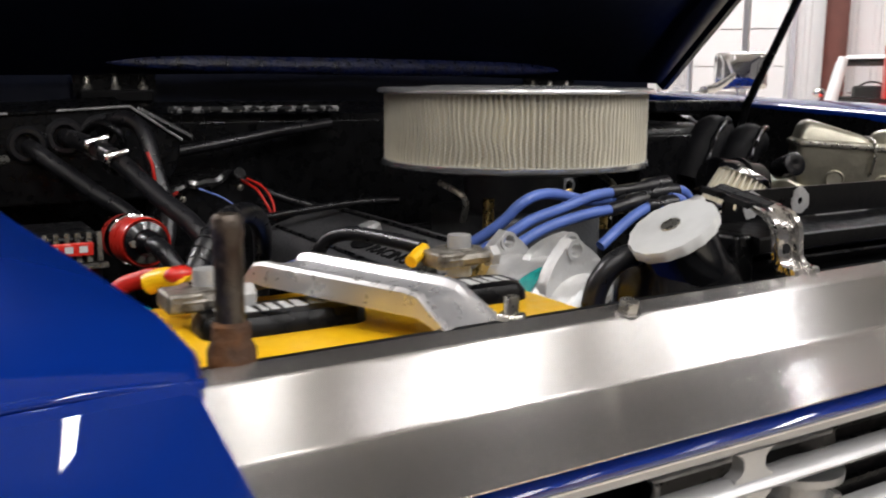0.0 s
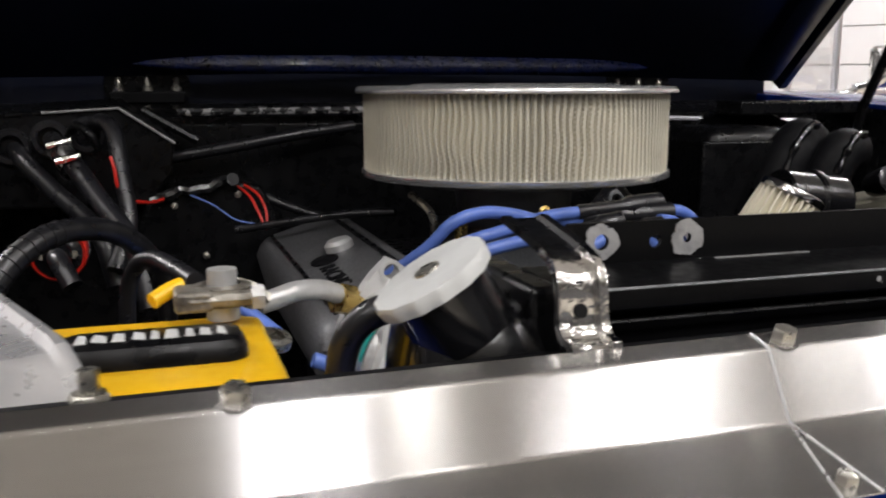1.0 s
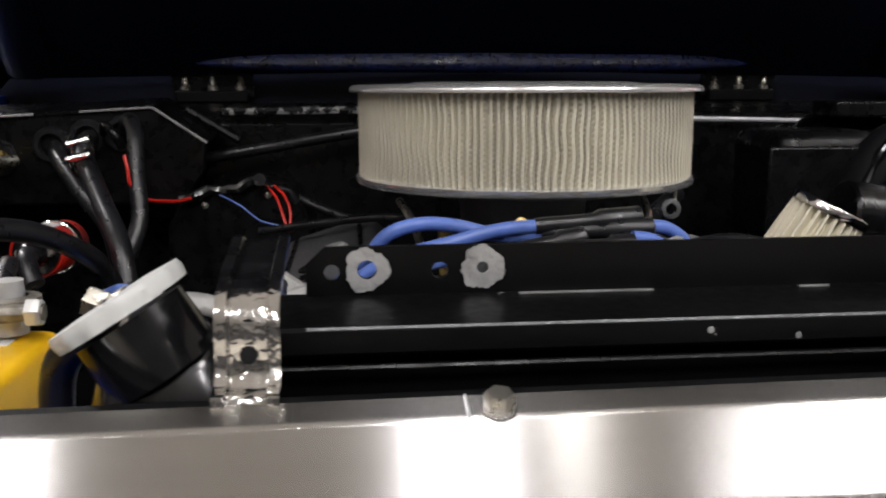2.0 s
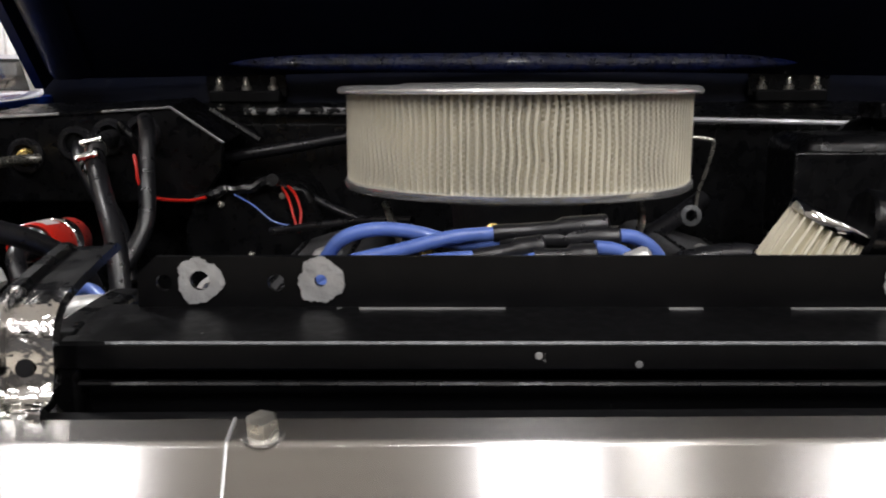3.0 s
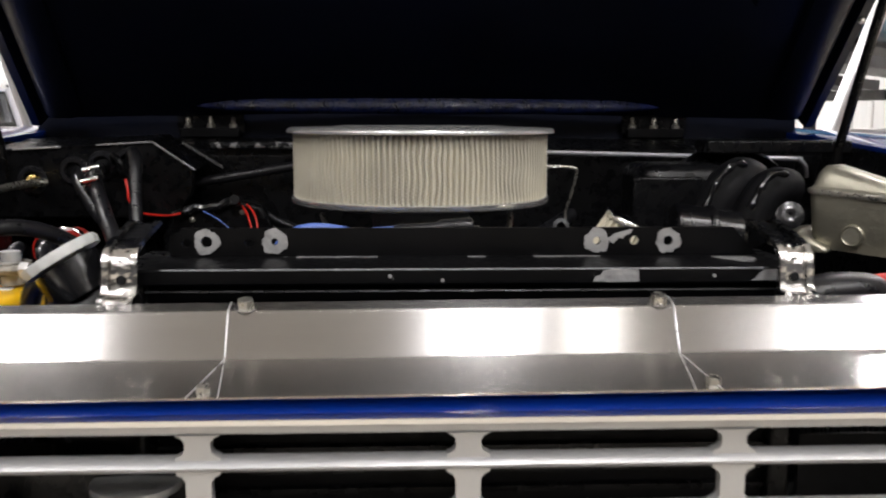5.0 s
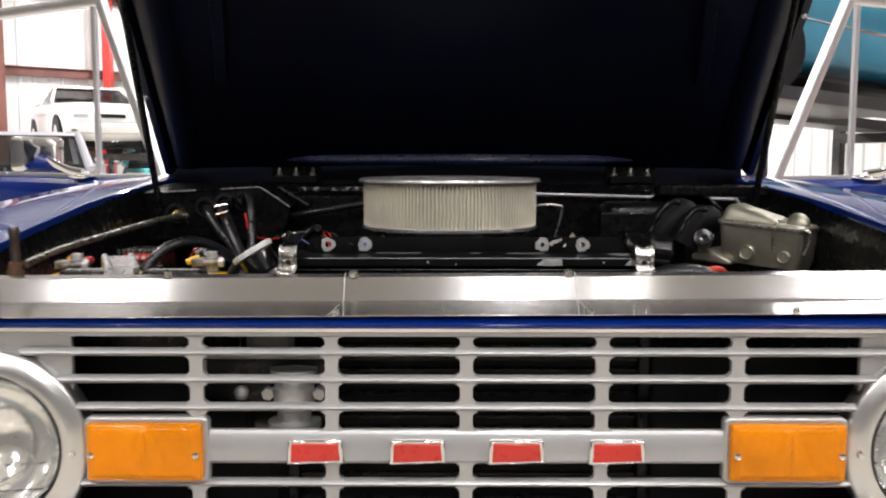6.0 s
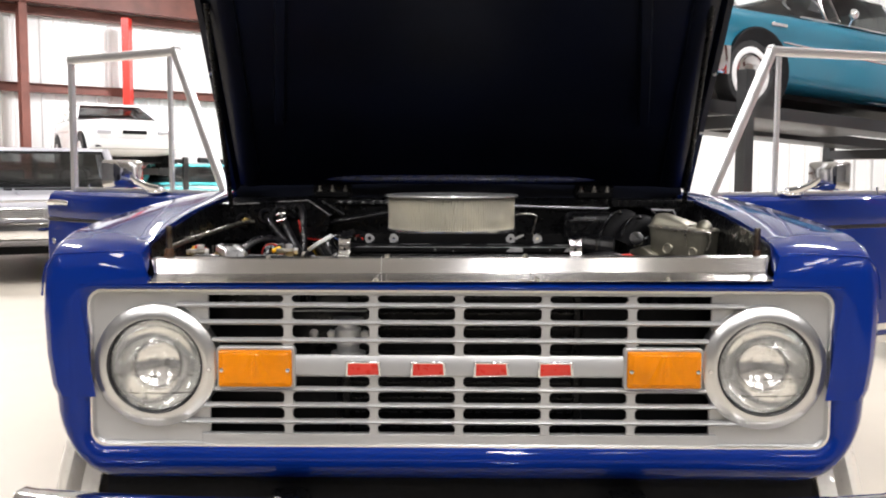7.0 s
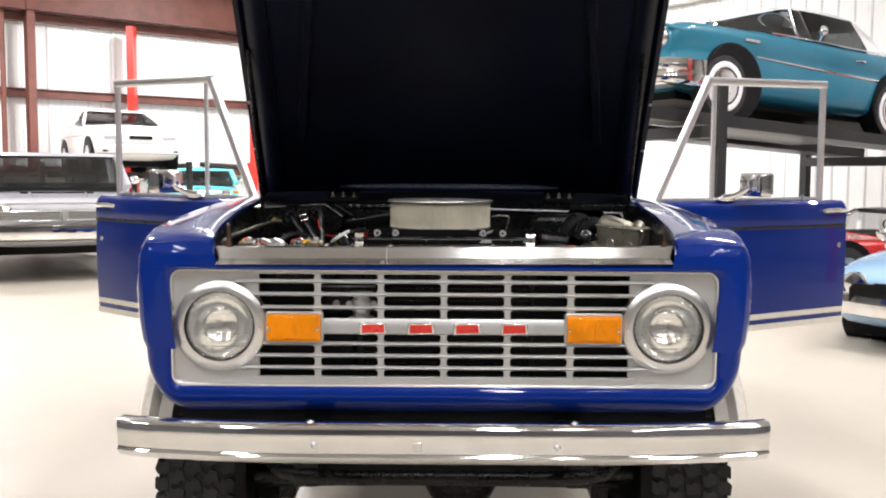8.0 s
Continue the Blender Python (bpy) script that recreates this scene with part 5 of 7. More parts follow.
for x, y, mat in ((-0.363, 0.213, LEAD), (-0.546, 0.180, LEAD)):
    post = part("terminal_post", cyl(B(), (x, y, 1.150), (x, y, 1.178), 0.009, 0.008, 14), CAST, bat)
    part("terminal_clamp", lathe(B(), (x, y, 1.158), (0, 0, 1), [(0.010, 0), (0.016, 0.001), (0.016, 0.011), (0.010, 0.012)], 18), mat, post, "corroded clamp")
    part("clamp_bolt", cyl(B(), (x - 0.018, y - 0.014, 1.164), (x + 0.022, y - 0.014, 1.164), 0.0045, seg=8), LEAD, post)
    part("clamp_jaw", box(B(), x - 0.026, x - 0.006, y - 0.018, y + 0.008, 1.158, 1.169), LEAD, post, bevel=0.002)
    part("clamp_nut", hexhead(B(), (x + 0.014, y - 0.014, 1.164), (1, 0, 0), 0.0075, 0.007), CAST, post)
part("terminal_cover", tube(B(), [(-0.384, 0.224, 1.168), (-0.391, 0.220, 1.166), (-0.400, 0.214, 1.162)], 0.0045, 10), YELLOW, bat, "yellow cable sleeve")
part("terminal_cover", tube(B(), [(-0.552, 0.196, 1.166), (-0.561, 0.208, 1.169), (-0.570, 0.216, 1.165)], 0.0065, 10), YELLOW, bat, "yellow cable sleeve")
st = thing("battery_strap", (-0.44, 0.19, 1.155), "bent aluminium channel strapping the battery down", "strap")
SD, SW = Vector((-0.380, 0.925, 0)), Vector((0.925, 0.380, 0))


def strap_ring(d, z, w, h, lip=0.0038):
    """Cross-section of the strap, d metres behind its front bend: a channel with two raised lips and side flanges of depth h."""
    at = Vector((-0.449, 0.086, 0)) + SD * d
    return [at + SW * u + Vector((0, 0, z + v)) for u, v in ((-w, -h), (-w, lip * 0.5), (-w + 0.002, lip), (-w + 0.006, lip), (-w + 0.009, 0.0), (w - 0.009, 0.0), (w - 0.006, lip), (w - 0.002, lip), (w, lip * 0.5), (w, -h), (w - 0.002, -h), (w - 0.002, -0.002), (-w + 0.002, -0.002), (-w + 0.002, -h))]


part("channel", loft(B(), [strap_ring(*q) for q in ((0.160, 1.154, 0.022, 0.002, 0.002), (0.144, 1.1555, 0.022, 0.003, 0.002), (0.136, 1.160, 0.022, 0.006), (0.124, 1.1725, 0.022, 0.008), (0.116, 1.1738, 0.022, 0.010), (0.012, 1.1725, 0.0205, 0.010), (0.003, 1.1715, 0.0205, 0.009, 0.003), (-0.006, 1.1660, 0.0215, 0.006, 0.001), (-0.024, 1.1545, 0.024, 0.003, 0.0006), (-0.040, 1.1535, 0.026, 0.003, 0.0006))]), BRIGHTALU, st, "bright folded channel", smooth=25)
part("hook_bolt", cyl(B(), (-0.423, 0.064, 1.10), (-0.423, 0.064, 1.172), 0.004, seg=10), ZINC, st)
part("wing_nut", hexhead(B(), (-0.423, 0.064, 1.157), (0, 0, 1), 0.008, 0.006), ZINC, st)
CABLES = [("battery_cable", "thick red battery cable", WIRERED, 0.0058, [(-0.556, 0.213, 1.160), (-0.554, 0.240, 1.162), (-0.562, 0.265, 1.158), (-0.580, 0.278, 1.144), (-0.596, 0.28, 1.09)]),
          ("ribbed_hose", "black ribbed hose looping behind the battery", RUBBER, 0.0088, [(-0.516, 0.345, 1.04), (-0.514, 0.350, 1.105), (-0.500, 0.364, 1.146), (-0.474, 0.390, 1.170), (-0.444, 0.422, 1.173), (-0.417, 0.466, 1.157), (-0.396, 0.52, 1.120), (-0.388, 0.56, 1.05)]),
          ("black_hose", "black rubber hose curving behind the battery", RUBBER, 0.0056, [(-0.418, 0.345, 1.05), (-0.417, 0.345, 1.13), (-0.410, 0.335, 1.158), (-0.399, 0.315, 1.167), (-0.388, 0.28, 1.168), (-0.376, 0.240, 1.166)]),
          ("steel_line", "bare steel line along the inner wing", ZINC, 0.006, [(-0.585, 0.87, 1.190), (-0.612, 0.82, 1.188), (-0.635, 0.60, 1.176), (-0.640, 0.36, 1.168), (-0.630, 0.20, 1.160)]),
          ("ground_wire", "green wire beside the ignition box", TEALMARK, 0.0022, [(-0.60, 0.36, 1.10), (-0.58, 0.34, 1.12), (-0.555, 0.33, 1.125), (-0.53, 0.34, 1.11)])]
for nm, lab, mat, r, pts in CABLES:
    c = thing(nm, pts[0], lab, "wire" if "wire" in nm else ("cable" if "cable" in nm else "hose"))
    part("sheath", tube(B(), pts, r, 14, 8), mat, c)
    if nm == "ribbed_hose":
        line = smooth_line(pts, 10)
        for i in range(4, 36, 2):
            t = (line[i + 1] - line[i - 1]).normalized()
            part("hose_rib", lathe(B(), line[i] - t * 0.001, t, [(0.0084, 0), (0.0097, 0.0006), (0.0097, 0.0014), (0.0084, 0.002)], 14), RUBBER, c)

# braided line with hexagon fittings
ln = thing("refrigerant_line", (-0.32, 0.22, 1.15), "white-metal refrigerant line with hexagon brass fittings", "pipe")
part("pipe", tube(B(), [(-0.334, 0.300, 1.136), (-0.324, 0.302, 1.138), (-0.308, 0.308, 1.141), (-0.288, 0.325, 1.137), (-0.270, 0.338, 1.128)], 0.0070, 14), CAST, ln, "curved aluminium pipe")
part("hex_fitting", lathe(B(), (-0.276, 0.335, 1.128), (0.85, 0.4, -0.30), [(0.0115, 0), (0.0115, 0.013), (0.008, 0.016), (0.008, 0.028)], 6), BRASS, ln, "brass hexagon nut", smooth=0)
part("hex_fitting", lathe(B(), (-0.350, 0.302, 1.146), (0.80, -0.1, -0.30), [(0.010, 0), (0.010, 0.014), (0.0065, 0.016), (0.006, 0.024)], 6), ZINC, ln, "zinc hexagon nut", smooth=0)
part("ring_fitting", lathe(B(), (-0.327, 0.298, 1.108), (0.2, -0.3, 1), [(0.007, 0), (0.012, 0.001), (0.012, 0.007), (0.007, 0.008)], 18), ZINC, ln)

# red ignition coil and ignition box
coil = thing("ignition_coil", (-0.485, 0.66, 1.085), "red ignition coil with a white printed band", "ignition coil")
cax = Vector((0.03, -0.99, 0.08)).normalized()
c0 = Vector((-0.487, 0.712, 1.114))
part("can", lathe(B(), c0, cax, [(0.0, 0.0), (0.022, 0.0), (0.0255, 0.004), (0.0255, 0.094), (0.0240, 0.097), (0.0225, 0.094), (0.0, 0.090)], 36), RED, coil, "glossy red can", smooth=50)
part("tower", lathe(B(), c0 + cax * 0.090, cax, [(0.0222, 0), (0.0215, 0.008), (0.014, 0.012), (0.011, 0.030), (0.007, 0.034), (0, 0.034)], 28), BLACK_GLOSS, coil, "black cap and tower", smooth=40)
part("lead_boot", tube(B(), [c0 + cax * 0.118, c0 + cax * 0.140 + Vector((0.004, 0, -0.004)), c0 + cax * 0.155 + Vector((0.014, 0, -0.024))], 0.009, 12, 4), RUBBER, coil, "black lead boot")
part("clamp_band", lathe(B(), c0 + cax * 0.030, cax, [(0.0257, 0), (0.0268, 0.0006), (0.0268, 0.016), (0.0257, 0.0166)], 36), CHROME, coil, "bright clamp band")
for q in (-1, 1):
    side = cax.cross(Vector((0, 0, 1))) * q
    part("terminal", hexhead(B(), c0 + cax * 0.097 + side * 0.014, cax, 0.004, 0.010), ZINC, coil)
fx = cax.cross(Vector((0, 0, 1))).normalized()
for k in range(6):                                   # unreadable white printing along the can
    rows = []
    for j in range(5):
        ang = radians(-28 + 11 * j)
        d = Vector((0, 0, 1)) * math.cos(ang) + fx * math.sin(ang)
        u = 0.054 + 0.0055 * k
        rows.append([c0 + cax * (u + o) + d * q for o, q in ((-0.0018, 0.0254), (0.0018, 0.0254), (0.0018, 0.0261), (-0.0018, 0.0261))])
    part("printed_bar", loft(B(), rows), WHITEP, coil)
ib = thing("ignition_box", (-0.575, 0.57, 1.06), "black finned ignition box with a red face and a lit lamp", "ignition box")
part("case", box(B(), -0.618, -0.540, 0.5370, 0.6320, 1.0530, 1.1460), BLACK, ib, bevel=0.003)
for k in range(9):
    part("fin", box(B(), -0.616 + 0.0090 * k, -0.6120 + 0.0090 * k, 0.5310, 0.5370, 1.1230, 1.1490), ZINC, ib)
part("red_face", box(B(), -0.602, -0.548, 0.5285, 0.5312, 1.1290, 1.1410), RED, ib, bevel=0.001)
for k in range(4):
    part("printed_bar", box(B(), -0.596 + 0.012 * k, -0.589 + 0.012 * k, 0.5280, 0.5286, 1.1320, 1.1380), WHITEP, ib)
part("base_rail", box(B(), -0.622, -0.536, 0.5290, 0.5370, 1.1170, 1.1210), ZINC, ib)
part("signal_lamp", ball(B(), (-0.5525, 0.5340, 1.1110), 0.0035, 10), LED, ib, "lit red lamp")

# heater plate on the left of the firewall, hoses and clamps
hp = thing("heater_plate", (-0.50, 0.93, 1.12), "black sheet-metal heater cover with hose grommets", "heater cover")
out = [(-0.690, 1.236), (-0.432, 1.2505), (-0.368, 1.2065), (-0.372, 1.17), (-0.40, 1.13), (-0.690, 1.13)]
part("front", prism(B(), out, 0.915, 0.925), BLACK, hp, "black front sheet", bevel=0.003)
part("top_flange", loft(B(), [[(-0.690, y, z), (-0.432, y, z + 0.0145), (-0.366, y, z - 0.030), (-0.366, y, z - 0.033), (-0.432, y, z + 0.0115), (-0.690, y, z - 0.003)] for y, z in ((0.912, 1.2375), (1.02, 1.2475))]), BLACK, hp, "folded top flange", smooth=0)
for p0, p1, r in (((-0.650, 0.9115, 1.2388), (-0.575, 0.9115, 1.2430), 0.0016), ((-0.520, 0.9115, 1.2460), (-0.432, 0.9115, 1.2510), 0.0016), ((-0.432, 0.9115, 1.2510), (-0.367, 0.9115, 1.2065), 0.0018)):
    part("bright_edge", cyl(B(), p0, p1, r, seg=6), BAREMETAL, hp, "paint-worn bright edge")
part("slanted_stay", cyl(B(), (-0.405, 1.0, 1.246), (-0.335, 0.985, 1.205), 0.006, seg=8), BLACK, hp)
GROM = [(-0.556, 1.205), (-0.512, 1.214), (-0.470, 1.218)]
for x, z in GROM + [(-0.622, 1.190)]:
    part("grommet", lathe(B(), (x, 0.915, z), (0, -1, 0), [(0.013, -0.002), (0.0225, 0.0), (0.0235, 0.004), (0.020, 0.008), (0.015, 0.008), (0.013, 0.004)], 26), RUBBER, hp, "rubber grommet")
HOSES = [[(-0.556, 0.93, 1.205), (-0.540, 0.885, 1.190), (-0.500, 0.828, 1.155), (-0.457, 0.775, 1.118), (-0.44, 0.75, 1.06)],
         [(-0.512, 0.93, 1.214), (-0.502, 0.86, 1.210), (-0.480, 0.780, 1.196), (-0.448, 0.715, 1.157), (-0.417, 0.657, 1.118), (-0.405, 0.63, 1.06)],
         [(-0.470, 0.93, 1.220), (-0.452, 0.87, 1.236), (-0.436, 0.83, 1.225), (-0.430, 0.80, 1.18), (-0.424, 0.77, 1.125), (-0.440, 0.74, 1.08)]]
for k, pts in enumerate(HOSES):
    h = thing("heater_hose", pts[0], "black rubber heater hose leaving the firewall" + (" with a bright clamp" if k == 1 else ""), "hose", "heater hoses")
    part("hose", tube(B(), pts, (0.0105, 0.0108, 0.0098)[k], 16, 7), RUBBER, h)
    if k == 1:
        for c, ax in (((-0.494, 0.82, 1.206), (0.35, -0.9, -0.2)), ((-0.482, 0.775, 1.192), (0.4, -0.75, -0.45))):
            cl = part("hose_clamp", lathe(B(), c, ax, [(0.0110, 0), (0.0138, 0.0), (0.0134, 0.010), (0.0110, 0.010)], 22), CHROME_WORN, h, "worm-drive clamp")
            part("clamp_screw", cyl(B(), (c[0] - 0.012, c[1] - 0.016, c[2] + 0.006), (c[0] + 0.014, c[1] - 0.016, c[2] + 0.012), 0.0042, seg=8), CHROME_WORN, cl)
part("hook_loop", tube(B(), [(-0.49, 0.90, 1.22), (-0.478, 0.86, 1.232), (-0.462, 0.84, 1.222), (-0.455, 0.845, 1.205)], 0.005, 10), BLACK, hp)
bt = thing("brass_fitting", (-0.60, 0.88, 1.19), "brass fitting on a pipe through the firewall plate", "pipe fitting")
part("union", lathe(B(), (-0.620, 0.905, 1.190), (0.45, -0.85, 0.0), [(0.008, -0.01), (0.008, 0.008), (0.0115, 0.01), (0.0115, 0.022), (0.008, 0.024), (0.0095, 0.03), (0.0095, 0.042), (0.006, 0.046)], 8), BRASS, bt, smooth=0)

# heater box with loose red and blue wires
hb = thing("heater_box", (-0.33, 0.90, 1.0), "black moulded heater box with loose wires", "heater box")
part("case", loft(B(), [[(-0.420, y, 0.98), (-0.235, y, 0.98), (-0.235, y, 1.10), (-0.262, y, 1.150), (-0.300, y, 1.1585), (-0.36, y, 1.150), (-0.405, y, 1.132), (-0.420, y, 1.10)] for y in (0.905, 1.02)]), BLACK, hb, bevel=0.006)
bm = B()
rr = random.Random(4)
tube(bm, [(-0.402 + 0.0125 * k, 0.900 + rr.uniform(-0.004, 0.004), 1.138 + 0.0023 * k + rr.uniform(-0.003, 0.004)) for k in range(9)], 0.0072, 8, 4)
part("taped_loom", bm, BLACK_GLOSS, hb, "shiny taped loom", smooth=0)
for x, z in ((-0.372, 1.128), (-0.292, 1.140), (-0.335, 1.062)):
    part("rivet", lathe(B(), (x, 0.9045, z), (0, -1, 0), [(0.005, 0), (0.004, 0.003), (0, 0.004)], 12), ZINC, hb)
part("knob", cyl(B(), (-0.300, 0.895, 1.158), (-0.300, 0.88, 1.162), 0.008, seg=12), BLACK, hb)
for nm, mat, r, pts in (("red_wire", WIRERED, 0.0020, [(-0.292, 0.90, 1.150), (-0.280, 0.875, 1.140), (-0.272, 0.86, 1.122), (-0.266, 0.85, 1.105)]),
                        ("red_wire", WIRERED, 0.0020, [(-0.284, 0.90, 1.152), (-0.270, 0.875, 1.142), (-0.262, 0.86, 1.122), (-0.264, 0.85, 1.100)]),
                        ("red_wire", WIRERED, 0.0022, [(-0.440, 0.79, 1.200), (-0.436, 0.785, 1.185), (-0.434, 0.785, 1.168), (-0.424, 0.80, 1.150), (-0.40, 0.85, 1.14), (-0.385, 0.88, 1.140)]),
                        ("blue_wire", WIREBLUE, 0.0011, [(-0.352, 0.895, 1.142), (-0.325, 0.88, 1.130), (-0.300, 0.87, 1.112), (-0.275, 0.865, 1.106)])):
    part(nm, tube(B(), pts, r, 8, 6), mat, hb, "loose " + nm.replace("_", " "))
for pts, r in (([(-0.26, 0.93, 1.135), (-0.22, 0.91, 1.118), (-0.16, 0.88, 1.10)], 0.006), ([(-0.42, 0.99, 1.175), (-0.30, 0.98, 1.195), (-0.2, 0.98, 1.212), (-0.12, 0.99, 1.222)], 0.008),
               ([(-0.30, 0.86, 1.10), (-0.18, 0.80, 1.122), (-0.12, 0.76, 1.128)], 0.005), ([(0.10, 0.74, 1.09), (0.17, 0.80, 1.115), (0.23, 0.86, 1.14)], 0.011), ([(0.12, 0.62, 1.10), (0.2, 0.62, 1.115), (0.30, 0.66, 1.09)], 0.012)):
    c = thing("black_hose", pts[0], "black rubber hose across the firewall side of the engine", "hose", "engine hoses")
    part("hose", tube(B(), pts, r, 10, 6), RUBBER, c)

# right-hand side: brake cylinder, booster, wrapped hoses, tray
mc = thing("brake_master_cylinder", (0.58, 0.60, 1.12), "dull zinc brake master cylinder reservoir with a domed lid", "brake cylinder")
MC = Matrix(((0.743, 0.669, 0.0, 0.500), (-0.666, 0.743, 0.0, 0.622), (-0.062, -0.010, 1.0, 1.1955), (0, 0, 0, 1)))


def mc_slab(rows):
    """Rounded slabs one over another, in the cylinder's own length and width."""
    return loft(B(), [[MC @ Vector((a, b, z)) for a, b in rounded_rect(x0, x1, y0, y1, r, 4)] for z, x0, x1, y0, y1, r in rows])


part("body", mc_slab([(-0.075, 0.012, 0.150, 0.008, 0.082, 0.012), (-0.058, 0.004, 0.156, 0.003, 0.087, 0.012), (-0.004, 0.0, 0.160, 0.0, 0.090, 0.012)]), RESERVOIR, mc, "cast reservoir body", smooth=40)
part("lid_rim", mc_slab([(-0.0035, -0.003, 0.163, -0.003, 0.093, 0.013), (0.0, -0.004, 0.164, -0.004, 0.094, 0.014), (0.0035, -0.003, 0.163, -0.003, 0.093, 0.013)]), ZINC, mc, "bright rolled lid rim", smooth=40)
part("lid", mc_slab([(0.0035, -0.001, 0.161, -0.001, 0.091, 0.013), (0.007, 0.002, 0.158, 0.002, 0.088, 0.013)]), RESERVOIR, mc, "pressed lid", smooth=40)
rows = []
for u, h in ((0.004, 0.0), (0.008, 0.020), (0.014, 0.028), (0.024, 0.030), (0.050, 0.024), (0.078, 0.017), (0.098, 0.012), (0.106, 0.006), (0.110, 0.0)):
    rows.append([MC @ Vector((u, v, 0.006 + h * q)) for v, q in ((0.006, 0.0), (0.009, 0.55), (0.016, 0.9), (0.030, 1.0), (0.060, 1.0), (0.074, 0.9), (0.081, 0.55), (0.084, 0.0))])
part("lid_dome", loft(B(), rows), RESERVOIR, mc, "large sloping dome", smooth=50)
part("lid_dome", ball(B(), MC @ Vector((0.136, 0.045, 0.006)), 0.024, 18, (0.85, 1.15, 0.95)), RESERVOIR, mc, "small round dome")
part("bail_wire", tube(B(), [MC @ Vector(q) for q in ((0.108, 0.004, -0.045), (0.111, -0.006, -0.02), (0.112, -0.005, 0.004), (0.112, 0.02, 0.013), (0.112, 0.07, 0.013), (0.112, 0.095, 0.004), (0.110, 0.094, -0.04))], 0.0024, 8), ZINC, mc, "bent wire bail")
part("rim_tab", tube(B(), [MC @ Vector(q) for q in ((0.162, 0.01, 0.0), (0.170, 0.014, -0.004), (0.168, 0.016, -0.020), (0.160, 0.014, -0.045))], 0.003, 8), ZINC, mc, "bent wire end")
for u, r in ((0.058, 0.0145), (0.128, 0.0120)):
    part("boss", lathe(B(), MC @ Vector((u, 0.002, -0.052)), MC.to_3x3() @ Vector((0, -1, 0)), [(r, -0.004), (r, 0.003), (r * 0.85, 0.005), (r * 0.72, 0.003), (0, 0.003)], 24), RESERVOIR, mc, "round casting boss")
part("casting_foot", loft(B(), [[MC @ Vector(q) for q in ((x, -0.006, -0.080), (x, 0.06, -0.080), (x, 0.06, z), (x, -0.006, z - 0.006))] for x, z in ((-0.050, -0.062), (-0.012, -0.050), (0.03, -0.066))]), RESERVOIR, mc, "cast mounting foot", bevel=0.005)
bb = thing("brake_booster", (0.50, 0.80, 1.0), "round black brake booster on the firewall", "brake booster")
part("drum", lathe(B(), (0.52, 1.02, 1.12), (0, -1, 0), [(0.12, 0), (0.125, 0.05), (0.115, 0.09), (0.06, 0.12), (0.035, 0.16), (0, 0.16)], 44), BLACK, bb, smooth=40)
bl = thing("blower_duct", (0.40, 0.72, 1.08), "glossy black blower cylinder with taped hoses", "blower")
part("cylinder", lathe(B(), (0.316, 0.62, 1.146), (1, 0.0, -0.13), [(0.0, 0), (0.031, 0.0), (0.034, 0.003), (0.034, 0.043), (0.0365, 0.045), (0.0365, 0.053), (0.034, 0.055), (0.034, 0.088), (0.028, 0.094), (0, 0.095)], 36), BLACK_GLOSS, bl, "glossy black cylinder", smooth=40)
part("cylinder_clamp", lathe(B(), (0.362, 0.62, 1.140), (1, 0.0, -0.13), [(0.0366, 0), (0.0378, 0.001), (0.0378, 0.005), (0.0366, 0.006)], 32), BLACK_GLOSS, bl, "wrapped clamp")
rr = random.Random(8)
for arc_, deep in (([(0.387, 0.700, 1.155), (0.398, 0.700, 1.183), (0.407, 0.700, 1.204), (0.419, 0.702, 1.220), (0.434, 0.706, 1.228), (0.450, 0.715, 1.224)], 0.034),
                   ([(0.439, 0.660, 1.166), (0.448, 0.660, 1.188), (0.455, 0.660, 1.200), (0.465, 0.662, 1.211), (0.478, 0.666, 1.217), (0.494, 0.676, 1.212)], 0.030)):
    line = [Vector(q) + Vector((rr.uniform(-0.0015, 0.0015), 0, rr.uniform(-0.0015, 0.0015))) for q in arc_]
    # thin glossy tube added to draw the glint along the taped hose
    part("taped_glint", tube(B(), line, lambda t: 0.0050 + 0.0012 * math.sin(t * 23), 10, 4), BLACK_GLOSS, bl, "glossy taped edge, a thin tube added for the hose's glint", smooth=20)
    part("duct_hose", tube(B(), [q + Vector((deep * 0.72, 0.050, -deep * 0.80)) for q in line], deep, 18, 4), BLACK_MATT, bl, "thick black duct hose")
part("socket", lathe(B(), (0.470, 0.615, 1.160), (-0.2, -1, 0.3), [(0.016, -0.02), (0.018, 0.0), (0.018, 0.02), (0.010, 0.022), (0, 0.02)], 18), BLACK_GLOSS, bl, "rubber socket")
part("duct_body", box(B(), 0.315, 0.46, 0.76, 0.90, 1.08, 1.222), BLACK, bl, bevel=0.02, segs=3)
part("duct_flange", box(B(), 0.300, 0.475, 0.752, 0.760, 1.10, 1.205), BLACK, bl, bevel=0.003)
tr = thing("cowl_tray", (0.56, 0.90, 1.235), "flat black tray under the bonnet hinge", "tray")
part("tray", box(B(), 0.452, 0.690, 0.885, 0.95, 1.2345, 1.2555), BLACK, tr, bevel=0.003)
dip = thing("dipstick", (0.22, 0.82, 1.11), "bent wire dipstick with a ring eyelet", "dipstick")
part("wire", tube(B(), [(0.165, 0.83, 1.212), (0.190, 0.822, 1.217), (0.220, 0.812, 1.216), (0.2275, 0.811, 1.210), (0.222, 0.815, 1.18), (0.214, 0.82, 1.15), (0.2135, 0.82, 1.128)], 0.0024, 8, 6), ZINC, dip)
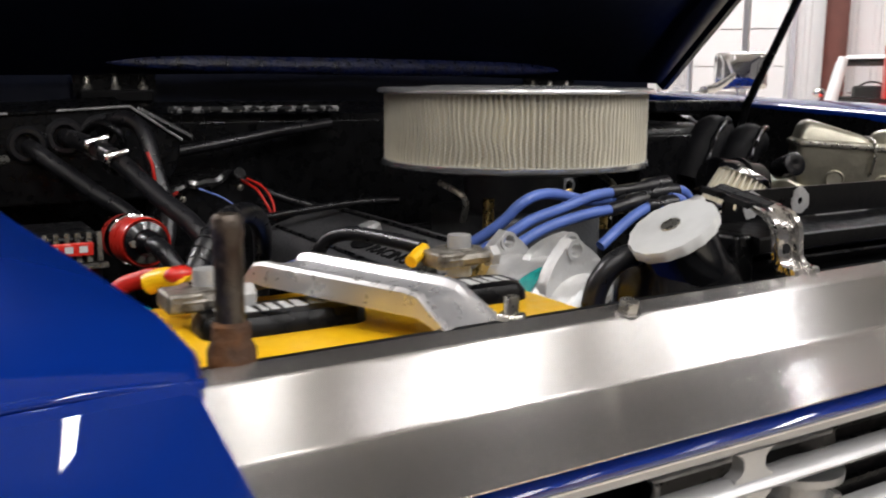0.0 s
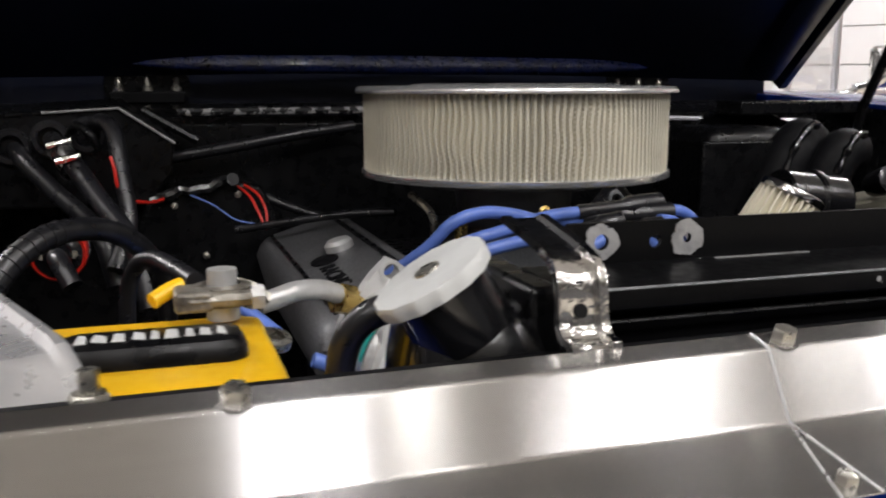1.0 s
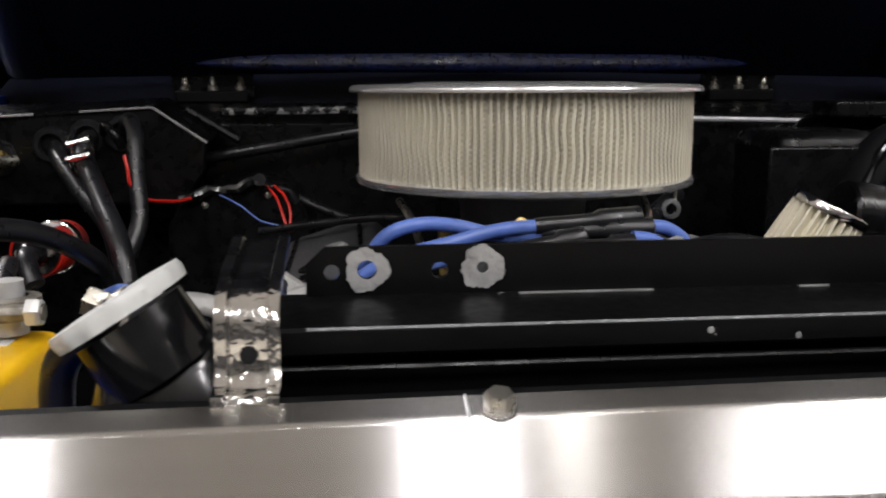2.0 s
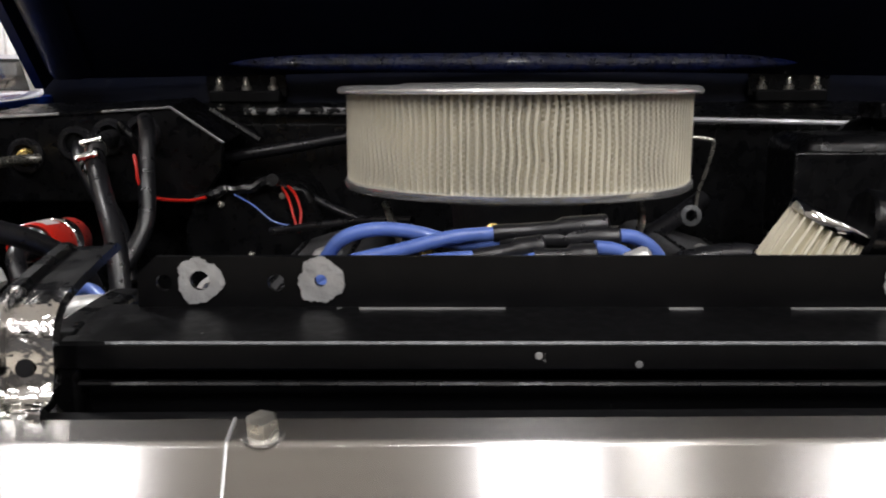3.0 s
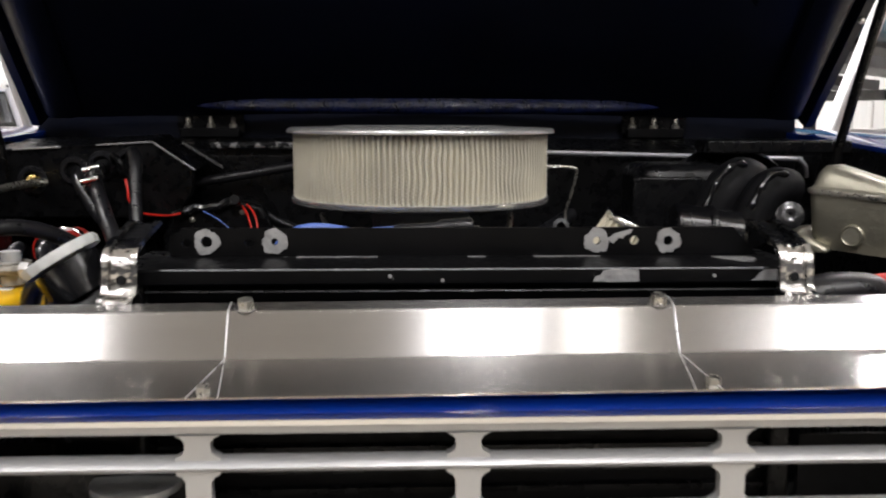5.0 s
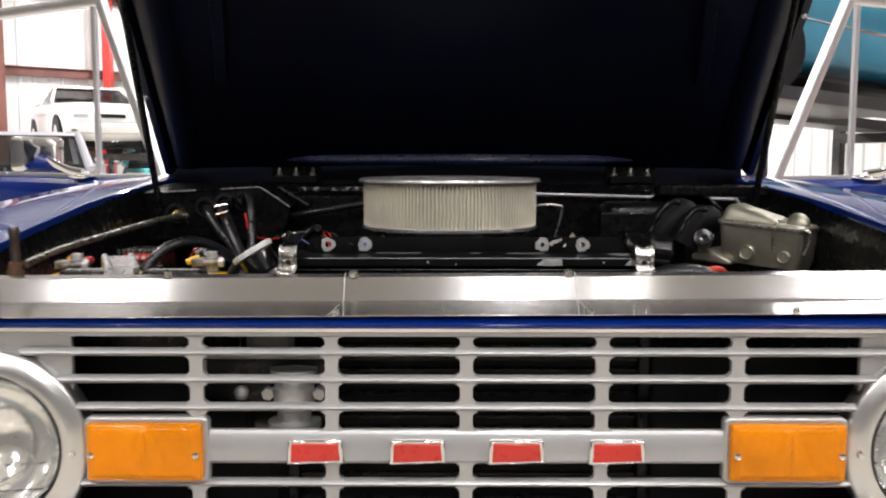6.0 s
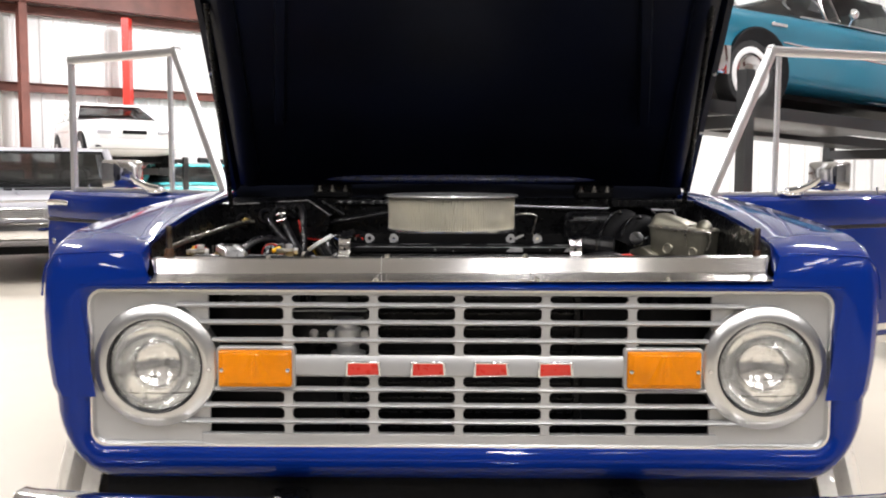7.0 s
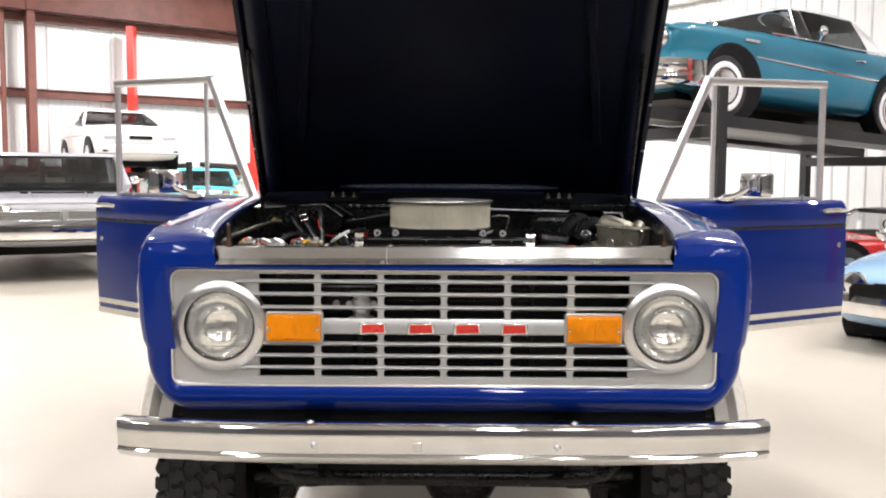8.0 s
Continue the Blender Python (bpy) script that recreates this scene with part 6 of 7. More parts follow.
part("eyelet", lathe(B(), (0.205, 0.815, 1.126), (0, -1, 0.1), [(0.007, 0), (0.0125, 0.001), (0.0125, 0.006), (0.007, 0.007)], 20), GREYCOVER, dip)
rc = thing("red_cable", (0.30, 0.16, 1.16), "bright red cable end beside the radiator bracket", "cable")
part("sheath", tube(B(), [(0.318, 0.150, 1.147), (0.330, 0.154, 1.152), (0.350, 0.162, 1.158), (0.372, 0.172, 1.158), (0.390, 0.18, 1.140)], lambda t: 0.003 + 0.0035 * math.sin(math.pi * min(1, t * 1.3)), 10, 5, 0.7), WIRERED, rc)
ch = thing("charge_hose", (0.30, 0.14, 1.12), "black moulded hose behind the radiator bracket", "hose")
part("hose", tube(B(), [(0.262, 0.12, 1.150), (0.30, 0.125, 1.156), (0.335, 0.135, 1.150), (0.36, 0.15, 1.12)], 0.016, 14), RUBBER, ch)
cb = thing("cable_block", (-0.49, 0.07, 1.16), "white plastic and zinc cable block behind the cover", "connector")
part("red_knob", ball(B(), (-0.556, 0.20, 1.172), 0.006, 12, (1.5, 1, 0.9)), RED, cb)
horn = thing("horn_unit", (-0.235, 0.06, 0.99), "grey metal horn unit behind the grille bars", "horn")
part("plate", prism(B(), rounded_rect(-0.335, -0.17, 0.985, 1.058, 0.006), 0.050, 0.056), BLACK, horn, "black plate")
part("plate_edge", tube(B(), [(-0.332, 0.048, 1.02), (-0.332, 0.048, 1.054), (-0.325, 0.048, 1.058), (-0.18, 0.048, 1.058)], 0.0025, 8, 2), BAREMETAL, horn)
part("drum", lathe(B(), (-0.217, 0.045, 1.018), (0, 0, 1), [(0.018, -0.052), (0.034, -0.050), (0.034, -0.042), (0.022, -0.040), (0.022, -0.028), (0.026, -0.024), (0.026, 0.004), (0.020, 0.010), (0.020, 0.020), (0.030, 0.022), (0.030, 0.027), (0, 0.029)], 28), CAST, horn, "zinc horn drum")
for x in (-0.250, -0.184):
    part("mounting_nut", hexhead(B(), (x, 0.046, 1.012), (0, -1, 0), 0.009, 0.010), CAST, horn)
part("knob", ball(B(), (-0.285, 0.045, 1.012), 0.010, 12), CAST, horn)

# ---- other vehicles and lifts in the hall ----
def body_car(name, label, m, paint, L=4.7, W=1.85, floor=0.28, belt=0.88, roof=1.38, hood=0.86, nose=0.62, tail=0.84, cab=(0.30, 0.42, 0.66, 0.80), wheel_r=0.33, axles=(0.19, 0.78), whitewall=False, chrome=True, roofpaint=None, skirts=False, truckish=False, chin=0.09, quarter=0.0, closed_back=False, tint=None, mouth=False, group=""):
    """A whole car, front towards -y, centred on its middle, then placed by m."""
    car = thing(name, (0, 0, 0), label, "car", group)
    hw_, y0 = W / 2, -L / 2

    def ring(f, zt, w, zb=floor, soft=0.06):
        y = y0 + f * L
        sh = min(soft, (zt - zb) * 0.3)
        half = [(0.0, zt + 0.02), (w * 0.62, zt + 0.012), (w - sh * 0.8, zt - 0.01), (w - sh * 0.15, zt - sh), (w, zt - sh * 2.2), (w, zb + (zt - zb) * 0.32), (w - 0.03, zb + 0.05), (w - 0.10, zb)]
        return [(x, y, z) for x, z in half] + [(-x, y, z) for x, z in half[:0:-1]]

    sq = 0.97 if truckish else 0.86
    rows = [ring(0.0, nose, hw_ * sq * 0.94, floor + 0.14), ring(0.012, nose + 0.07, hw_ * sq, floor + 0.09), ring(0.05, hood - 0.06 if not truckish else hood - 0.01, hw_ * (sq + 0.06 if not truckish else 0.985)), ring(0.14, hood - 0.01, hw_ * 0.985), ring(cab[0], hood + 0.03, hw_),
            ring(0.5, belt, hw_), ring(cab[3], belt, hw_), ring(0.93, tail, hw_ * 0.97), ring(0.985, tail - 0.06, hw_ * 0.92, floor + 0.08), ring(1.0, tail - 0.14, hw_ * 0.88, floor + 0.14)]
    bm = loft(B(), rows)
    bmesh.ops.transform(bm, matrix=m, verts=bm.verts[:])
    car.matrix_basis = m

    def add(nm, b, mat, parent=None, lab="", **kw):
        bmesh.ops.transform(b, matrix=m, verts=b.verts[:])
        return part(nm, b, mat, parent or car, lab, **kw)

    body = part("body", bm, paint, car, "", smooth=55)
    md = body.modifiers.new("smooth_panels", "SUBSURF")
    md.levels = md.render_levels = 1
    ya, yb, yc, yd = (y0 + f * L for f in cab)
    wr, wb = hw_ * (0.72 if not truckish else 0.84), hw_ * 0.94
    zb = belt - 0.02
    # plain black box: the shadow under the body is put into its colour
    add("underbody", box(B(), -hw_ * 0.8, hw_ * 0.8, y0 + 0.12 * L, y0 + 0.93 * L, floor - 0.10, floor + 0.08), BLACK_MATT, lab="underbody, made black for its shadow")
    # the cabin: a black plate for its dimness, seats and wheel behind thin panes
    add("cabin_dark", box(B(), -wb * 0.93, wb * 0.93, ya + 0.12, yd - 0.10, zb - 0.05, belt + 0.035), BLACK_MATT, lab="black plate standing in for the dim cabin")
    for s in (-1, 1):
        add("seat", loft(B(), [[(s * wb * 0.45 + dx, (ya + yd) / 2 + 0.05 + dy + (z - zb) * 0.25, z) for dx, dy in ((-0.24, -0.06), (0.24, -0.06), (0.24, 0.07), (-0.24, 0.07))] for z in (zb, belt + (roof - belt) * 0.34)]), SEATTRIM, bevel=0.03)
    add("steering_wheel", lathe(B(), (wb * 0.45, ya + 0.42, belt + 0.06), (0, 1, 0.6), [(0.17, -0.012), (0.185, 0.0), (0.17, 0.012), (0.158, 0.0), (0.17, -0.012)], 24), BLACK_MATT)

    def pane(name, a, b, c, d):
        n = (Vector(b) - Vector(a)).cross(Vector(d) - Vector(a)).normalized() * 0.005
        add(name, loft(B(), [[Vector(p) + n for p in (a, b, c, d)], [Vector(p) - n for p in (a, b, c, d)]]), tint or GLASS, smooth=0).visible_shadow = False

    zr = roof - 0.045
    pane("windscreen", (-wb, ya, zb), (wb, ya, zb), (wr, yb, zr), (-wr, yb, zr))
    if closed_back:
        # black sheet added behind the panes to darken the view through them
        add("cab_back", loft(B(), [[(-wb, yd - o, zb), (wb, yd - o, zb), (wr, yc - o, zr), (-wr, yc - o, zr)] for o in (0.02, 0.06)]), BLACK_MATT, lab="black sheet added to darken the cabin")
    pane("rear_window", (wb, yd, zb), (-wb, yd, zb), (-wr, yc, zr), (wr, yc, zr))
    ym, yn = (ya + yd) / 2 + 0.15, (yb + yc) / 2 + 0.1
    for s in (-1, 1):
        if quarter:
            q0, q1 = yd - quarter * (yd - ya), yc - quarter * (yc - yb)
            add("quarter_panel", loft(B(), [[(s * (wb + o), q0, zb), (s * (wb + o), yd + 0.05, zb), (s * (wr + o), yc + 0.05, zr), (s * (wr + o), q1, zr)] for o in (-0.02, 0.025)]), roofpaint or paint)
        pane("side_window", (s * wb, ya, zb), (s * wb, ym, zb), (s * wr, yn, zr), (s * wr, yb, zr))
        pane("side_window", (s * wb, ym, zb), (s * wb, yd, zb), (s * wr, yc, zr), (s * wr, yn, zr))
    r = B()
    loft(r, [[(-wr - 0.02, yb - 0.03, roof - 0.05), (wr + 0.02, yb - 0.03, roof - 0.05), (wr + 0.02, yc + 0.04, roof - 0.05), (-wr - 0.02, yc + 0.04, roof - 0.05)], [(-wr * 0.97, yb, roof - 0.02), (wr * 0.97, yb, roof - 0.02), (wr * 0.97, yc, roof - 0.02), (-wr * 0.97, yc, roof - 0.02)], [(-wr * 0.7, yb + 0.15, roof), (wr * 0.7, yb + 0.15, roof), (wr * 0.7, yc - 0.1, roof), (-wr * 0.7, yc - 0.1, roof)]])
    add("roof", r, roofpaint or paint, smooth=60)
    add("headliner", box(B(), -wr * 0.97, wr * 0.97, yb + 0.02, yc - 0.02, roof - 0.075, roof - 0.055), BLACK_MATT)
    for s in (-1, 1):
        for a, b, t in (((s * wb, ya, zb), (s * wr, yb, roof - 0.04), 0.06 if truckish else 0.035), ((s * wb, yd, zb), (s * wr, yc, roof - 0.04), 0.06), ((s * wb, (ya + yd) / 2 + 0.15, zb), (s * wr, (yb + yc) / 2 + 0.1, roof - 0.04), 0.03)):
            add("pillar", cyl(B(), a, b, t, t * 0.8, 10), CHROME if chrome and t < 0.05 else (roofpaint or paint))
        add("mirror", ball(B(), (s * (hw_ + 0.07), ya + 0.25, belt + 0.08), 0.075, 14, (1, 0.7, 0.8)), CHROME if chrome else paint)
        if not chrome:
            add("headlight", box(B(), s * hw_ * 0.66 - 0.13, s * hw_ * 0.66 + 0.13, y0 - 0.01, y0 + 0.10, nose - 0.02, nose + 0.06), SILVERCAR, lab="slim headlight", bevel=0.02)
        else:
            add("headlight", lathe(B(), (s * hw_ * 0.68, y0 + 0.03, nose + 0.0), (0, -1, 0), [(0.105, -0.03), (0.105, 0.02), (0.09, 0.03), (0.085, 0.012), (0.0, 0.03)], 22), CHROME, lab="round headlight")
        add("side_trim", box(B(), min(s * hw_ * 0.985, s * (hw_ + 0.015)), max(s * hw_ * 0.985, s * (hw_ + 0.015)), y0 + L * 0.27, y0 + L * 0.92, belt - 0.24, belt - 0.20), CHROME if chrome else paint)
        for f in axles:
            yy = y0 + f * L
            if skirts and f > 0.5:
                add("tyre", lathe(B(), (s * (hw_ - 0.34), yy, wheel_r), (s, 0, 0), [(wheel_r * 0.6, -0.04), (wheel_r, 0.0), (wheel_r, 0.13), (wheel_r * 0.62, 0.172)], 40), TYRE)
                continue
            # no recess is cut; a black disc on the body side gives its shade
            add("wheel_well", lathe(B(), (s * (hw_ - 0.20), yy, wheel_r), (s, 0, 0), [(wheel_r * 1.22, 0), (wheel_r * 1.22, 0.205), (wheel_r * 1.1, 0.207), (0, 0.20)], 36), BLACK_MATT, lab="black disc standing in for the shaded wheel arch")
            w = add("wheel", lathe(B(), (s * (hw_ - 0.16), yy, wheel_r), (s, 0, 0), [(wheel_r * 0.6, 0.0), (wheel_r * 0.62, 0.17), (wheel_r * 0.5, 0.18), (wheel_r * 0.2, 0.165), (wheel_r * 0.16, 0.19), (0, 0.195)], 32), CHROME if chrome else SPUN)
            add("tyre", lathe(B(), (s * (hw_ - 0.16), yy, wheel_r), (s, 0, 0), [(wheel_r * 0.6, -0.04), (wheel_r * 0.94, -0.04), (wheel_r, 0.0), (wheel_r, 0.13), (wheel_r * 0.95, 0.168), (wheel_r * 0.62, 0.172)], 40), TYRE, w)
            if whitewall:
                add("whitewall", lathe(B(), (s * (hw_ - 0.16), yy, wheel_r), (s, 0, 0), [(wheel_r * 0.68, 0.170), (wheel_r * 0.90, 0.1715), (wheel_r * 0.90, 0.1755), (wheel_r * 0.68, 0.178)], 40), WHITEPAINT, w)
    for yy, d in ((y0, -1), (-y0, 1)):
        zc = floor + 0.22
        rows = []
        for x in (-hw_ * 0.98, -hw_ * 0.9, -hw_ * 0.4, 0, hw_ * 0.4, hw_ * 0.9, hw_ * 0.98):
            back = 0.12 * max(0, abs(x) / hw_ - 0.4) ** 2 * 4
            rows.append([(x, yy + d * (0.06 - back + o), z) for o, z in ((-0.03, zc - chin), (0.03, zc - chin * 0.8), (0.045, zc), (0.03, zc + chin * 0.8), (-0.03, zc + chin))])
        add("bumper", loft(B(), rows), CHROME if chrome else paint, smooth=50)
    gw = hw_ * (0.80 if truckish else (0.50 if chrome else 0.26))
    gr = add("grille", box(B(), -gw, gw, y0 - 0.012, y0 + 0.04, nose - (0.10 if chrome else 0.02), nose + (0.03 if chrome else 0.05)), SPUN if truckish else BLACK_MATT)
    if not chrome:
        for x, w in ((0.0, 0.36), (-hw_ * 0.70, 0.13), (hw_ * 0.70, 0.13)):
            add("air_intake", box(B(), x - w, x + w, y0 - 0.075 + 0.10 * abs(x), y0 + 0.06, floor + 0.17, floor + 0.205), BLACK_MATT, lab="dark slot in the front bumper", bevel=0.012)
    if truckish and chrome:
        for s in (-1, 1):
            add("marker_lamp", box(B(), min(s * hw_ * 0.84, s * hw_ * 0.95), max(s * hw_ * 0.84, s * hw_ * 0.95), y0 - 0.02, y0 + 0.03, nose + 0.035, nose + 0.085), AMBER, lab="amber marker lamp", bevel=0.01)
            add("grille_frame", tube(B(), [(s * 0.03, y0 - 0.02, nose - 0.09), (s * 0.03, y0 - 0.02, nose + 0.02), (s * gw, y0 - 0.02, nose + 0.02), (s * gw, y0 - 0.02, nose - 0.09), (s * 0.03, y0 - 0.02, nose - 0.09)], 0.010, 8, 1), CHROME, gr)
            add("hood_crease", tube(B(), [(s * 0.30, y0 + 0.06 * L, hood + 0.012), (s * 0.33, y0 + 0.15 * L, hood + 0.026), (s * 0.36, ya - 0.05, hood + 0.052)], 0.016, 8, 4, 0.6), paint)
            add("wiper", cyl(B(), (s * 0.15, ya - 0.01, zb + 0.03), (s * 0.62, ya + 0.02, zb + 0.10), 0.008, seg=6), BLACK_MATT)
        add("hood_lip", tube(B(), [(-hw_ * 0.88, y0 + 0.01, nose + 0.10), (0, y0 - 0.02, nose + 0.112), (hw_ * 0.88, y0 + 0.01, nose + 0.10)], 0.014, 8, 5), CHROME)
        add("vent_slot", box(B(), -0.46, 0.46, ya - 0.20, ya - 0.12, hood + 0.035, hood + 0.058), BLACK_MATT)
    if truckish:
        for s in (-1, 1):
            for k in range(5):
                z = nose - 0.085 + 0.021 * k
                add("grille_slot", box(B(), min(s * 0.05, s * (gw - 0.05)), max(s * 0.05, s * (gw - 0.05)), y0 - 0.016, y0 + 0.02, z, z + 0.007), BLACK_MATT, gr)
    elif mouth:
        add("air_intake", loft(B(), [[(a, y, b) for a, b in rounded_rect(-hw_ * q, hw_ * q, nose - 0.16, nose + 0.02, 0.05)] for y, q in ((y0 - 0.03, 0.70), (y0 + 0.10, 0.74))]), BLACK_MATT, lab="dark oval air intake")
    elif chrome:
        for k in range(4):
            add("grille_bar", box(B(), -hw_ * 0.78, hw_ * 0.78, y0 - 0.03, y0 + 0.03, nose - 0.09 + 0.045 * k, nose - 0.065 + 0.045 * k), SPUN if truckish else CHROME, gr)
        for k in range(9):
            xx = -hw_ * 0.5 + hw_ * k / 8
            add("grille_bar", box(B(), xx - 0.008, xx + 0.008, y0 - 0.028, y0 + 0.03, nose - 0.10, nose + 0.08), CHROME, gr)
    return car


def heading(x, y, z, front):
    """Place a car so that its front looks along the plan direction given in degrees (0: towards -y, 90: towards +x)."""
    return pose(x, y, z, 0, 0, front)


# silver pickup by the left wall
body_car("parked_pickup", "silver vintage pickup with a chrome grille, parked on the floor", heading(-5.85, 11.0, 0.0, 27), SILVERCAR, L=4.8, W=1.98, floor=0.42, belt=1.20, roof=1.66, hood=1.06, nose=0.88, tail=1.15, chin=0.11, cab=(0.28, 0.36, 0.56, 0.60), wheel_r=0.38, axles=(0.17, 0.77), truckish=True, tint=SMOKED)
# white coupe up on a lift
body_car("lifted_coupe", "white modern coupe raised on a lift", heading(-6.93, 16.6, 1.415, 33), WHITECAR, L=4.05, W=1.64, floor=0.2, belt=0.96, roof=1.29, hood=0.90, nose=0.63, tail=0.97, cab=(0.33, 0.49, 0.62, 0.80), wheel_r=0.31, axles=(0.19, 0.77), chrome=False, quarter=0.30, tint=SMOKED)
cl = thing("car_lift", (-7.03, 16.6, 0), "dark four-post car lift carrying the white coupe", "car lift")
for s in (-1, 1):
    for nm, b in [("runway", (s * 0.62 - 0.22, s * 0.62 + 0.22, -2.2, 2.2, 1.28, 1.412))] + [("post", (s * 1.0 - 0.05, s * 1.0 + 0.05, y - 0.05, y + 0.05, 0.0, 1.62)) for y in (-1.9, 1.9)]:
        bm = box(B(), *b)
        bmesh.ops.transform(bm, matrix=heading(-7.03, 16.6, 0.0, 35), verts=bm.verts[:])
        part(nm, bm, LIFTBLACK, cl, bevel=0.01)
# turquoise classic
body_car("parked_turquoise_car", "turquoise vintage car parked behind the vehicle", heading(-5.75, 17.9, 0.0, 18), TURQ, L=4.0, W=1.85, floor=0.35, belt=1.20, roof=1.50, hood=1.10, nose=0.95, tail=1.2, wheel_r=0.36, cab=(0.10, 0.15, 0.50, 0.54), truckish=True, closed_back=True)
# teal sedan on the four-post lift, which slopes a little to the rear
TD = Vector((0.866, 0.500, 0)).normalized()
front_axle_at = Vector((3.07, 7.75, 0))                  # foot of the near front wheel
tl = front_axle_at + TD * 1.73 + Vector((-TD.y, TD.x, 0)) * 1.0
TURN = math.degrees(math.atan2(-TD.x, TD.y))
DECK = pose(tl.x, tl.y, 1.925, 0, 0, TURN) @ pose(0, 0, 0, -2.8)


def finned_sedan(m):
    car = thing("lifted_sedan", (0, 0, 0), "teal finned vintage sedan, white roof, whitewall tyres, on a lift", "car")
    car.matrix_basis = m

    def add(nm, b, mat, parent=None, lab="", **kw):
        if nm not in ("wheel", "tyre", "whitewall"):       # the body rides high on its springs
            bmesh.ops.transform(b, matrix=pose(0, 0, 0.015) @ Matrix.Diagonal((1, 1, 1.10, 1)), verts=b.verts[:])
            for v in b.verts:                              # short front overhang
                if v.co.y < -1.73:
                    v.co.y = -1.73 + (v.co.y + 1.73) * 0.80
        bmesh.ops.transform(b, matrix=m, verts=b.verts[:])
        return part(nm, b, mat, parent or car, lab, **kw)

    def ring(y, zc, zf, w, zb):
        half = [(0.0, zc), (0.45 * w, zc - 0.006), (0.74 * w, zc - 0.03), (0.84 * w, zf - 0.012), (0.93 * w, zf), (0.985 * w, zf - 0.035), (w, zf - 0.10), (0.985 * w, zf - 0.20), (0.95 * w, zf - 0.27),
                (0.975 * w, zf - 0.34), (0.985 * w, zf - 0.46), (0.95 * w, zb + 0.05), (0.86 * w, zb), (0.5 * w, zb - 0.01)]
        return [(x, y, z) for x, z in half] + [(-x, y, z) for x, z in half[:0:-1]]

    rows = [ring(*q) for q in ((-2.70, 0.66, 0.80, 0.88, 0.36), (-2.66, 0.74, 0.87, 0.94, 0.32), (-2.50, 0.83, 0.91, 0.97, 0.28), (-2.2, 0.89, 0.92, 0.98, 0.24), (-1.73, 0.93, 0.925, 0.99, 0.22), (-1.1, 0.96, 0.935, 0.99, 0.22),
                               (-0.55, 0.97, 0.94, 0.99, 0.22), (0.3, 0.92, 0.935, 0.99, 0.22), (1.1, 0.93, 0.935, 0.99, 0.22), (1.8, 0.93, 0.96, 0.98, 0.26), (2.4, 0.90, 0.985, 0.96, 0.30), (2.66, 0.84, 0.97, 0.93, 0.34), (2.70, 0.74, 0.88, 0.90, 0.38))]
    body = add("body", loft(B(), rows), TEAL, lab="teal body with creased sides", smooth=50)
    md = body.modifiers.new("smooth_panels", "SUBSURF")
    md.levels = md.render_levels = 1
    # the shadowed underside, drawn as a flat black box
    add("underbody", box(B(), -0.70, 0.70, -2.3, 2.3, 0.17, 0.26), BLACK_MATT, lab="underbody, made black for its shadow")
    add("headliner", loft(B(), [[(-0.70, y, z), (0.70, y, z), (0.70, y, z - 0.012), (-0.70, y, z - 0.012)] for y, z in ((-0.60, 1.262), (-0.1, 1.30), (0.4, 1.30), (0.8, 1.235))]), BLACK_MATT)
    # black plate over the closed body top stands in for the dim cabin
    add("cabin_dark", box(B(), -0.84, 0.84, -0.50, 1.05, 0.90, 0.975), BLACK_MATT, lab="black plate standing in for the dim cabin")
    for s in (-1, 1):
        add("seat", loft(B(), [[(s * 0.42 + dx, 0.12 + dy + (z - 0.9) * 0.2, z) for dx, dy in ((-0.32, -0.07), (0.32, -0.07), (0.32, 0.08), (-0.32, 0.08))] for z in (0.88, 1.12)]), SEATTRIM, bevel=0.03)
    add("steering_wheel", lathe(B(), (0.42, -0.25, 1.03), (0, 1, 0.6), [(0.19, -0.01), (0.20, 0.0), (0.19, 0.01), (0.18, 0.0), (0.19, -0.01)], 24), WHITEP)
    # wrap-round windscreen: a curved sheet from cowl to roof
    def arc(y0, yc, w, z, n=12):
        out = []
        for k in range(n + 1):
            u = 2 * k / n - 1
            out.append(Vector((w * math.copysign(abs(u) ** 0.8, u), y0 + (yc - y0) * abs(u) ** 3.2, z)))
        return out
    low, high = arc(-0.92, -0.47, 0.885, 0.955), arc(-0.66, -0.50, 0.74, 1.265)
    bm = B()
    for off in (0.0, 0.006):
        loft(bm, [[p + Vector((0, off, 0)) for p in low], [p + Vector((0, off, 0)) for p in high]], closed=False)
    add("windscreen", bm, GLASS, lab="clear wrap-round windscreen", smooth=60).visible_shadow = False
    add("windscreen_frame", tube(B(), high, 0.014, 8, 2), CHROME)
    add("windscreen_frame", tube(B(), low, 0.012, 8, 2), CHROME)
    roof = [[(-w, y, z - d), (-w * 0.97, y, z - 0.02), (-w * 0.75, y, z), (0, y, z + 0.012), (w * 0.75, y, z), (w * 0.97, y, z - 0.02), (w, y, z - d), (w * 0.9, y, z - d - 0.004), (0, y, z - 0.03), (-w * 0.9, y, z - d - 0.004)] for y, w, z, d in
            ((-0.68, 0.70, 1.285, 0.03), (-0.55, 0.755, 1.315, 0.04), (-0.1, 0.775, 1.345, 0.05), (0.35, 0.775, 1.345, 0.055), (0.65, 0.77, 1.32, 0.06), (0.85, 0.76, 1.275, 0.07))]
    add("roof", loft(B(), roof), WHITECAR, lab="white painted roof", smooth=60)
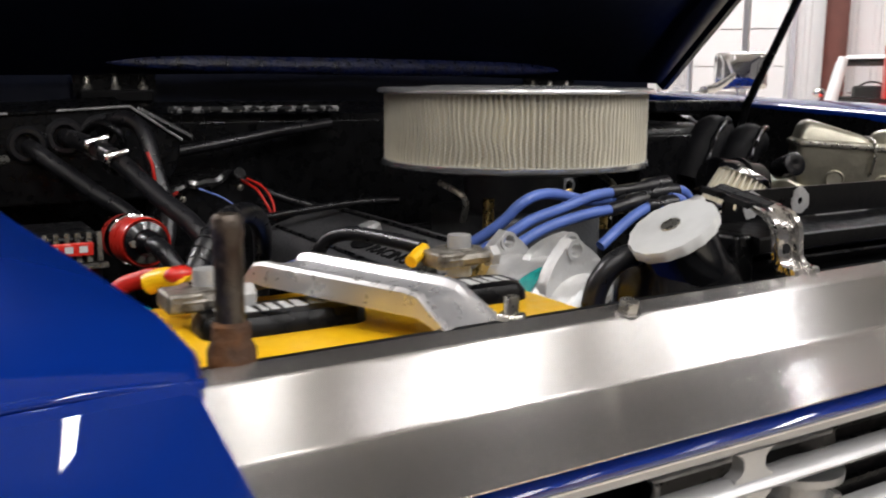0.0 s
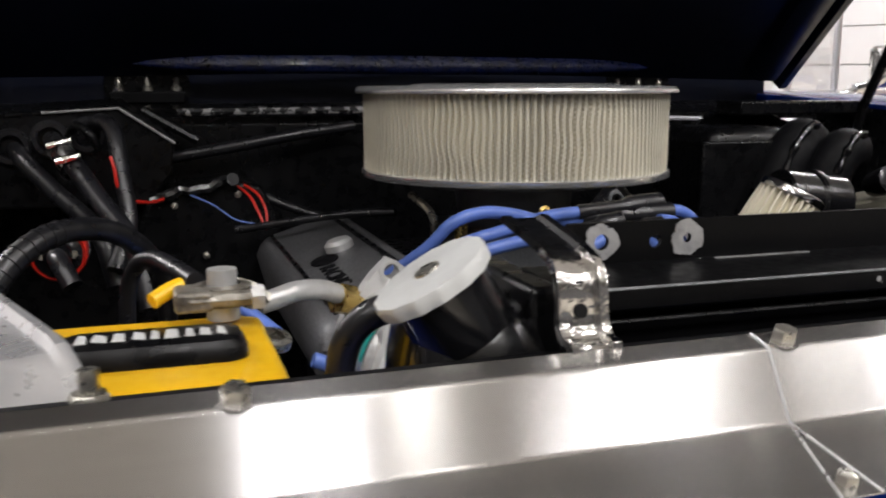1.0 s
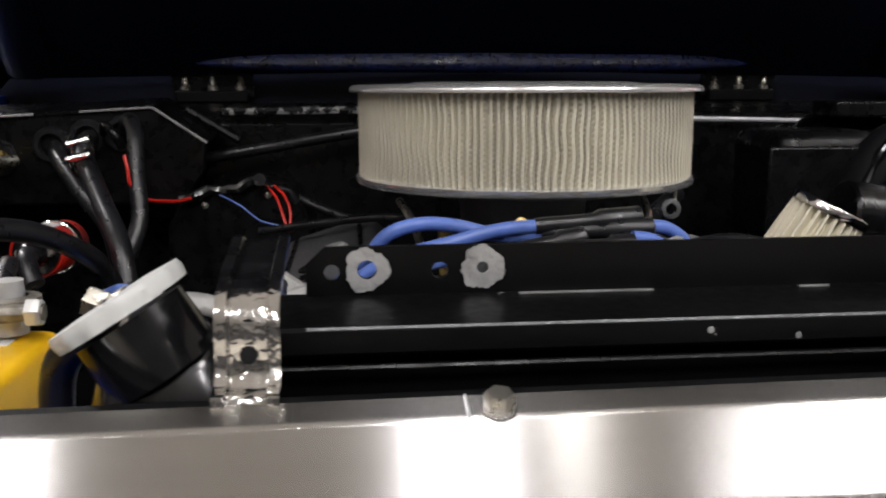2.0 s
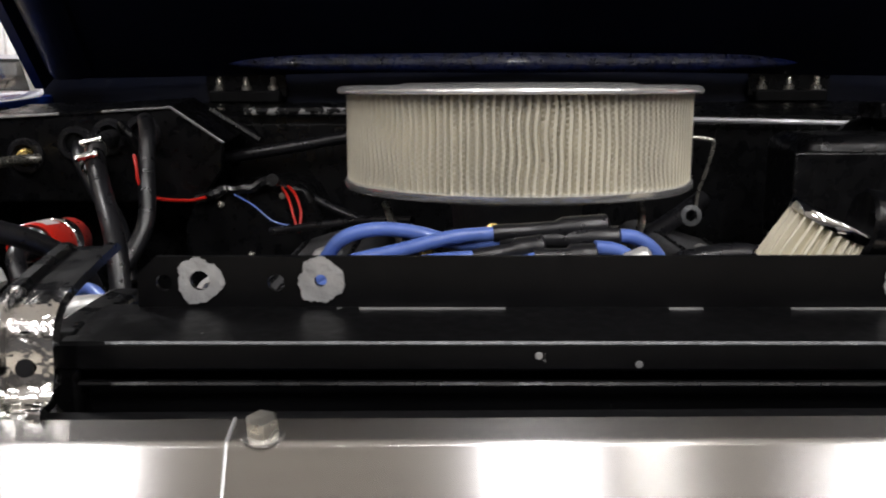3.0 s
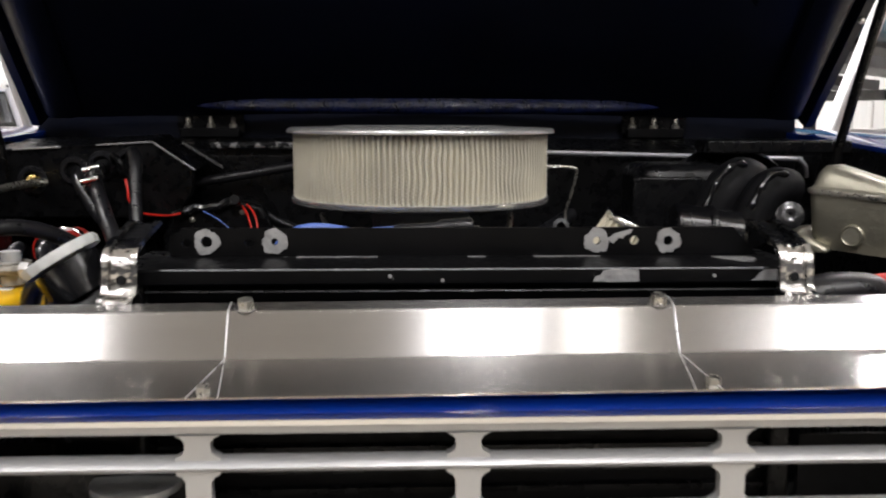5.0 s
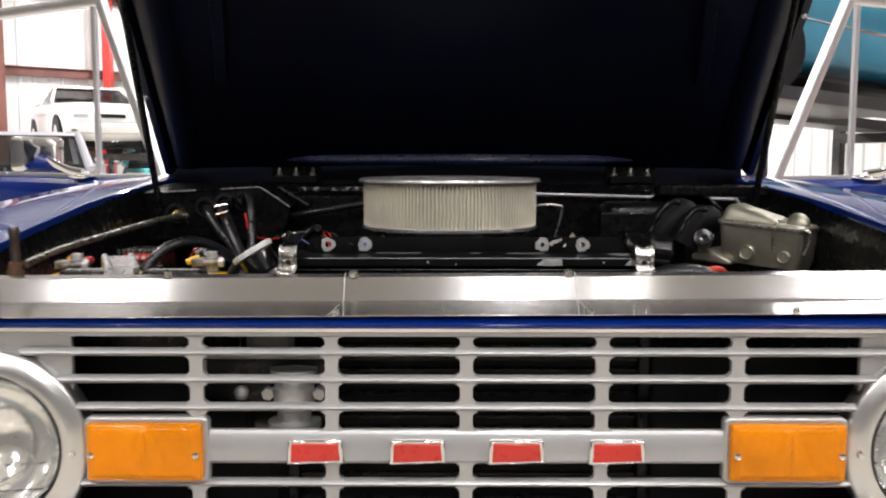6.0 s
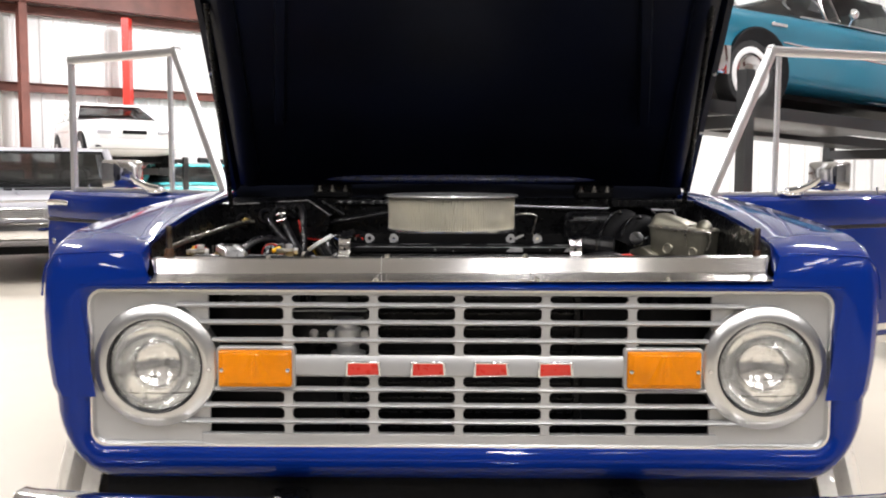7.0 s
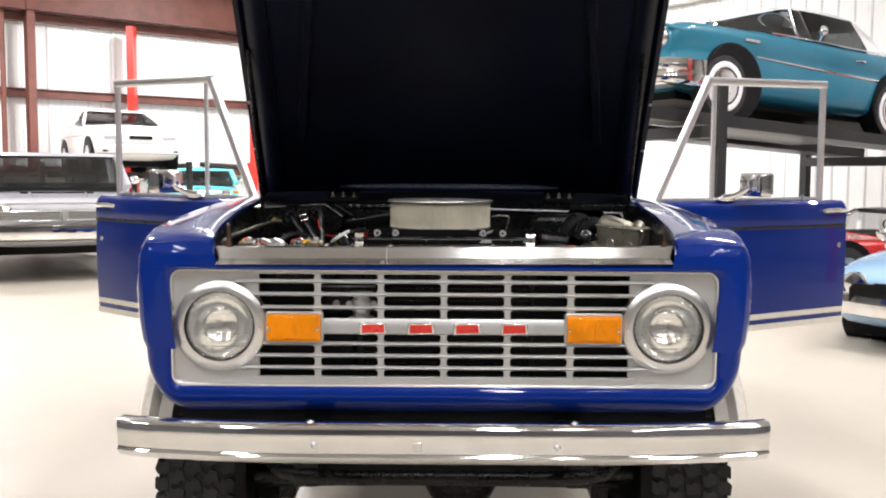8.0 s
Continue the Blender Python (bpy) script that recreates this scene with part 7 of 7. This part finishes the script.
    for s in (-1, 1):
        add("roof_pillar", loft(B(), [[(s * x, y, z) for x, y, z in q] for q in (((0.76, 0.62, 1.27), (0.765, 0.86, 1.22), (0.70, 0.90, 1.24), (0.70, 0.66, 1.29)), ((0.83, 0.76, 1.12), (0.83, 1.02, 1.10), (0.76, 1.06, 1.11), (0.77, 0.80, 1.13)), ((0.88, 0.86, 0.93), (0.88, 1.22, 0.93), (0.80, 1.26, 0.93), (0.81, 0.90, 0.93)))]), WHITECAR, lab="white rear roof pillar", smooth=50)
        add("windscreen_post", tube(B(), [(s * 0.885, -0.44, 0.945), (s * 0.85, -0.50, 1.06), (s * 0.77, -0.52, 1.28)], 0.020, 10, 4), CHROME, lab="chrome windscreen post")
        add("vent_post", cyl(B(), (s * 0.875, -0.20, 0.95), (s * 0.775, -0.36, 1.28), 0.010, seg=8), CHROME)
        for ya, yb, yc, yd in ((-0.42, -0.20, -0.36, -0.48), (-0.18, 0.86, 0.62, -0.34)):
            q = [Vector((s * 0.878, ya, 0.955)), Vector((s * 0.878, yb, 0.955)), Vector((s * 0.772, yc, 1.285)), Vector((s * 0.772, yd, 1.285))]
            n = Vector((s * 0.004, 0, 0))
            add("side_window", loft(B(), [[v + n for v in q], [v - n for v in q]]), DIMGLASS if yb > 0 else GLASS, smooth=0).visible_shadow = False
        add("belt_trim", tube(B(), [(s * 0.935, y, z) for y, z in ((-0.95, 0.945), (-0.4, 0.95), (0.4, 0.945), (1.2, 0.945))], 0.011, 8, 3), CHROME, lab="chrome belt moulding")
        add("side_spear", tube(B(), [(s * x, y, z) for x, y, z in ((0.955, -1.22, 0.665), (0.955, -0.6, 0.650), (0.955, 0.3, 0.635), (0.955, 1.0, 0.625))], lambda t: 0.010 + 0.012 * t, 8, 4, 0.6), CHROME, lab="chrome side spear")
        add("fender_badge", box(B(), min(s * 0.985, s * 1.0), max(s * 0.985, s * 1.0), -1.46, -1.22, 0.80, 0.83), CHROME, bevel=0.004)
        add("fender_ornament", ball(B(), (s * 0.90, -2.0, 0.945), 0.05, 12, (0.35, 1.6, 0.5)), CHROME)
        add("door_mirror", ball(B(), (s * 0.99, -0.16, 1.055), 0.062, 16, (1.0, 0.8, 0.95)), CHROME, lab="round chrome mirror")
        add("mirror_stem", cyl(B(), (s * 0.94, -0.16, 0.945), (s * 0.985, -0.16, 1.02), 0.010, seg=8), CHROME)
        add("door_handle", tube(B(), [(s * 0.985, 0.50, 0.80), (s * 1.01, 0.53, 0.805), (s * 1.01, 0.64, 0.805), (s * 0.985, 0.67, 0.80)], 0.011, 8, 3), CHROME)
        for x in (0.585, 0.765):
            lamp = add("headlight", lathe(B(), (s * x, -2.69, 0.735), (0, -1, 0), [(0.095, -0.10), (0.098, 0.02), (0.090, 0.035), (0.078, 0.028), (0.076, 0.01)], 28), CHROME, lab="round headlight in a chrome surround", smooth=40)
            add("lens", lathe(B(), (s * x, -2.70, 0.735), (0, -1, 0), [(0.077, 0.0), (0.06, 0.020), (0.03, 0.030), (0.0, 0.032)], 24), REFLECTOR, lamp)
        add("brow", tube(B(), [(s * 0.48, -2.73, 0.84), (s * 0.70, -2.75, 0.865), (s * 0.88, -2.70, 0.84), (s * 0.95, -2.50, 0.80)], 0.022, 8, 4, 0.7), TEAL)
        for y in (-1.73, 1.27):
            # black oval disc on the uncut side stands in for the arch's shade
            well = lathe(B(), (s * 0.77, 0, 0), (s, 0, 0), [(0.402, 0), (0.402, 0.222), (0.392, 0.228), (0.37, 0.224), (0, 0.213)], 40)
            bmesh.ops.transform(well, matrix=pose(0, y + 0.10, 0.36) @ Matrix.Diagonal((1, 1.22, 1, 1)), verts=well.verts[:])
            add("wheel_well", well, BLACK_MATT, lab="black disc standing in for the shaded wheel arch")
            w = add("wheel", lathe(B(), (s * 0.83, y, 0.36), (s, 0, 0), [(0.19, 0.0), (0.20, 0.165), (0.165, 0.178), (0.12, 0.168), (0.08, 0.186), (0.0, 0.200)], 32), CHROME, lab="wheel with a chrome cover")
            add("tyre", lathe(B(), (s * 0.83, y, 0.36), (s, 0, 0), [(0.20, -0.04), (0.33, -0.04), (0.36, 0.0), (0.36, 0.13), (0.335, 0.168), (0.20, 0.172)], 40), TYRE, w)
            add("whitewall", lathe(B(), (s * 0.83, y, 0.36), (s, 0, 0), [(0.205, 0.168), (0.220, 0.177), (0.258, 0.177), (0.275, 0.170)], 44), WHITEPAINT, w, "white tyre wall", smooth=50)
    # concave grille and the heavy bumper
    gr = add("grille", box(B(), -0.50, 0.50, -2.71, -2.66, 0.56, 0.78), BLACK_MATT, lab="dark grille opening")
    for k in range(6):
        add("grille_bar", box(B(), -0.52, 0.52, -2.735, -2.70, 0.570 + 0.036 * k, 0.585 + 0.036 * k), CHROME, gr, bevel=0.003)
    for d in (-1, 1):
        rows = []
        for x in (-1.0, -0.97, -0.85, -0.5, 0.0, 0.5, 0.85, 0.97, 1.0):
            back = 0.34 * max(0.0, abs(x) - 0.80) / 0.2 if abs(x) < 0.98 else 0.62
            rows.append([(x * 1.005, d * (2.84 - back + o), z) for o, z in ((-0.10, 0.28), (0.0, 0.29), (0.035, 0.33), (0.03, 0.385), (-0.005, 0.405), (0.03, 0.425), (0.04, 0.48), (0.0, 0.535), (-0.10, 0.54))])
        bump_ = add("bumper", loft(B(), rows), CHROME, lab="heavy wrap-round chrome bumper", smooth=45)
        for x in (-0.42, 0.42):
            add("overrider", ball(B(), (x, d * 2.88, 0.43), 0.09, 14, (0.6, 0.6, 1.5)), CHROME, bump_)
    return car


finned_sedan(DECK)
lift = thing("car_lift", (tl.x, tl.y, 0), "black four-post car lift carrying the teal sedan", "car lift")


def lift_part(nm, bm, mat=LIFTBLACK, level=True, **kw):
    bmesh.ops.transform(bm, matrix=pose(tl.x, tl.y, 0, 0, 0, TURN) if level else DECK, verts=bm.verts[:])
    return part(nm, bm, mat, lift, **kw)


for s in (-1, 1):
    lift_part("runway", prism(B(), [(s * 0.82 + a, b) for a, b in ((-0.27, 0.0), (-0.27, 0.035), (-0.25, 0.035), (-0.25, -0.003), (0.25, -0.003), (0.25, 0.035), (0.27, 0.035), (0.27, -0.095), (0.24, -0.10), (-0.24, -0.10), (-0.27, -0.095))], -2.95, 2.95), level=False)
    for y in (-2.15, 2.61):
        lift_part("post", prism(B(), [(s * 1.34 + a, y + b) for a, b in ((-0.06, -0.06), (0.06, -0.06), (0.06, 0.06), (-0.06, 0.06), (-0.06, 0.025), (-0.045, 0.025), (-0.045, 0.045), (0.045, 0.045), (0.045, -0.045), (-0.045, -0.045), (-0.045, -0.025), (-0.06, -0.025))], 0.0, 2.35, "xy"))
        lift_part("post_foot", box(B(), s * 1.34 - 0.16, s * 1.34 + 0.16, y - 0.16, y + 0.16, 0.0, 0.015))
for y in (-2.15, 2.61):
    lift_part("cross_beam", box(B(), -1.34, 1.34, y - 0.06, y + 0.06, -0.25, -0.118), bevel=0.008, level=False)
lift_part("drip_tray", box(B(), -0.5, 0.5, -1.4, 1.2, -0.04, -0.01), level=False)
# pale blue car and a red one beyond, on the right
body_car("parked_pale_blue_car", "pale blue vintage car with chrome bumper, parked on the floor", heading(5.3, 5.93, 0.0, -45), PALEBLUE, L=4.7, W=1.8, floor=0.15, belt=0.76, roof=1.05, hood=0.72, nose=0.52, tail=0.74, wheel_r=0.30, mouth=True)
body_car("parked_red_car", "red sports car with a black soft top, parked on the floor", heading(5.7, 8.75, 0.0, -84), REDCAR, L=4.2, W=1.7, floor=0.16, belt=0.66, roof=1.0, hood=0.66, nose=0.50, tail=0.68, wheel_r=0.30, roofpaint=LIFTBLACK)
body_car("parked_red_van", "red van with a white roof beside the overhead door", heading(9.0, 5.85, 0.0, 127), REDVAN, L=3.7, W=1.75, floor=0.35, belt=1.16, roof=1.62, hood=1.0, nose=0.85, tail=1.15, cab=(0.30, 0.40, 0.96, 0.99), wheel_r=0.34, roofpaint=WHITECAR, truckish=True)


def two_post(x, y, turn, gap):
    lf = thing("two_post_lift", (x, y, 0), "red two-post car lift", "car lift", "red lifts")
    m = pose(x, y, 0, 0, 0, turn)
    for s in (-1, 1):
        bm = box(B(), s * gap - 0.085, s * gap + 0.085, -0.13, 0.13, 0.0, 4.85)
        bmesh.ops.transform(bm, matrix=m, verts=bm.verts[:])
        part("lift_post", bm, POSTRED, lf, bevel=0.01)
        bm = box(B(), s * gap - 0.15, s * gap + 0.15, -0.18, 0.18, 1.2, 1.65)
        bmesh.ops.transform(bm, matrix=m, verts=bm.verts[:])
        part("carriage", bm, POSTRED, lf, bevel=0.01)
        for q in (-1, 1):
            bm = cyl(B(), (s * gap, 0, 1.52), (s * (gap - 1.0), q * 1.1, 1.60), 0.06, seg=10)
            bmesh.ops.transform(bm, matrix=m, verts=bm.verts[:])
            part("lift_arm", bm, LIFTBLACK, lf)
    return lf


two_post(-6.05, 19.3, 1, 1.44)
two_post(7.43, 3.24, -52.4, 1.42)
